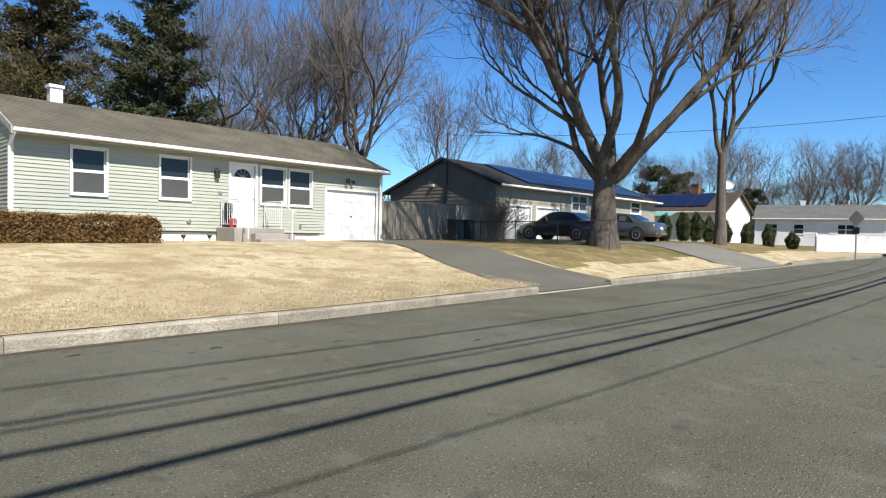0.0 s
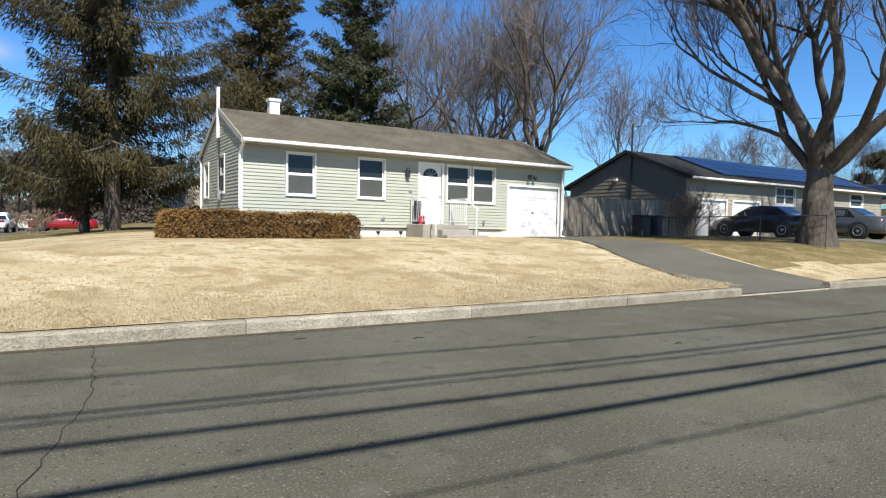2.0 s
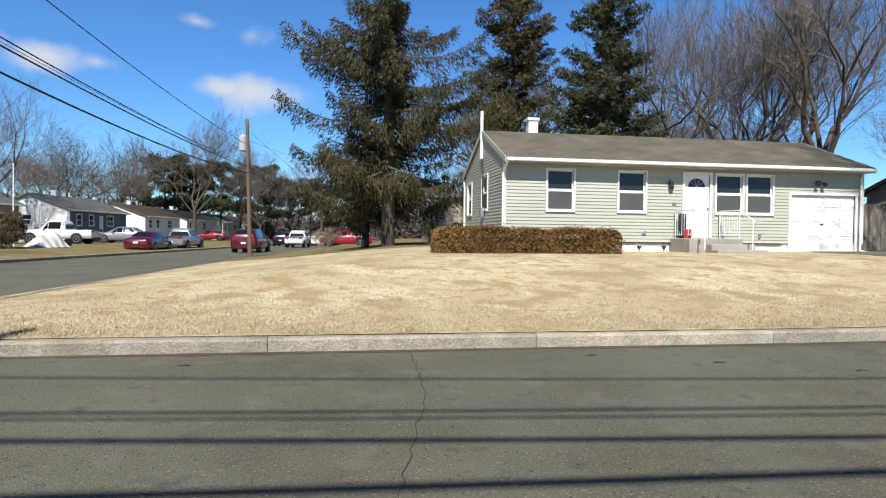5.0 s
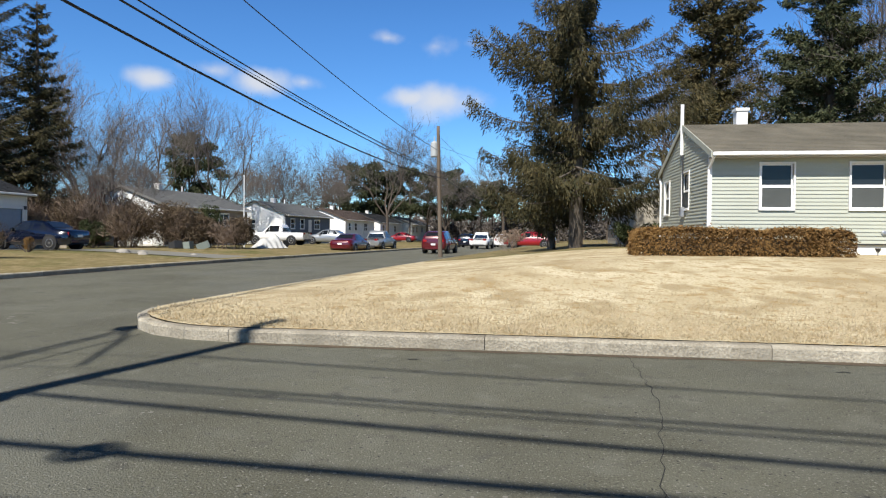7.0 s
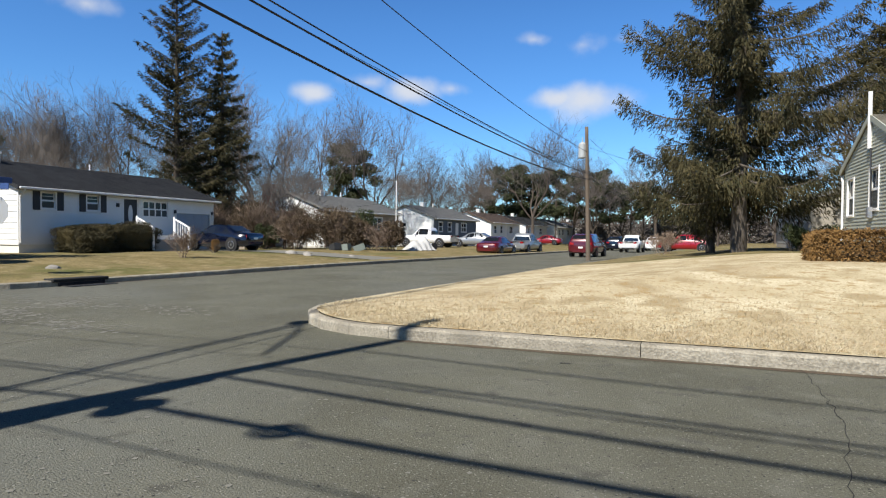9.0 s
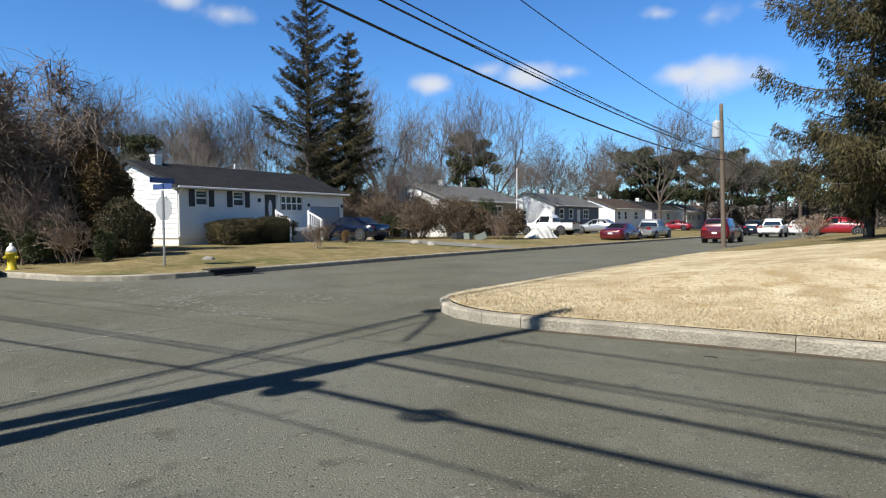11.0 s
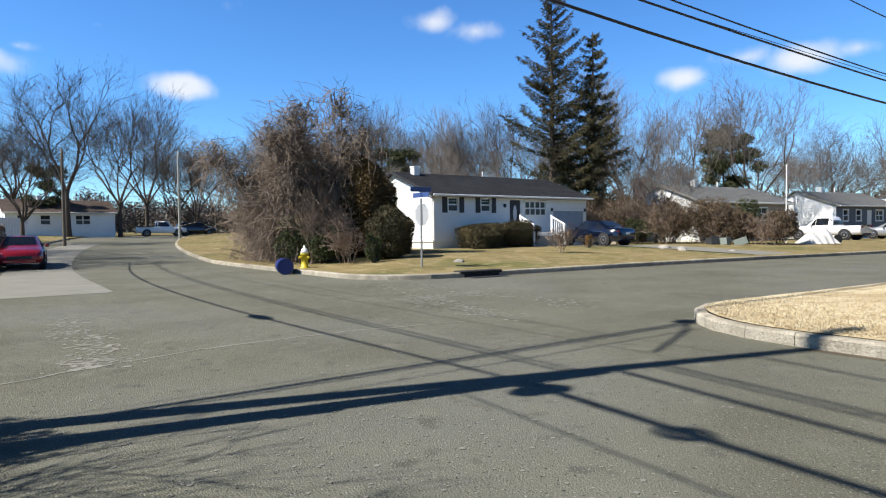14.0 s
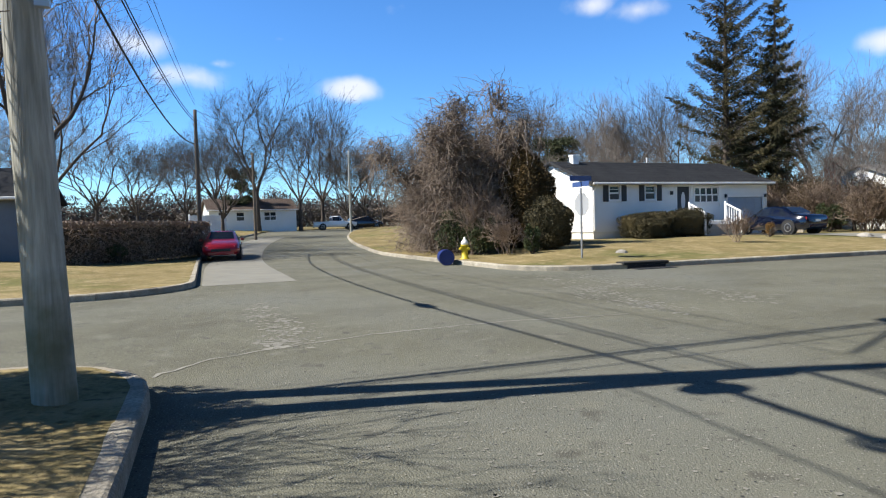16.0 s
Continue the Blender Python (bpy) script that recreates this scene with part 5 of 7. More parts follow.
conifer("spruce_tree", "tall drooping spruce with brownish green needles", (1.4, 31.2, ground_z(1.4, 31.2)), 3, 17.8, 5.9, 2.9, density=9.0, trunk_r=0.36, leaf=0.115, gaps=0.22, taper=0.72, bark="bark", hang=0.95, ragged=0.62, droop=0.42, lift=0.3)
conifer("spruce_tree", "smaller drooping spruce beside the tall one", (0.4, 35.3, ground_z(0.4, 35.3)), 4, 12.0, 3.2, 1.6, density=3.4, trunk_r=0.24, leaf=0.12, bark="bark", hang=0.9, ragged=0.45)
conifer("pine_tree", "tall bushy evergreen tinged bronze behind the house", (9.3, 36.8, 0.7), 8, 15.6, 2.9, 2.5, material="hemlock", density=2.6, leaf=0.12, droop=-0.05, gaps=0.3, taper=0.42, ragged=0.55, puff=5, lift=0.5)
conifer("pine_tree", "tall dense dark green evergreen behind the house", (13.9, 33.3, 0.7), 9, 16.9, 3.3, 2.5, material="pine", density=3.0, leaf=0.12, droop=-0.02, gaps=0.22, taper=0.62, ragged=0.45, puff=5, lift=0.4)
conifer("fir_tree", "tall spruce with a sparse upswept top behind the white house", (-36.1, 35.9, 0.7), 14, 19.8, 4.9, 3.0, material="spruce", density=4.2, leaf=0.14, droop=0.0, gaps=0.22, top_sparse=0.45, taper=0.95, ragged=0.5, lift=0.6, hang=0.25)
conifer("fir_tree", "narrower spruce with a thin top behind the white house", (-33.9, 38.2, 0.7), 15, 16.2, 2.7, 2.5, material="spruce", density=4.2, leaf=0.13, droop=0.2, gaps=0.22, taper=0.8, ragged=0.5, hang=0.5)

# bare woods behind the gardens: a few grown trees, set out again turned and scaled
kinds = []
for k, (x, y, h, r, limbs, tr, fan, up) in enumerate([(24.2, 36.5, 16, 0.27, 5, 0.27, 0.5, 0.13), (20.6, 40.5, 17, 0.26, 6, 0.22, 0.46, 0.14), (25.6, 31.0, 15.5, 0.33, 4, 0.32, 0.6, 0.1), (-66, 46.0, 13, 0.24, 7, 0.2, 0.66, 0.12)]):
    kinds.append(bare_tree("woodland_tree", "tall leafless tree in the woods behind the gardens", (x, y, 0.7), 31 + k, h, r, limbs, trunk=tr, fan=fan, up=up, spread=0.44, depth=4, bark="barkdark", thin=1.45, group="bare trees", dense=0.78, kids=(2, 3)))
rng = random.Random(77)


def plant(az, dist, height_scale, k=None):
    x, y = dist * math.sin(radians(az)), dist * math.cos(radians(az))
    m = pose(x, y, ground_z(x, y) - 0.1, 0, 0, rng.uniform(0, 360))
    ob = copy_thing(kinds[rng.randrange(4) if k is None else k], m)
    s = height_scale * rng.uniform(0.88, 1.12)
    ob.scale = (s * rng.uniform(0.9, 1.1), s * rng.uniform(0.9, 1.1), s)
    return ob


for az in np.arange(-62, -8, 2.1):
    plant(az + rng.uniform(-0.8, 0.8), rng.uniform(62, 100) + (20 if az > -25 else 0), 0.84)
for az in np.arange(-122, -64, 3.0):
    plant(az + rng.uniform(-1, 1), rng.uniform(75, 120), 0.9)
for az in np.arange(-8, 14, 2.6):
    plant(az + rng.uniform(-1, 1), rng.uniform(95, 140), 0.85)
for az in np.arange(12, 48, 5.5):
    plant(az + rng.uniform(-1, 1), rng.uniform(55, 75), 1.0)
for az in np.arange(50, 100, 1.9):
    plant(az + rng.uniform(-1, 1), rng.uniform(85, 125), 0.8)
for x, y, s, k in ((27.5, 39, 1.0, 0), (29.5, 45, 1.0, 1), (12.0, 50, 0.9, 1), (-61.2, 3.0 - 1.5, 0.72, 3), (-88, 17.5 + 4, 1.0, 3), (-42, -8.5, 1.0, 2), (-52, -10, 0.9, 0), (-47, -16, 0.9, 1), (-38, -14, 0.95, 2),
                   (-48, 33, 0.55, 1), (-44, 24, 0.48, 3), (-55, 40, 0.62, 0), (-34, 46, 0.55, 3), (-27, 36.5, 0.45, 3)):
    ob = copy_thing(kinds[k], pose(x, y, ground_z(x, y) - 0.1, 0, 0, rng.uniform(0, 360)))
    ob.scale = (s, s, s)


def pine(seed, at, h, w):
    """A flat-topped pitch pine: bare trunk and tufted clumps."""
    nr, r = np.random.RandomState(seed), random.Random(seed)
    t = thing("pitch_pine", "dark green pine with an open clumped crown", "tree", at, group="distant pines")
    segs, out = [(Vector((0, 0, -0.2)), Vector((0.2, 0, h * 0.9)), 0.2, 0.07, 9)], []
    for k in range(30):
        a, z = r.uniform(0, 6.28), h * r.uniform(0.38, 0.97)
        reach = w * r.uniform(0.2, 1.0) * (1.1 - 0.5 * abs(z / h - 0.65) / 0.35)
        p = Vector((math.cos(a) * reach, math.sin(a) * reach, z + 0.2 * reach))
        segs.append((Vector((0.1, 0, z - 0.4)), p, 0.06, 0.02, 1))
        out.append(clump_cloud(nr, tuple(p), (w * 0.3, w * 0.3, w * 0.2), 330, 0.22, 0.15))
    shared("trunk", limb_mesh("trunk", segs, "barkdark", 5), t)
    c, u, v = (np.concatenate(x) for x in zip(*out))
    shared("crown", quads("crown", c, u, v, "pine"), t)
    return t


pine_a, pine_b = pine(51, (-14, 105, -0.2), 12, 3.6), pine(52, (-26, 108, -0.2), 12.5, 3.8)
for k, (az, dist, s) in enumerate([(-3.5, 118, 0.95), (-1.5, 125, 0.9), (0.5, 112, 0.85), (-9.5, 115, 1.0), (-30.5, 75, 0.95), (-15.6, 105, 1.05), (-13.6, 112, 1.0), (-11.2, 100, 0.95), (-17.5, 118, 0.85), (-6.5, 100, 0.8), (-4.6, 110, 0.8), (-59.0, 60, 0.66), (56, 95, 0.6), (60, 95, 0.6), (74, 95, 0.6), (66.5, 88, 0.8), (68.3, 96, 0.8), (-87, 80, 0.6), (2.5, 105, 0.8)]):
    x, y = dist * math.sin(radians(az)), dist * math.cos(radians(az))
    ob = copy_thing((pine_a, pine_b)[k % 2], pose(x, y, ground_z(x, y), 0, 0, 40 * k))
    ob.scale = (s, s, s)
nr = np.random.RandomState(4)
cs = []
for az in np.arange(-125, 110, 0.55):
    dist = 135 + 12 * math.sin(az)
    h = rng.uniform(5.0, 9.0)
    x, y = dist * math.sin(radians(az)), dist * math.cos(radians(az))
    cs.append(clump_cloud(nr, (x, y, road_z(x, y) + h * 0.45), (2.4, 2.4, h * 0.6), 1000, 0.36, 0.1))
far_c, far_u, far_v = (np.concatenate(x) for x in zip(*cs))
tagged(shared("far_woods", quads("far_woods", far_c, far_u, far_v, "twig"), None), "hazy brown undergrowth along the distant woods", "woods", kind="stuff")

# ---- hedges and shrubs ----
def hedge(label, at, turn, L, D, H, material, n, seed, leaf=0.045, name="hedge", lump=0.1):
    nr = np.random.RandomState(seed)
    t = thing(name, label, "hedge", at, turn)
    p = nr.uniform(0, 1, (n, 3))
    face = nr.randint(0, 5, n)
    c = np.stack([p[:, 0] * L, p[:, 1] * D, p[:, 2] * H], 1)
    deep = nr.uniform(0, 1, n) ** 2 * 0.16
    c[face == 0, 1] = deep[face == 0]
    c[face == 1, 1] = D - deep[face == 1]
    top = (face == 2) | (face == 3)
    c[top, 2] = H - deep[top]
    c[face == 4, 0] = np.where(p[face == 4, 0] > 0.5, L - deep[face == 4], deep[face == 4])
    bulge = np.sin(c[:, 0] * 2.1 + seed) * 0.5 + np.sin(c[:, 0] * 5.3) * 0.3
    c[:, 1] += (c[:, 1] - D / 2) * lump * bulge
    c[:, 2] += (c[:, 2] / H) * lump * 0.5 * bulge * H
    r = 0.34
    cx, cz = np.clip(c[:, 0], r, L - r), np.minimum(c[:, 2], H - r)
    d = np.stack([c[:, 0] - cx, np.zeros(n), c[:, 2] - cz], 1)
    ln = np.maximum(np.linalg.norm(d, axis=1), 1e-6)
    k = np.minimum(1, r / ln)
    c[:, 0], c[:, 2] = cx + d[:, 0] * k, cz + d[:, 2] * k
    u = unit(nr.normal(0, 1, (n, 3)) + np.array([0, 0, 0.4])) * leaf * nr.uniform(0.6, 1.4, (n, 1))
    v = unit(np.cross(u, nr.normal(0, 1, (n, 3)))) * leaf * 0.5
    fuzz = nr.uniform(0, 1, n) < 0.12
    c[fuzz] += nr.normal(0, 0.045, (int(fuzz.sum()), 3))
    shared("foliage", quads("foliage", c, u, v, material), t)
    rr = random.Random(seed)
    segs = []
    for k in range(int(L * 9)):
        x, y = rr.uniform(0.1, L - 0.1), rr.uniform(0.15, D - 0.15)
        segs.append((Vector((x, y, -0.1)), Vector((x + rr.uniform(-0.2, 0.2), y + rr.uniform(-0.15, 0.15), H * rr.uniform(0.7, 1.02))), 0.014, 0.005, 1))
    tagged(shared("stem_growth", limb_mesh("stem_growth", segs, "barkdark", 4), t), kind="stuff")
    # dark brown box behind the leaves, standing in for the hedge's shaded inside
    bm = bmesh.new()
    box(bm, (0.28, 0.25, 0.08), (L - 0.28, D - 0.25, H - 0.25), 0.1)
    part("inner_core", bm, "litter_shade", t)
    return t


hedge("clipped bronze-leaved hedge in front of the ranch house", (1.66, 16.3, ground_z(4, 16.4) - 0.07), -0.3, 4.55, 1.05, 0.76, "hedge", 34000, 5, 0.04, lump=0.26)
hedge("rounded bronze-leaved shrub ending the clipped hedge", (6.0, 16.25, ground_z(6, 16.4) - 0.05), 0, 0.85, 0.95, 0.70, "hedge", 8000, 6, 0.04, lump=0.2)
clipped("round_shrub", "large clipped round dark green shrub behind the stop sign", (-22.2, 12.45, ground_z(-22.2, 12.45)), 21, (0.86, 0.86, 1.95), "darktopiary", 12000, 0.045)
clipped("rusty_shrub", "tall rust-tinged evergreen shrub beside the white house", (-24.5, 12.75, ground_z(-24.5, 12.75)), 22, (1.1, 1.1, 4.1), "bronze", 19000, 0.07, 0.95, 0.07)
clipped("dark_shrub", "dark evergreen growing into the tangled bare tree", (-27.5, 13.5, ground_z(-27.5, 13.5)), 23, (1.2, 1.2, 4.6), "bronze", 11000, 0.08, 0.9, 0.1)
for x, y, rx, ry, h, sd in ((-27.3, 21.4, 0.9, 1.35, 1.35, 24), (-27.3, 23.8, 0.9, 1.4, 1.45, 25), (-25.9, 20.4, 0.6, 0.75, 0.95, 27)):
    clipped("foundation_shrub", "clipped dark shrub under the white house's windows", (x, y, ground_z(x, y)), sd, (rx, ry, h), "darktopiary", 9000, 0.045, 0.6)
for x, y, rx, h, sd in ((-24.6, 9.9, 1.3, 1.7, 41), (-27.0, 10.4, 1.4, 1.6, 42), (-23.6, 10.3, 1.0, 1.3, 43), (-29.5, 11.4, 1.5, 1.6, 44), (-21.3, 11.2, 0.35, 0.9, 45)):
    bush("ivy_shrub", "green leafy undergrowth below the bare tree", (x, y, ground_z(x, y)), sd, (rx, rx, h), "greenbush", 3800, 0.06, 9)


def weeping_tree(label, at, seed, height, reach, strands):
    """A tangled mound: leaning limbs, and arching shoots that rise, bend over and hang to the ground."""
    r = random.Random(seed)
    t = thing("weeping_tree", label, "tree", at)
    limbs, shoots = [], []
    tips = []
    for k in range(15):
        a, tilt = r.uniform(0, 6.283), r.uniform(0.05, 0.55)
        p, d = Vector((r.gauss(0, 0.5), r.gauss(0, 0.4), -0.1)), Vector((math.cos(a) * math.sin(tilt), math.sin(a) * math.sin(tilt), math.cos(tilt)))
        top = height * r.uniform(0.55, 1.0) * (1 - 0.35 * tilt)
        for i in range(8):
            q = p + d * top / 8
            limbs.append((p, q, 0.10 * (1 - i / 8.5), 0.10 * (1 - (i + 1) / 8.5), 5))
            d = (d + Vector((r.gauss(0, 0.17), r.gauss(0, 0.17), 0.02))).normalized()
            if i >= 2:
                tips.append((q.copy(), i / 8))
            p = q
    for k in range(strands):
        p, f = r.choice(tips)
        a = r.uniform(0, 6.283)
        run = reach * r.uniform(0.25, 1.0) * (1.25 - 0.75 * f)
        up, n = r.uniform(0.2, 1.1) * (0.5 + 0.7 * f), 8
        fall = r.uniform(-0.4, 2.3) * (1.3 - 0.5 * f)
        prev, pts = p, []
        for i in range(1, n + 1):
            s = i / n
            q = p + Vector((math.cos(a) * run * s ** 0.8, math.sin(a) * run * s ** 0.8, up * 4 * s * (1 - s) - fall * s ** 2.2)) + Vector((r.gauss(0, 0.13), r.gauss(0, 0.13), r.gauss(0, 0.11)))
            q.z = max(q.z, 0.05)
            shoots.append((prev, q, 0.017 * (1 - 0.7 * s) + 0.006, 0.017 * (1 - 0.7 * (s + 1 / n)) + 0.006, 1))
            if r.random() < 0.9:
                b, e = q, Vector((r.gauss(0, 0.6) + 0.3 * math.cos(a), r.gauss(0, 0.6) + 0.3 * math.sin(a), r.uniform(-0.6, 0.8)))
                for j in range(3):
                    c = b + e * r.uniform(0.16, 0.34)
                    shoots.append((b, c, 0.008, 0.006, 0))
                    e = e + Vector((r.gauss(0, 0.35), r.gauss(0, 0.35), r.gauss(-0.05, 0.25)))
                    b = c
            prev = q
    shared("trunk", limb_mesh("trunk", limbs, "barkdark", 6), t)
    shared("crown", limb_mesh("crown", shoots, "twigbrown", 3), t)
    return t


weeping_tree("tangled leafless weeping tree overhanging the corner", (-27.2, 10.7, ground_z(-27.2, 10.7)), 62, 7.4, 2.3, 1500)
weeping_tree("lower tangle of leafless arching shoots beside the weeping tree", (-29.6, 10.7, ground_z(-29.6, 10.7)), 63, 4.4, 2.2, 700)
for x, y, rx, h, sd in ((-27.0, 11.0, 1.8, 4.4, 46), (-28.7, 11.2, 1.8, 3.4, 47), (-25.4, 10.5, 1.3, 2.6, 48), (-30.6, 11.5, 1.7, 2.4, 49)):
    bush("dry_thicket", "thicket of dry brown leaves inside the tangled shoots", (x, y, ground_z(x, y)), sd, (rx, rx, h), "thicket", 7000, 0.07, 14)
for x, y, rx, h, n, sd in ((-28.2, 11.2, 1.6, 3.9, 22, 67), (-25.6, 11.6, 1.3, 3.3, 18, 70), (-27.0, 9.9, 1.5, 2.6, 18, 69), (-29.2, 10.6, 1.6, 3.0, 18, 68), (-24.0, 10.0, 1.1, 2.4, 15, 71), (-26.8, 10.2, 1.9, 3.2, 18, 72), (-30.2, 11.4, 1.9, 2.9, 16, 73), (-22.5, 10.7, 0.7, 1.5, 10, 74), (-33.5, 12.2, 2.0, 3.0, 14, 75), (-27.2, 11.6, 1.2, 3.4, 13, 76), (-29.0, 12.0, 1.5, 4.0, 14, 77), (-26.4, 10.3, 1.2, 2.8, 14, 78), (-29.2, 12.4, 1.8, 4.2, 14, 79)):
    twig_shrub("bare_shrub", "tangle of leafless reddish brown stems", (x, y, ground_z(x, y)), sd, (rx, rx, h), n, thin=1.15, droop=0.14)
for x, y, rx, h, n, sd in ((-25.2, 35.2, 2.1, 2.3, 22, 81), (-22.6, 36.3, 1.9, 2.1, 20, 82), (-19.9, 37.2, 1.5, 1.5, 16, 83), (-27.8, 34.0, 1.8, 2.4, 16, 84), (-2.2, 47.5, 1.4, 1.5, 16, 85), (-30.5, 33.5, 1.8, 2.5, 14, 86)):
    twig_shrub("bare_shrub", "dense leafless brown shrub by the side street", (x, y, ground_z(x, y)), sd, (rx, rx, h), n, thin=2.0)
for x, y, rx, h, sd in ((-25.2, 35.2, 2.0, 2.3, 181), (-22.8, 36.3, 2.0, 2.2, 182), (-21.3, 37.0, 1.3, 1.7, 183), (-27.8, 34.2, 1.7, 2.3, 184), (-19.6, 38.6, 1.1, 1.6, 185), (-27.6, 38.6, 1.8, 2.6, 187), (-30.4, 38.2, 1.9, 3.0, 188), (-33.0, 37.6, 1.8, 2.8, 189)):
    bush("brushy_shrub", "dense brown winter shrub beside the drive", (x, y, ground_z(x, y)), sd, (rx, rx, h * 1.12), "thicket", 12000, 0.065, 18)
bush("yew_shrub", "dark evergreen shrub before the brown house", (-21.4, 38.0, ground_z(-21.4, 38.0)), 186, (0.9, 0.9, 2.3), "greenbush", 4200, 0.07, 9)
bush("green_shrub", "bright green shrub among bare ones", (-26.3, 33.6, ground_z(-26.3, 33.6)), 87, (1.0, 1.0, 1.4), "greenbush", 3000, 0.07, 8)
twig_shrub("small_bare_shrub", "small pale leafless shrub on the lawn", (-20.4, 20.2, ground_z(-20.4, 20.2)), 88, (0.45, 0.45, 1.1), 9, thin=1.2, r=0.012)
bush("small_round_shrub", "small dark brown clipped ball shrub", (-22.5, 24.4, ground_z(-22.5, 24.4)), 89, (0.34, 0.34, 0.55), "hedge", 1200, 0.04, 6)
twig_shrub("bare_shrub", "leafless brown shrub beside the taupe garage", (23.9, 18.3, ground_z(23.9, 18.3)), 90, (1.1, 1.0, 1.9), 18, thin=1.2)
for k, (x, y, h) in enumerate([(34.5, 14.5, 1.5), (36.5, 14.2, 1.7), (38.0, 14.0, 1.8), (39.5, 13.8, 1.7), (41.3, 13.4, 1.6), (43.5, 12.7, 1.7), (45.7, 12.0, 1.7), (47.2, 10.9, 1.2)]):
    tagged(clipped("young_evergreen", "young conical evergreen in a row along the drive", (x, y, ground_z(x, y)), 90 + k, (0.42, 0.42, h), "greenbush", 2600, 0.06, 1.15, 0.08), group="row of young evergreens")
hedge("dark evergreen hedge beside the parked grey car", (31.9, 16.4, ground_z(33, 16.4)), -10, 4.4, 1.1, 1.1, "greenbush", 9000, 7, 0.06)
hedge("tall brown leafless hedge behind the south lawn", (-36.3, 0.1 - 1.0, ground_z(-35, -2)), -33, 9.6, 1.3, 1.75, "twigred", 22000, 8, 0.07, lump=0.06)
bush("yellow_green_shrub", "small yellow-green shrub before the hedge", (-29.8, -3.4, ground_z(-29.8, -3.4)), 92, (0.5, 0.5, 0.7), "greenbush", 1500, 0.05, 7)
for x, y, sd in ((1.9, 30.4, 93), (3.2, 32.5, 94), (4.2, 34.4, 95)):
    bush("yew_shrub", "dark evergreen shrub under the spruce", (x + 1.6, y, ground_z(x, y)), sd, (0.9, 0.8, 1.0), "greenbush", 2500, 0.07, 8)

# ---- more houses ----
for lab, x, y, L, D, wall, roof, gab in (
        ("dark brown house with a white gable and grey roof", -27.3, 42.3, 11.5, 7.0, "greysiding", "roofgrey", "whitesiding"),
        ("grey house with a bright white gable", -25.5, 61.0, 11.5, 7.0, "slate", "roofgrey", "whitesiding"),
        ("white house with a dark brown roof", -24.1, 77.6, 11.5, 7.0, "whitesiding", "roofbrown", "whitesiding"),
        ("white house with a charcoal roof", -22.9, 92.0, 11.5, 7.0, "whitesiding", "roofdark", "whitesiding"),
        ("white house with a grey roof", -21.4, 110.0, 11.5, 7.0, "whitesiding", "roofgrey", "whitesiding"),
        ("white house with a brown roof far down the street", -20.0, 127.0, 11.5, 7.0, "whitesiding", "roofbrown", "whitesiding")):
    fh = far_house(lab, (x, y, ground_z(x, y) + 0.4), 85.2, L, D, wall, roof, gable=gab)
    if wall == "greysiding":
        chimney(fh, -0.3, 5.4, -0.6, 4.75, 0.8, "brick")
far_house("cream house behind the spruce with a sunlit gable", (5.6, 51.0, ground_z(6, 45)), -90, 12.5, 8.0, "tansiding", "roofgrey", 2.7, 4.4, gable="tansiding")
far_house("long pale grey house beyond the picket fence", (71.0, 20.0, ground_z(71, 15)), -80, 12.0, 8.0, "whitesiding", "roofgrey", 2.8, 4.4)
fh = far_house("white house with solar panels and a rust roof", (50.5, 26.5, ground_z(50, 18)), -90, 10.0, 6.5, "whitesiding", "roofbrown", 2.8, 4.5, vents=False)
chimney(fh, 6.5, 3.4, 4.0, 5.3, 0.6, "brick")
for k in range(5):
    part("solar_panel", boxes_m(pose(0.6 + k * 1.6, 0.4, 3.25, 26, 0, 0), ((0, 0, 0), (1.5, 2.6, 0.05))), "solar", fh)
part("awning", boxes_m(pose(2.2, -1.9, 2.35, 14, 0, 0), ((0, 0, 0), (4.2, 2.0, 0.06))), "teal", fh, "teal fabric awning")
dish = part("satellite_dish", lathe(bmesh.new(), [(0.04, 0), (0.3, 0.08), (0.42, 0.2), (0.43, 0.2), (0.3, 0.1)], 14, pose(9.3, 3.0, 5.0, 60, 0, 20)), "paint", fh)
part("dish_mast", tubes([((9.3, 3.1, 4.0), (9.3, 3.1, 5.0), 0.03)], 6), "metal", dish)
far_house("white house with a tan roof at the bend of the street", (-77.5, 0.5, ground_z(-77, 5)), 95, 10.0, 8.0, "whitesiding", "roofbrown", 2.5, 4.0)
far_house("slate blue house with white trim behind the south lawn", (-30.6, -14.9, ground_z(-31, -9)), 90, 8.0, 7.0, "slate", "roofdark", 2.5, 4.0)

# ---- fences ----
def board_fence(label, p0, p1, height, group="", material="wood", width=0.14, name="wood_fence"):
    a, b = Vector((*p0, ground_z(*p0))), Vector((*p1, ground_z(*p1)))
    L = (b - a).length
    ang = math.degrees(math.atan2(b.y - a.y, b.x - a.x))
    f = thing(name, label, "fence", a, ang)
    r = random.Random(int(L * 100))
    n = int(L / (width + 0.01))
    for k in range(n):
        h = height + r.uniform(-0.03, 0.03)
        part("picket" if material == "pvc" else "board", boxes(((k * (width + 0.01), -0.01, 0.0), (k * (width + 0.01) + width, 0.012, h))), material, f)
    for z in (0.3, height - 0.3):
        part("rail", boxes(((0, 0.014, z), (L, 0.06, z + 0.08))), material, f)
    for k in range(int(L / 2.4) + 1):
        part("post", boxes(((k * 2.4 - 0.05, 0.06, -0.2), (k * 2.4 + 0.05, 0.16, height + (0.1 if material == "pvc" else 0)))), material, f)
    return f


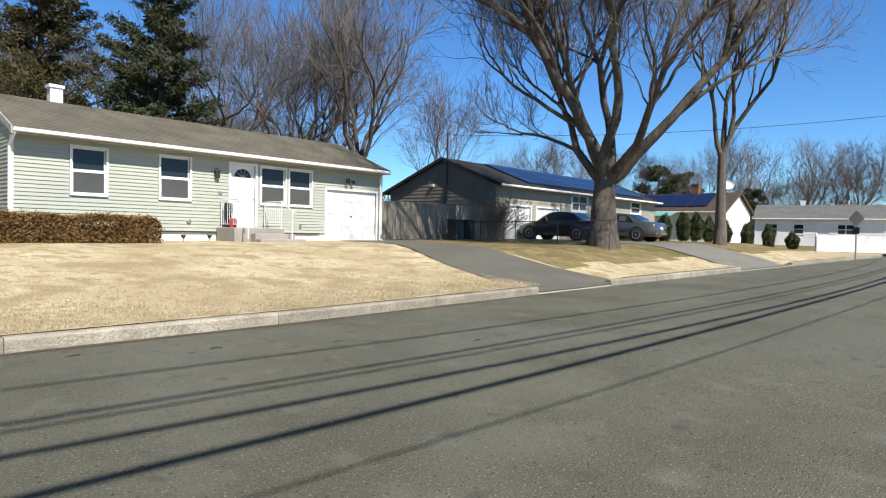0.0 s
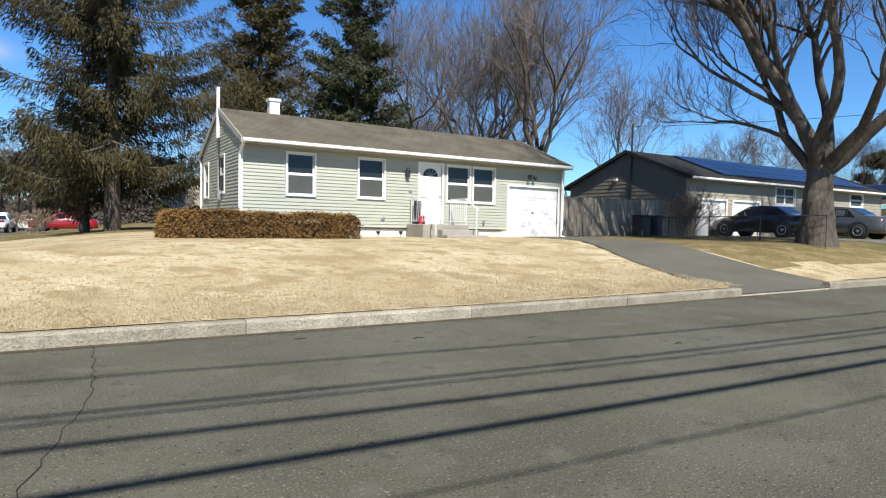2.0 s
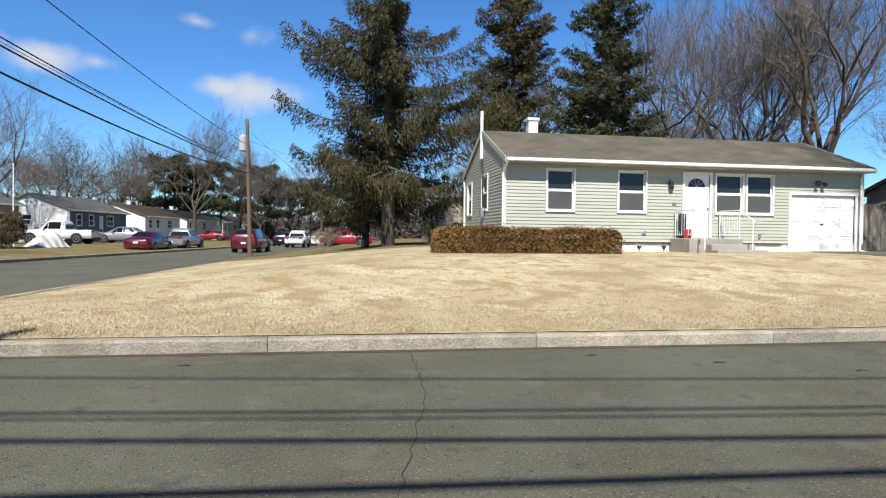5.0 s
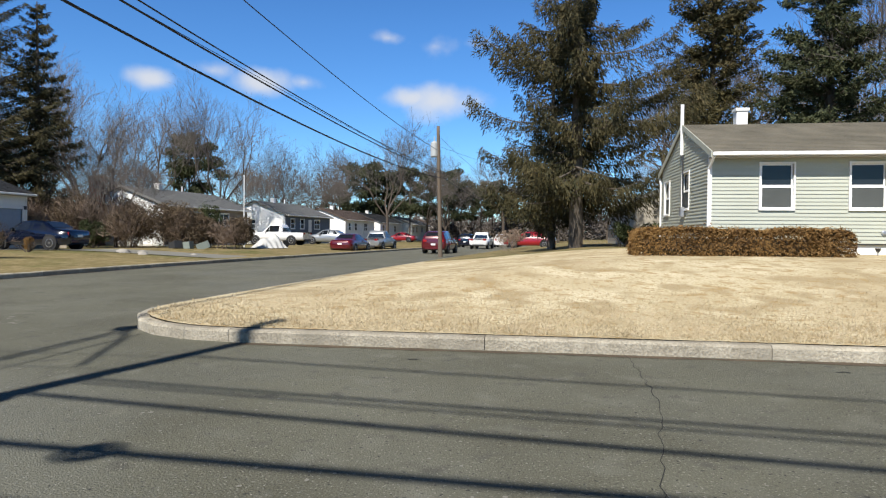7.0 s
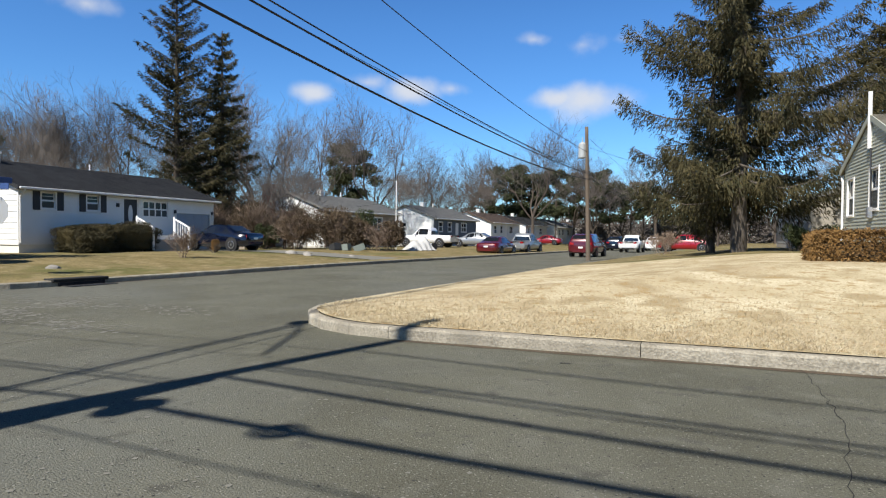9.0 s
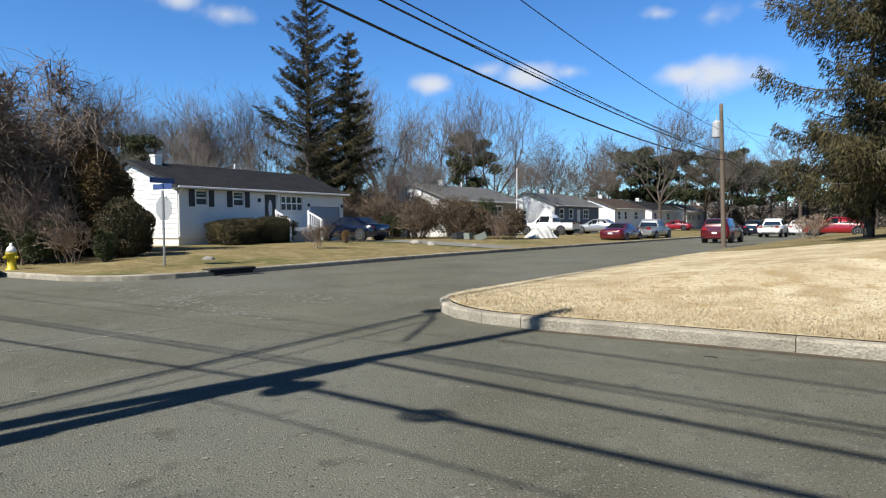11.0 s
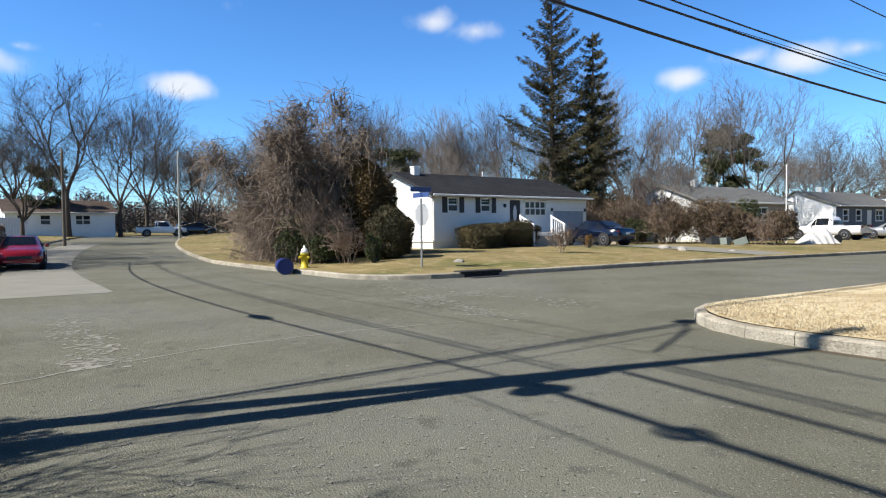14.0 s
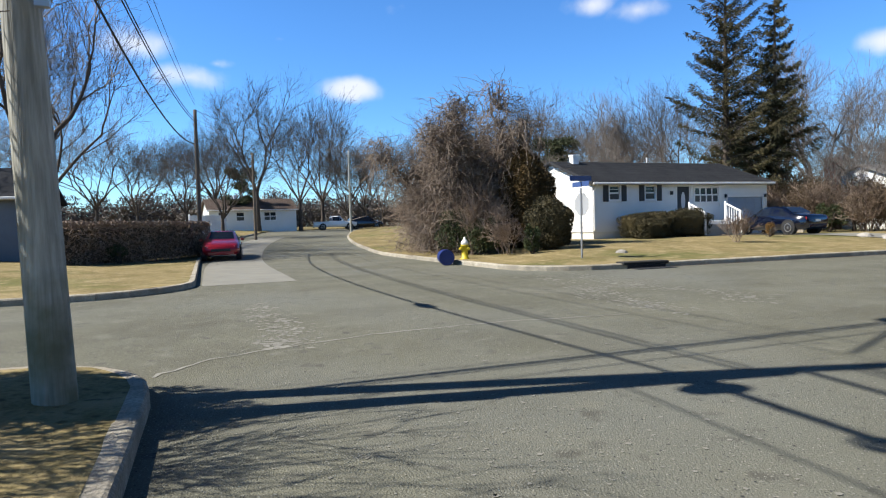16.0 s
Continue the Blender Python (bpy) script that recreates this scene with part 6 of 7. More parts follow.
board_fence("weathered grey board fence with tree shadows between the houses", (16.2, 19.7), (24.5, 18.75), 1.65)
board_fence("white vinyl picket fence by the road", (46.5, 9.3), (49.5, 4.6), 1.1, material="pvc", width=0.1, name="picket_fence")
board_fence("white vinyl privacy fence beside the white house", (-60.0, -1.2), (-64.0, 2.0), 1.9, material="pvc", width=0.3, name="vinyl_fence")
board_fence("weathered board fence beside the navy car", (-31.5, 31.6), (-27.2, 32.6), 1.5)
cf = thing("chain_link_fence", "low rusty chain-link fence beside the maple", "fence", (19.5, 10.1, ground_z(19.5, 10.1)), 70)
for k in range(5):
    part("post", tubes([((k * 2.9, 0, -0.2), (k * 2.9, 0, 1.05), 0.025)], 8), "iron", cf)
part("top_rail", tubes([((0, 0, 1.0), (11.6, 0, 1.0), 0.018)], 6), "iron", cf)
mesh = []
for k in range(-8, 90):
    x = k * 0.13
    for s in (1, -1):
        a, b = (x, 0.05), (x + 0.95, 1.0)
        if s < 0:
            a, b = (x, 1.0), (x + 0.95, 0.05)
        if a[0] >= 0 and b[0] <= 11.6:
            mesh.append((Vector((a[0], 0, a[1])), Vector((b[0], 0, b[1])), 0.003, 0.003, 0))
shared("wire_mesh", limb_mesh("wire_mesh", mesh, "iron", 3), cf)

# ---- cars ----
CAR = {
    # x from the rear: (x, sill z, belt z, top z, half width at the belt, half width at the top)
    "sedan": [(-2.3, 0.42, 0.80, 0.86, 0.66, 0.60), (-2.2, 0.26, 0.86, 0.95, 0.82, 0.72), (-1.75, 0.22, 0.90, 1.0, 0.89, 0.76), (-1.45, 0.22, 0.91, 1.04, 0.90, 0.74), (-0.85, 0.2, 0.91, 1.38, 0.91, 0.60),
              (-0.2, 0.2, 0.90, 1.44, 0.91, 0.60), (0.35, 0.2, 0.89, 1.40, 0.91, 0.60), (1.1, 0.2, 0.88, 0.98, 0.90, 0.72), (1.6, 0.22, 0.82, 0.88, 0.88, 0.74), (2.05, 0.24, 0.70, 0.76, 0.82, 0.70), (2.28, 0.34, 0.58, 0.62, 0.68, 0.58)],
    "suv": [(-2.25, 0.42, 0.95, 1.0, 0.74, 0.66), (-2.2, 0.3, 1.02, 1.25, 0.86, 0.70), (-1.9, 0.26, 1.04, 1.55, 0.90, 0.64), (-1.3, 0.24, 1.04, 1.64, 0.92, 0.64), (-0.2, 0.24, 1.02, 1.66, 0.92, 0.64),
            (0.4, 0.24, 1.0, 1.60, 0.92, 0.64), (1.15, 0.26, 0.99, 1.08, 0.91, 0.76), (1.7, 0.28, 0.95, 1.0, 0.90, 0.78), (2.1, 0.3, 0.82, 0.86, 0.84, 0.74), (2.28, 0.4, 0.66, 0.7, 0.7, 0.62)],
    "pickup": [(-2.75, 0.5, 1.0, 1.02, 0.88, 0.86), (-2.7, 0.4, 1.06, 1.08, 0.92, 0.88), (-0.75, 0.36, 1.06, 1.08, 0.92, 0.88), (-0.7, 0.36, 1.06, 1.5, 0.93, 0.70), (-0.5, 0.36, 1.06, 1.76, 0.93, 0.66),
               (0.5, 0.36, 1.05, 1.76, 0.93, 0.66), (1.15, 0.36, 1.04, 1.12, 0.93, 0.80), (2.0, 0.38, 1.0, 1.05, 0.92, 0.80), (2.55, 0.42, 0.92, 0.96, 0.86, 0.76), (2.65, 0.5, 0.7, 0.74, 0.8, 0.7)],
}


def car(kind, paint, label, at, turn, group="", name=None):
    """x is the car's forward axis."""
    st = CAR[kind]
    t = thing(name or {"sedan": "sedan_car", "suv": "hatchback_car", "pickup": "pickup_truck"}[kind], label, "car" if kind != "pickup" else "truck", at, turn, group)
    bm = bmesh.new()
    rows = []
    for x, zs, zb, zt, wb, wt in st:
        zm = zs + (zb - zs) * 0.55
        half = [(wb * 0.86, zs), (wb, zs + 0.1), (wb * 1.02, zm), (wb * 0.97, zb), (wt, zt - 0.03), (wt * 0.8, zt)]
        rows.append([bm.verts.new((x, y, z)) for y, z in half] + [bm.verts.new((x, -y, z)) for y, z in reversed(half)])
    for a, b in zip(rows, rows[1:]):
        for k in range(12):
            j = (k + 1) % 12
            bm.faces.new((a[k], b[k], b[j], a[j]))
    bm.faces.new(rows[0])
    bm.faces.new(rows[-1][::-1])
    bmesh.ops.recalc_face_normals(bm, faces=bm.faces)
    crease = [e for e in bm.edges if e.calc_face_angle(0) > 0.5]
    bmesh.ops.bevel(bm, geom=crease, offset=0.025, segments=2, affect="EDGES")
    body = part("body", bm, paint, t, smooth=True)
    cabin = [i for i, s in enumerate(st) if s[3] - s[2] > 0.3]
    i0, i1 = cabin[0], cabin[-1]
    up = lambda s, f: ((s[4] * 0.97) * (1 - f) + s[5] * f + 0.006, s[2] * (1 - f) + (s[3] - 0.03) * f)
    for side in (1, -1):
        for k in range(i0, i1):
            a, b = st[k], st[k + 1]
            g = 0.05 if k > i0 else 0.02
            (ya, za), (yb, zb) = up(a, 0.1), up(b, 0.1)
            (yc, zc), (yd, zd) = up(b, 0.88), up(a, 0.88)
            bm = bmesh.new()
            vs = [bm.verts.new(p) for p in ((a[0] + g, side * ya, za), (b[0] - 0.03, side * yb, zb), (b[0] - 0.03, side * yc, zc), (a[0] + g, side * yd, zd))]
            bm.faces.new(vs if side < 0 else vs[::-1])
            part("side_window", bm, "carglass", t)
        for q, k, g in (("rear_quarter_window", i0, -1), ("front_quarter_window", i1, 1)):
            a, b = st[k], st[k + g]
            (ya, za), (yd, zd) = up(a, 0.1), up(a, 0.85)
            f = 0.6
            xb = a[0] + (b[0] - a[0]) * f
            yb, zb = up(b, 0.1)
            yb, zb = ya + (yb - ya) * f, za + (zb - za) * f
            bm = bmesh.new()
            bm.faces.new([bm.verts.new(p) for p in ((a[0], side * (ya + 0.004), za), (xb, side * (yb + 0.006), zb), (a[0], side * (yd + 0.004), zd))])
            part(q, bm, "carglass", t)
    for nm, k, g in (("windscreen", i1, 1), ("rear_window", i0, -1)):
        a, b = st[k], st[k + g]
        bm = bmesh.new()
        pa, pb = 0.06, 0.9
        lerp = lambda f: (a[0] + (b[0] - a[0]) * f + 0.012 * g, (a[5] + (b[5] - a[5]) * f) * 0.86, a[3] + (b[3] - a[3]) * f + 0.012)
        x0, y0, z0 = lerp(pa)
        x1, y1, z1 = lerp(pb)
        bm.faces.new([bm.verts.new(p) for p in ((x0, y0, z0), (x0, -y0, z0), (x1, -y1, z1), (x1, y1, z1))])
        part(nm, bm, "carglass", t)
    wr = 0.33 if kind != "pickup" else 0.38
    xs = (st[-1][0] - 0.88, st[0][0] + 0.92) if kind != "pickup" else (1.75, -1.65)
    for x in xs:
        for side in (1, -1):
            yo = side * (st[3][4] - 0.1)
            part("wheel_arch", lathe(bmesh.new(), [(wr + 0.07, -0.11), (wr + 0.07, 0.128)], 18, pose(x, yo, wr + 0.02, 90 * -side, 0, 0)), "trimblack", t)
            w = part("wheel", lathe(bmesh.new(), [(wr * 0.62, -0.1), (wr * 0.94, -0.1), (wr, -0.06), (wr, 0.09), (wr * 0.94, 0.135), (wr * 0.66, 0.14)], 20, pose(x, yo, wr, 90 * -side, 0, 0)), "rubber", t, smooth=True)
            bm = bmesh.new()
            lathe(bm, [(wr * 0.64, 0.1), (wr * 0.64, 0.142), (wr * 0.56, 0.147), (wr * 0.5, 0.125), (wr * 0.2, 0.13), (wr * 0.16, 0.15)], 20, pose(x, yo, wr, 90 * -side, 0, 0))
            part("rim", bm, "rim", w)
    f, r = st[-2], st[1]
    for side in (1, -1):
        part("headlight", boxes(((f[0] - 0.02, side * f[4] * 0.62 - 0.16, f[2] - 0.16), (f[0] + 0.13, side * f[4] * 0.62 + 0.16, f[2] - 0.02)), bevel=0.03), "headlight", t)
        part("tail_light", boxes(((r[0] - 0.07, side * r[4] * 0.72 - 0.15, r[2] - 0.17), (r[0] + 0.12, side * r[4] * 0.72 + 0.15, r[2] - 0.0)), bevel=0.03), "taillight", t)
        m = part("mirror", boxes(((st[i1][0] + 0.2, side * 1.0 - 0.09, st[i1][2] + 0.02), (st[i1][0] + 0.32, side * 1.0 + 0.09, st[i1][2] + 0.16)), bevel=0.03), paint, t)
        part("door_handle", boxes(((-0.5, side * (st[4][4] + 0.012) - 0.015, st[4][2] - 0.14), (-0.32, side * (st[4][4] + 0.012) + 0.015, st[4][2] - 0.11))), paint, t)
    part("grille", boxes(((st[-1][0] - 0.06, -0.45, 0.42), (st[-1][0] + 0.012, 0.45, 0.56)), bevel=0.01), "trimblack", t)
    part("number_plate", boxes(((st[0][0] - 0.02, -0.16, 0.62), (st[0][0] - 0.002, 0.16, 0.74))), "paint", t)
    part("front_bumper", boxes(((st[-1][0] - 0.1, -0.6, 0.26), (st[-1][0] + 0.02, 0.6, 0.4)), bevel=0.03), "trimblack" if kind == "pickup" else paint, t)
    part("rear_bumper", boxes(((st[0][0] - 0.03, -0.6, 0.32), (st[0][0] + 0.1, 0.6, 0.5)), bevel=0.03), "trimblack" if kind == "pickup" else paint, t)
    if kind == "pickup":
        part("cargo_bed", boxes(((-2.62, -0.78, 1.085), (-0.82, 0.78, 1.09))), "trimblack", t, "dark open cargo bed")
    return t


def on_ground(x, y, lift=0.03):
    return x, y, ground_z(x, y) + lift


def on_road(x, y):
    return x, y, road_z(x, y) + 0.005


car("sedan", "carblack", "black sedan parked before the taupe garage", on_ground(27.4, 16.9, 0.03), 90)
car("sedan", "cargrey", "grey coupe parked on the drive behind the maple", on_ground(30.3, 15.2, 0.03), 90)
car("sedan", "carblue", "navy blue sedan in the white house's driveway", on_ground(-25.3, 28.3, 0.04), 178)
car("sedan", "carbrightred", "bright red hatchback parked facing the corner", on_road(-35.4, 0.78), -4)
car("suv", "carred", "dark red SUV parked along the side street", on_road(-7.35, 46.0), 84.5)
car("sedan", "carred", "burgundy sedan parked along the side street", on_road(-14.4, 46.5), 85)
car("pickup", "carsilver", "silver pickup parked behind the burgundy sedan", on_road(-13.8, 53.2), 85)
car("pickup", "carwhite", "white pickup driving lane side far down the street", on_road(-5.6, 66.5), 85)
car("suv", "carwhite", "white car parked far down the street", on_road(-3.8, 79), 85)
car("suv", "carblue", "blue car far down the street", on_road(-8.0, 76), 85)
car("sedan", "carwhite", "white car far down the street", on_road(-9.5, 92), 85)
car("sedan", "cargrey", "grey car far down the street", on_road(-2.5, 88), 85)
car("pickup", "carwhite", "white pickup in the grey house's driveway", on_ground(-22.6, 52.2, 0.03), 175)
car("sedan", "carsilver", "pale sedan parked in a driveway", on_ground(-20.4, 59.5, 0.03), 178)
car("sedan", "carbrightred", "bright red car in a far driveway", on_ground(-19.6, 92.0, 0.03), 175)
car("sedan", "carbrightred", "red car parked behind the spruce", on_ground(-0.6, 56.0, 0.03), 172)
car("pickup", "carwhite", "white pickup parked across the bend", (-79.5, 15.5, ground_z(-79.5, 15.5) + 0.03), 85)
car("suv", "carblack", "black car parked at the bend", (-81, 19.8, ground_z(-81, 19.8) + 0.03), 85)

# ---- poles, wires and street things ----
def sag(p, q, drop, r, parent_name="utility_wire", label="black overhead utility cable", n=22, material="cable", group="overhead wires"):
    p, q = Vector(p), Vector(q)
    pts = [p.lerp(q, i / n) - Vector((0, 0, 4 * drop * (i / n) * (1 - i / n))) for i in range(n + 1)]
    side = (q - p).cross(Vector((0, 0, 1))).normalized()
    ups = Vector((0, 0, 1))
    verts = [tuple(c + side * (r * math.cos(k * math.pi / 3)) + ups * (r * math.sin(k * math.pi / 3))) for c in pts for k in range(6)]
    faces = [(i * 6 + k, i * 6 + (k + 1) % 6, (i + 1) * 6 + (k + 1) % 6, (i + 1) * 6 + k) for i in range(n) for k in range(6)]
    me = data_mesh("wire", verts, faces, material, True)
    return tagged(new(parent_name, me), label, "wire", group)


def wood_pole(label, at, h, r, material, lean=(0, 0)):
    p = thing("utility_pole", label, "pole", at, group="utility poles")
    bm = bmesh.new()
    n = 14
    rings = []
    for k in range(15):
        f = k / 14
        rr = r * (1 - 0.3 * f)
        rings.append([bm.verts.new((lean[0] * f + rr * (1 + 0.025 * noise.noise((math.cos(6.283 * i / n) * 2, math.sin(6.283 * i / n) * 2, f * 3))) * math.cos(6.283 * i / n), lean[1] * f + rr * math.sin(6.283 * i / n), -0.3 + (h + 0.3) * f)) for i in range(n)])
    for a, b in zip(rings, rings[1:]):
        for i in range(n):
            bm.faces.new((a[i], a[(i + 1) % n], b[(i + 1) % n], b[i]))
    bm.faces.new(rings[-1])
    part("shaft", bm, material, p, smooth=True)
    return p


SX, SY = -6.33, -1.1
stub = wood_pole("weathered grey utility pole stub with mossy base at the kerb", (SX, SY, ground_z(SX, SY)), 6.3, 0.145, "pole", (-0.26, -0.24))
part("tag_plate", boxes(((-0.01, 0.0, 2.75), (0.05, 0.09, 3.2))), "metal", stub, "grey metal riser box")
TX, TY = -7.3, -2.2
tall = wood_pole("tall utility pole with transformer and crossarm behind the stub", (TX, TY, ground_z(TX, TY)), 11.0, 0.14, "polebrown", (0.62, 0))
part("transformer", lathe(bmesh.new(), [(0.1, 0), (0.14, 0.05), (0.14, 0.38), (0.1, 0.43), (0.05, 0.46)], 14, pose(0.86, 0.05, 5.95)), "porcelain", tall, "grey cylindrical transformer")
part("bracket", boxes(((0.3, 0.02, 6.1), (0.72, 0.08, 6.18)), ((0.3, 0.02, 6.3), (0.72, 0.08, 6.36))), "metal", tall)
part("lamp_arm", tubes([((0, 0.1, 8.4), (-0.7, 1.0, 9.0), 0.035), ((-0.7, 1.0, 9.0), (-1.1, 1.6, 9.05), 0.035)], 6), "metal", tall)
part("lamp_head", lathe(bmesh.new(), [(0.06, -0.25), (0.15, -0.1), (0.15, 0.15), (0.06, 0.3)], 10, pose(-1.2, 1.75, 9.05, 60, 0, 0)), "porcelain", tall)
npole = wood_pole("brown utility pole with a transformer by the side street", (-6.0, 36.2, road_z(-6, 36.2) + 0.1), 7.6, 0.135, "polebrown", (-0.2, 0))
part("transformer", lathe(bmesh.new(), [(0.16, 0), (0.22, 0.04), (0.22, 0.8), (0.16, 0.88), (0.06, 0.94)], 14, pose(-0.42, 0, 5.8)), "porcelain", npole, "pale grey cylindrical transformer")
part("bushing", tubes([((-0.42, 0, 6.7), (-0.42, 0, 7.0), 0.03)], 6), "porcelain", npole)
wpole1 = wood_pole("grey utility pole by the bend", (-37.3, -0.3, ground_z(-37.3, -0.3) - 0.1), 7.9, 0.13, "polebrown")
wpole2 = wood_pole("utility pole farther along the bend", (-56.3, 4.0, ground_z(-56.3, 4.0)), 7.4, 0.13, "polebrown")
wpole3 = wood_pole("pale utility pole at the bend", (-64.7, 14.2, ground_z(-64.7, 14.2)), 8.4, 0.13, "pole")
epole = wood_pole("utility pole along the street", (38.0, -3.2, road_z(38, -3) + 0.1), 10.5, 0.17, "polebrown")
# to the east over the street: their shadows lie along the road
for z, y, dz, r in ((9.4, 0.0, 1.4, 0.021), (8.2, 0.0, 1.1, 0.024), (8.03, 0.03, 1.2, 0.018), (7.62, 0.0, 1.38, 0.036), (6.51, 0.0, 0.54, 0.042), (5.7, 0.1, 0.6, 0.011)):
    sag((TX + 0.056 * z, TY + y, z), (38.0, -3.2, z + 0.1), dz, r)
# north across the corner
spole = wood_pole("brown utility pole beside the south leg", (-8.2, -20.0, ground_z(-8.2, -20.0)), 10.0, 0.16, "polebrown")
for z0, z1, dz, r, x in ((7.1, 4.6, 1.5, 0.022, -0.2), (6.7, 4.9, 1.0, 0.018, -0.2), (6.9, 5.0, 1.0, 0.014, -0.15), (9.3, 6.1, 1.3, 0.012, -0.2), (5.7, 4.8, 0.4, 0.006, -0.4)):
    sag((-8.2 + x, -20.0, z0), (-6.0, 36.2, z1), dz, r)
for z, dz, r in ((4.7, 0.5, 0.02), (4.9, 0.5, 0.015), (6.9, 0.5, 0.01)):
    sag((-6.0, 36.2, z), (-2.6, 76.0, z - 0.4), dz, r)
sag((-6.0, 36.2, 6.4), (6.0, 45.0, 4.2), 0.4, 0.008, label="thin service drop to a house")
sag((-6.0, 36.2, 6.2), (-26.0, 45.0, 3.6), 0.4, 0.008, label="thin service drop to a house")
# west along the street
for z0, z1, dz, r in ((6.5, 5.5, 1.15, 0.026), (7.15, 6.65, 0.75, 0.018), (7.3, 6.8, 0.75, 0.016), (8.6, 7.6, 0.5, 0.009), (9.3, 7.8, 0.4, 0.009)):
    sag((TX + 0.056 * z0, TY, z0), (-37.3, -0.3, z1 + 0.6), dz, r)
for z in (7.9, 7.4, 6.6):
    sag((-37.3, -0.3, z), (-64.7, 14.2, z + 1.2), 0.6, 0.012)
sag((24.75, 22.55, 6.55), (38.0, -3.2, 8.0), 0.7, 0.012, label="service drop to the taupe house")
sag((38.0, -3.2, 8.3), (70.0, 14.0, 6.4), 0.6, 0.012)
SPX, SPY, SPZ = -12.4, -1.84, 5.72
tagged(new("cable_splice", limb_mesh("cable_splice", [(Vector((SPX + x0, SPY - 0.062 * x0, SPZ + 0.11 * x0)), Vector((SPX + x1, SPY - 0.062 * x1, SPZ + 0.11 * x1)), r0, r1, 0) for x0, x1, r0, r1 in ((0.38, 0.22, 0.03, 0.1), (0.22, -0.22, 0.1, 0.1), (-0.22, -0.38, 0.1, 0.03))], "cable", 10)), "black splice case hanging on a cable", "splice case")
loops = [Vector((-5.1 + 0.15 * math.cos(a) + 0.008 * a, -2.15 + 0.01 * a, 6.24 + 0.15 * math.sin(a))) for a in np.linspace(0, 4 * math.pi, 41)]
tagged(new("cable_coil", limb_mesh("cable_coil", [(p, q, 0.022, 0.022, 0) for p, q in zip(loops, loops[1:])], "cable", 6)), "coil of spare black cable hanging under the wires", "cable coil")

stop = thing("stop_sign", "octagonal traffic sign seen from behind on a leaning post", "sign", (-18.0, 11.12, ground_z(-18.0, 11.12)), 4)
part("post", boxes(((-0.03, -0.02, -0.3), (0.03, 0.02, 2.25))), "metal", stop, "galvanised steel post")
bm = bmesh.new()
oct_pts = [(0.38 * math.cos(math.pi / 8 + k * math.pi / 4), 0.38 * math.sin(math.pi / 8 + k * math.pi / 4)) for k in range(8)]
prism(bm, [(y, z + 1.72) for y, z in oct_pts], 0, 0.006)
bmesh.ops.rotate(bm, verts=bm.verts, matrix=Matrix.Rotation(radians(-90), 3, "Z"))
bmesh.ops.translate(bm, verts=bm.verts, vec=(0, 0.03, 0))
part("sign_plate", bm, "signback", stop, "pale grey back of the sign plate")
part("street_name_blade", boxes(((-0.42, -0.01, 2.28), (0.42, 0.01, 2.44)), bevel=0.004), "signblue", stop, "blue street name blade")
part("street_name_blade", boxes(((-0.01, -0.42, 2.46), (0.01, 0.42, 2.62)), bevel=0.004), "signblue", stop, "blue street name blade")
esign = thing("road_sign", "diamond road sign seen from behind near the far corner", "sign", (37.5, 5.75, road_z(37.5, 5.75) + 0.15), 60)
part("post", boxes(((-0.03, -0.02, -0.3), (0.03, 0.02, 2.4))), "metal", esign)
part("sign_plate", boxes_m(pose(0, 0.03, 2.05, 0, 45, 0), ((-0.32, 0, -0.32), (0.32, 0.006, 0.32))), "signback", esign)
part("number_board", boxes(((-0.2, 0.03, 1.25), (0.2, 0.036, 1.6))), "darkmetal", esign)

hy = thing("fire_hydrant", "yellow fire hydrant with a white bonnet on the verge", "hydrant", (-21.95, 8.75, ground_z(-21.95, 8.75)))
part("barrel", lathe(bmesh.new(), [(0.17, -0.1), (0.17, 0.03), (0.12, 0.05), (0.11, 0.45), (0.15, 0.46), (0.15, 0.52), (0.12, 0.53)], 16), "yellow", hy, smooth=True)
part("bonnet", lathe(bmesh.new(), [(0.14, 0.53), (0.13, 0.6), (0.09, 0.69), (0.035, 0.72), (0.035, 0.8)], 16), "paint", hy, "white domed bonnet", smooth=True)
for a in (0, 120, 240):
    part("outlet_cap", lathe(bmesh.new(), [(0.06, 0.08), (0.06, 0.18), (0.035, 0.19), (0.035, 0.22)], 10, pose(0, 0, 0.38, 90, 0, a)), "yellow", hy)
drum = thing("plastic_drum", "blue plastic drum lying on its side against the kerb", "drum", (-21.6, 7.85, road_z(-21, 8) + 0.27), 35)
part("shell", lathe(bmesh.new(), [(0.25, -0.42), (0.265, -0.4), (0.265, -0.15), (0.275, -0.13), (0.265, -0.11), (0.265, 0.13), (0.275, 0.15), (0.265, 0.17), (0.265, 0.4), (0.25, 0.42)], 20, pose(0, 0, 0, 90, 0, 40)), "bluedrum", drum, smooth=True)
part("rim_band", lathe(bmesh.new(), [(0.27, 0.37), (0.28, 0.39), (0.27, 0.43)], 20, pose(0, 0, 0, 90, 0, 40)), "bluedrum", drum)
fp = thing("flagpole", "slim white flagpole before the bare shrubs", "flagpole", (-20.4, 40.8, ground_z(-20.4, 40.8)))
part("shaft", tubes([((0, 0, -0.1), (0, 0, 4.9), 0.045, 0.03)], 8), "paint", fp)
part("finial", lathe(bmesh.new(), [(0.02, 4.88), (0.06, 4.94), (0.02, 5.0)], 8), "paint", fp)
tp = thing("covered_motorcycle", "vehicle under a crumpled grey tarpaulin by the kerb", "covered vehicle", (-18.9, 41.6, ground_z(-18.9, 41.6)), 60)
bm = bmesh.new()
bmesh.ops.create_grid(bm, x_segments=28, y_segments=16, size=1)
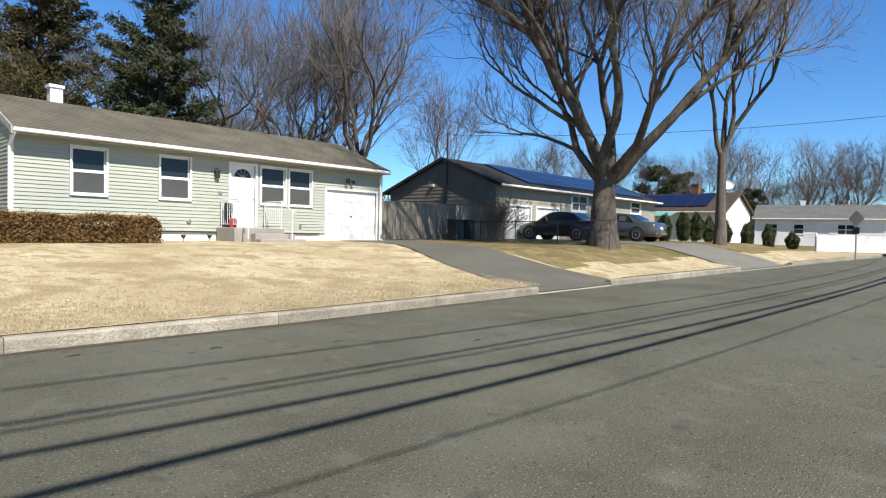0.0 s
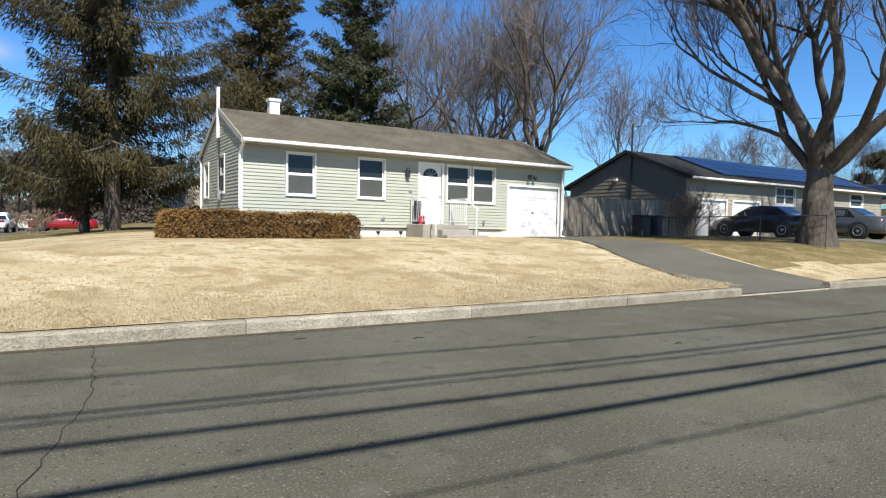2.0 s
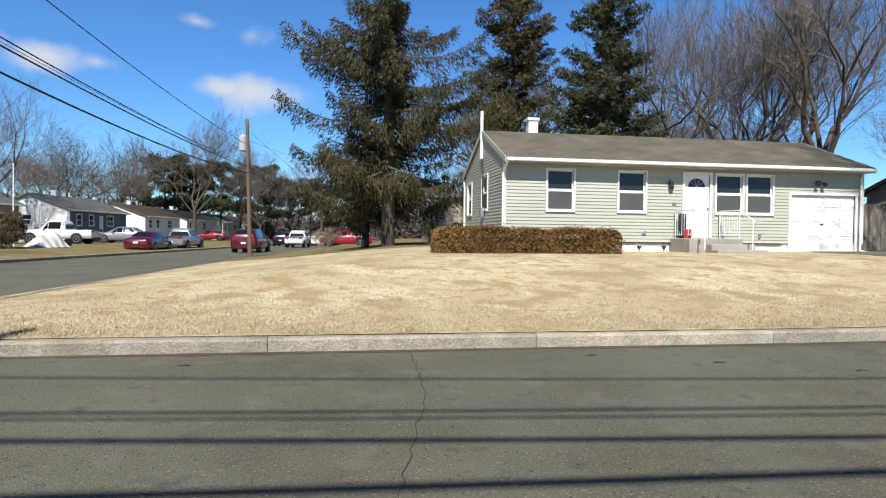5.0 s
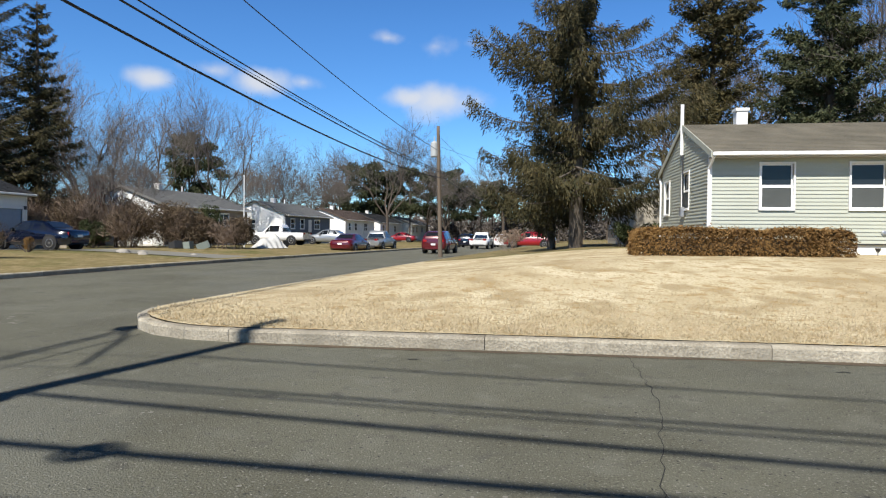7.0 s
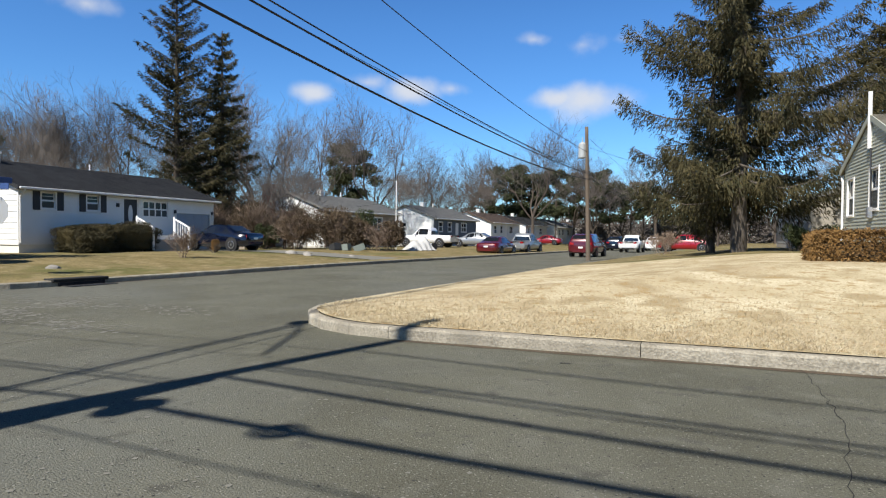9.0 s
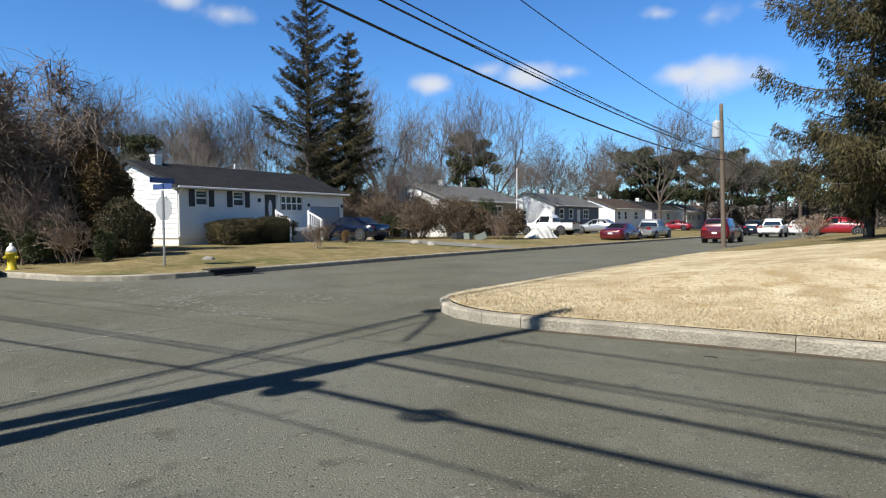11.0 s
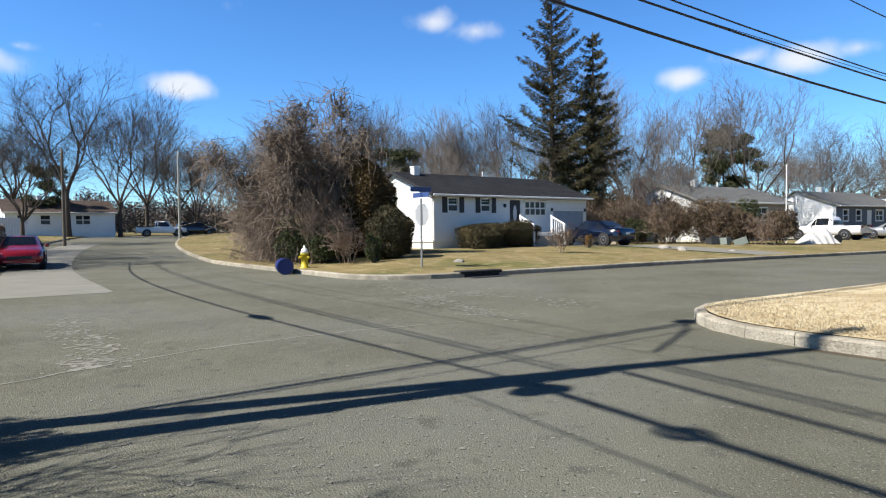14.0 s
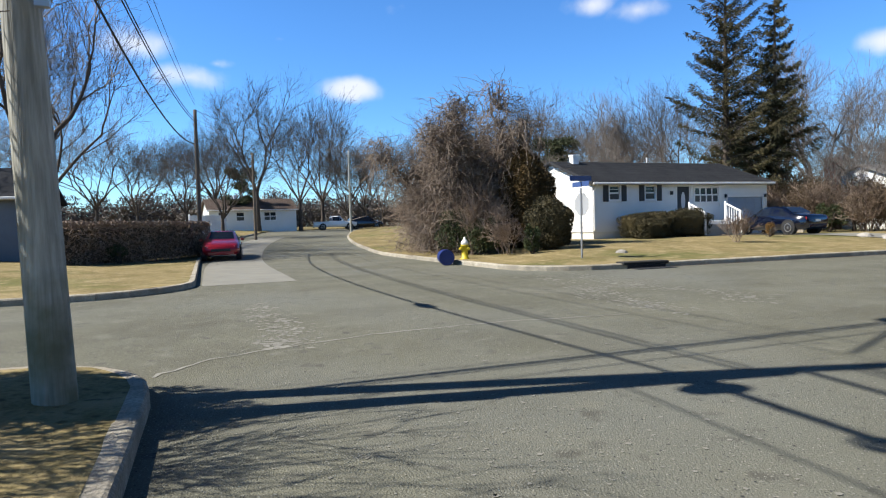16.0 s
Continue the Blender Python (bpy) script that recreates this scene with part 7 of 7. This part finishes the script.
for v in bm.verts:
    x, y = v.co.x, v.co.y
    top = 0.55 + 0.5 * math.exp(-((x - 0.35) / 0.35) ** 2) + 0.15 * math.exp(-((x + 0.45) / 0.3) ** 2)
    fold = 0.06 * math.sin(x * 17 + 3 * y) * abs(y)
    v.co = Vector((x * 1.15, y * 0.75 + fold, max(0.01, top * (1 - abs(y) ** 1.7) * (1 - abs(x) ** 5)) + 0.03 * noise.noise((x * 4, y * 4, 0))))
part("tarpaulin", bm, "tarp", tp)
part("wheel", lathe(bmesh.new(), [(0.28, -0.06), (0.28, 0.06)], 14, pose(1.15, -0.3, 0.28, 90, 0, 0)), "rubber", tp)
for k, (x, y, c, tl) in enumerate([(-21.5, 34.1, "bin", 80), (-21.0, 34.4, "greyplastic", 85), (-20.2, 34.9, "greyplastic", 70)]):
    b = thing("rubbish_bin", "wheeled bin tipped over beside the drive", "bin", (x, y, ground_z(x, y) + 0.2), 30 * k + 60)
    part("tub", boxes_m(pose(0, 0, 0, tl, 0, 0), ((-0.21, -0.2, -0.36), (0.21, 0.2, 0.32))), c, b)
    part("lid", boxes_m(pose(0, 0, 0, tl, 0, 0), ((-0.23, -0.22, 0.33), (0.23, 0.22, 0.37))), c, b)
for k, (x, y, r) in enumerate([(-20.0, 27.3, 0.32), (-19.4, 27.8, 0.26), (-18.8, 26.9, 0.22), (-19.0, 13.4, 0.2), (-17.2, 28.6, 0.18)]):
    st = thing("field_stone", "rough pale field stone at the lawn's edge", "stone", (x, y, ground_z(x, y)), 40 * k, "edge stones")
    bm = bmesh.new()
    bmesh.ops.create_icosphere(bm, subdivisions=2, radius=r)
    for v in bm.verts:
        v.co *= 1 + 0.35 * noise.noise(v.co * 4 + Vector((k, 0, 0)))
        v.co.z *= 0.6
    part("stone_body", bm, "stone", st)
for k, (x, y) in enumerate([(19.8, 19.2), (20.7, 19.3)]):
    b = thing("rubbish_bin", "dark wheeled bin by the board fence", "bin", (x + 0.6, y - 1.2, ground_z(x, y)), 20 * k)
    part("tub", boxes(((-0.28, -0.28, 0.05), (0.28, 0.28, 0.85)), bevel=0.03), "bin", b)
    part("lid", boxes(((-0.3, -0.31, 0.85), (0.3, 0.3, 0.92)), bevel=0.02), "bin", b)
for x in (4.15, 4.95):
    b = thing("garden_spotlight", "small dark spotlight at the foundation", "garden light", (GX + x, GY - 0.35, ground_z(GX + x, GY - 0.35)))
    part("stake", tubes([((0, 0, -0.05), (0, 0, 0.1), 0.012)], 6), "darkmetal", b)
    part("lamp_head", lathe(bmesh.new(), [(0.03, 0.08), (0.07, 0.17), (0.07, 0.19)], 10), "darkmetal", b)
wc = thing("watering_can", "red plastic can on the landing", "can", (GX + 5.5, GY - 0.75, GZ + 0.47))
part("can_body", lathe(bmesh.new(), [(0.1, 0), (0.11, 0.24), (0.07, 0.28)], 12), "redplastic", wc)
rb = thing("rain_barrel", "grey planter stand beside the door", "planter", (GX + 5.55, GY - 0.35, GZ + 0.47))
part("planter_body", lathe(bmesh.new(), [(0.1, 0), (0.13, 0.6), (0.12, 0.75)], 12), "darkmetal", rb)

# ---- road wear ----
crack([(0.0, 7.1), (0.0, 6.8), (-0.04, 5.2), (-0.24, 4.3), (-0.33, 3.8), (-0.45, 3.2), (-0.6, 2.0)], 0.006, 1, "crack", "thin branching crack across the asphalt", 0.022)
crack([(-7.6, -0.6), (-8.2, -0.06), (-8.46, 0.7), (-8.8, 1.8), (-8.86, 3.7), (-8.45, 5.6)], 0.05, 2, "sealer", "long pale crack between two layers of asphalt", 0.03)


def worn(path, spread, n, seed, label, size=0.05):
    """Pale aggregate showing through: many small ragged chips scattered along a line."""
    r = random.Random(seed)
    bm = bmesh.new()
    for k in range(n):
        f = r.random() * (len(path) - 1)
        i = int(f)
        (x0, y0), (x1, y1) = path[i], path[i + 1]
        x, y = x0 + (x1 - x0) * (f - i) + r.gauss(0, spread), y0 + (y1 - y0) * (f - i) + r.gauss(0, spread)
        turn, big = r.uniform(0, 6.283), size * r.uniform(0.3, 1.0) ** 1.5
        bm.faces.new([bm.verts.new((x + big * r.uniform(0.4, 1.0) * math.cos(turn + 1.2566 * j), y + big * r.uniform(0.4, 1.0) * math.sin(turn + 1.2566 * j), road_z(x, y) + 0.005)) for j in range(5)])
    return tagged(mesh_ob("worn_asphalt", bm, "sealer"), label, "road wear", kind="stuff")


worn([(-13.2, 0.85), (-11.5, 0.7), (-10.1, 0.9), (-8.9, 0.75), (-8.5, 0.7)], 0.16, 420, 3, "pale worn streak across the side street's mouth", 0.07)
worn([(-15.0, 7.9), (-12.0, 7.1), (-10.0, 6.6), (-8.2, 6.1)], 0.2, 420, 4, "pale scuffed streak over the intersection", 0.07)
worn([(-14.6, 8.8), (-12.9, 8.3), (-11.4, 8.2), (-9.8, 8.6), (-8.6, 8.0)], 0.24, 420, 5, "pale chipped asphalt before the side street", 0.07)
worn([(-12.6, 9.6), (-11.8, 8.3), (-11.6, 7.1), (-10.4, 6.2)], 0.2, 300, 6, "pale chipped asphalt over the intersection", 0.07)
worn([(-12.0, 3.0), (-9.0, 4.6), (-6.0, 4.0), (-3.5, 2.6)], 1.5, 700, 7, "scattered pale chips in the road surface", 0.03)
worn([(-6.0, 1.0), (-4.0, 2.0), (-2.0, 2.2), (2.0, 3.0)], 0.9, 700, 8, "scattered pale grit in the road surface", 0.02)
for k, (x, y) in enumerate([(-2.3, 6.5), (3.1, 6.1), (4.3, 5.6), (1.9, 6.6), (5.6, 4.6)]):
    crack([(x, y), (x + 0.07, y + 0.03), (x + 0.16, y - 0.02)], 0.035, 40 + k, "crack", "small dark tar spot on the asphalt", 0.015)


def patch_place(i, j):
    x = -18.2 - 42 * i
    c = 0.0035 * max(-x - 24, 0) ** 2
    y = -0.2 + c + 2.4 * j + 0.2 * i
    return x, y, road_z(x, y) + 0.006


sheet("road_patch", 30, 3, patch_place, "patch", "pale concrete-grey strip along the gutter", "road")
# leaf litter in the gutters
bm = bmesh.new()
strip(bm, [(x, north_edge(x) - 0.09) for x in np.arange(-4.4, 11, 0.35)], 0.13, 0.004, random.Random(9))
tagged(mesh_ob("gutter_dark_strip", bm, "litter_shade"), "dark damp leaf litter along the gutter", "litter", kind="stuff")

# straw blades standing over the kerb and the lawn's rim
nr = np.random.RandomState(12)
n = 70000
u = nr.uniform(-6.6, 11.2, n)
v = 0.16 + nr.exponential(1.1, n)
ax, ay = np.maximum(2.4 - (u + 6.75), 0), np.maximum(2.4 - v, 0)
keep = (v < 6) & (ax ** 2 + ay ** 2 < 2.22 ** 2)
u, v = u[keep], v[keep]
pts = []
for a, b in zip(u, v):
    y = b + north_edge(a)
    x = a + side_x(y)
    pts.append((x, y, road_z(x, y) + 0.15 + lot_rise("ne", a, b)))
c = np.array(pts)
up = unit(np.stack([nr.normal(0, 0.6, len(c)), nr.normal(-0.15, 0.6, len(c)), np.full(len(c), 0.75)], 1)) * nr.uniform(0.012, 0.034, (len(c), 1))
sd = unit(np.cross(up, nr.normal(0, 1, (len(c), 3)))) * 0.005
tagged(shared("lawn_grass", quads("lawn_grass", c + up * 0.8, up, sd, "straw"), None), "short straw-coloured grass blades over the lawn's rim", "grass", kind="stuff")

# litter and the kerb's shade as one dark strip, and the drain inlet in it
bm = bmesh.new()
strip(bm, [(-15.7 + side_x(y) + 0.07, y) for y in np.arange(11.2, 26.5, 0.4)], 0.16, 0.005, random.Random(19))
tagged(mesh_ob("gutter_dark_strip", bm, "litter_shade"), "dark strip of leaf litter and kerb shade along the white house's kerb", "litter", kind="stuff")
drain = thing("storm_drain", "black storm drain inlet set into the kerb", "drain", (-15.62 + side_x(11.6), 11.6, road_z(-15.5, 11.6)), 90 - 4.9)
# hood is blackened for dark debris; a black slab stands for the opening's shade
part("hood", boxes(((-0.75, 0.02, 0.10), (0.75, 0.42, 0.19)), bevel=0.02), "crack", drain, "black hood slab, also standing for dark debris over the inlet")
part("opening", boxes(((-0.62, 0.0, 0.0), (0.62, 0.03, 0.10))), "dark", drain, "black slab for the shaded inlet opening")
part("grate", boxes(*(((-0.55 + 0.16 * k, -0.42, 0.004), (-0.49 + 0.16 * k, -0.02, 0.022)) for k in range(8)), ((-0.6, -0.46, 0.004), (0.66, -0.42, 0.022))), "darkmetal", drain, "cast iron grate")
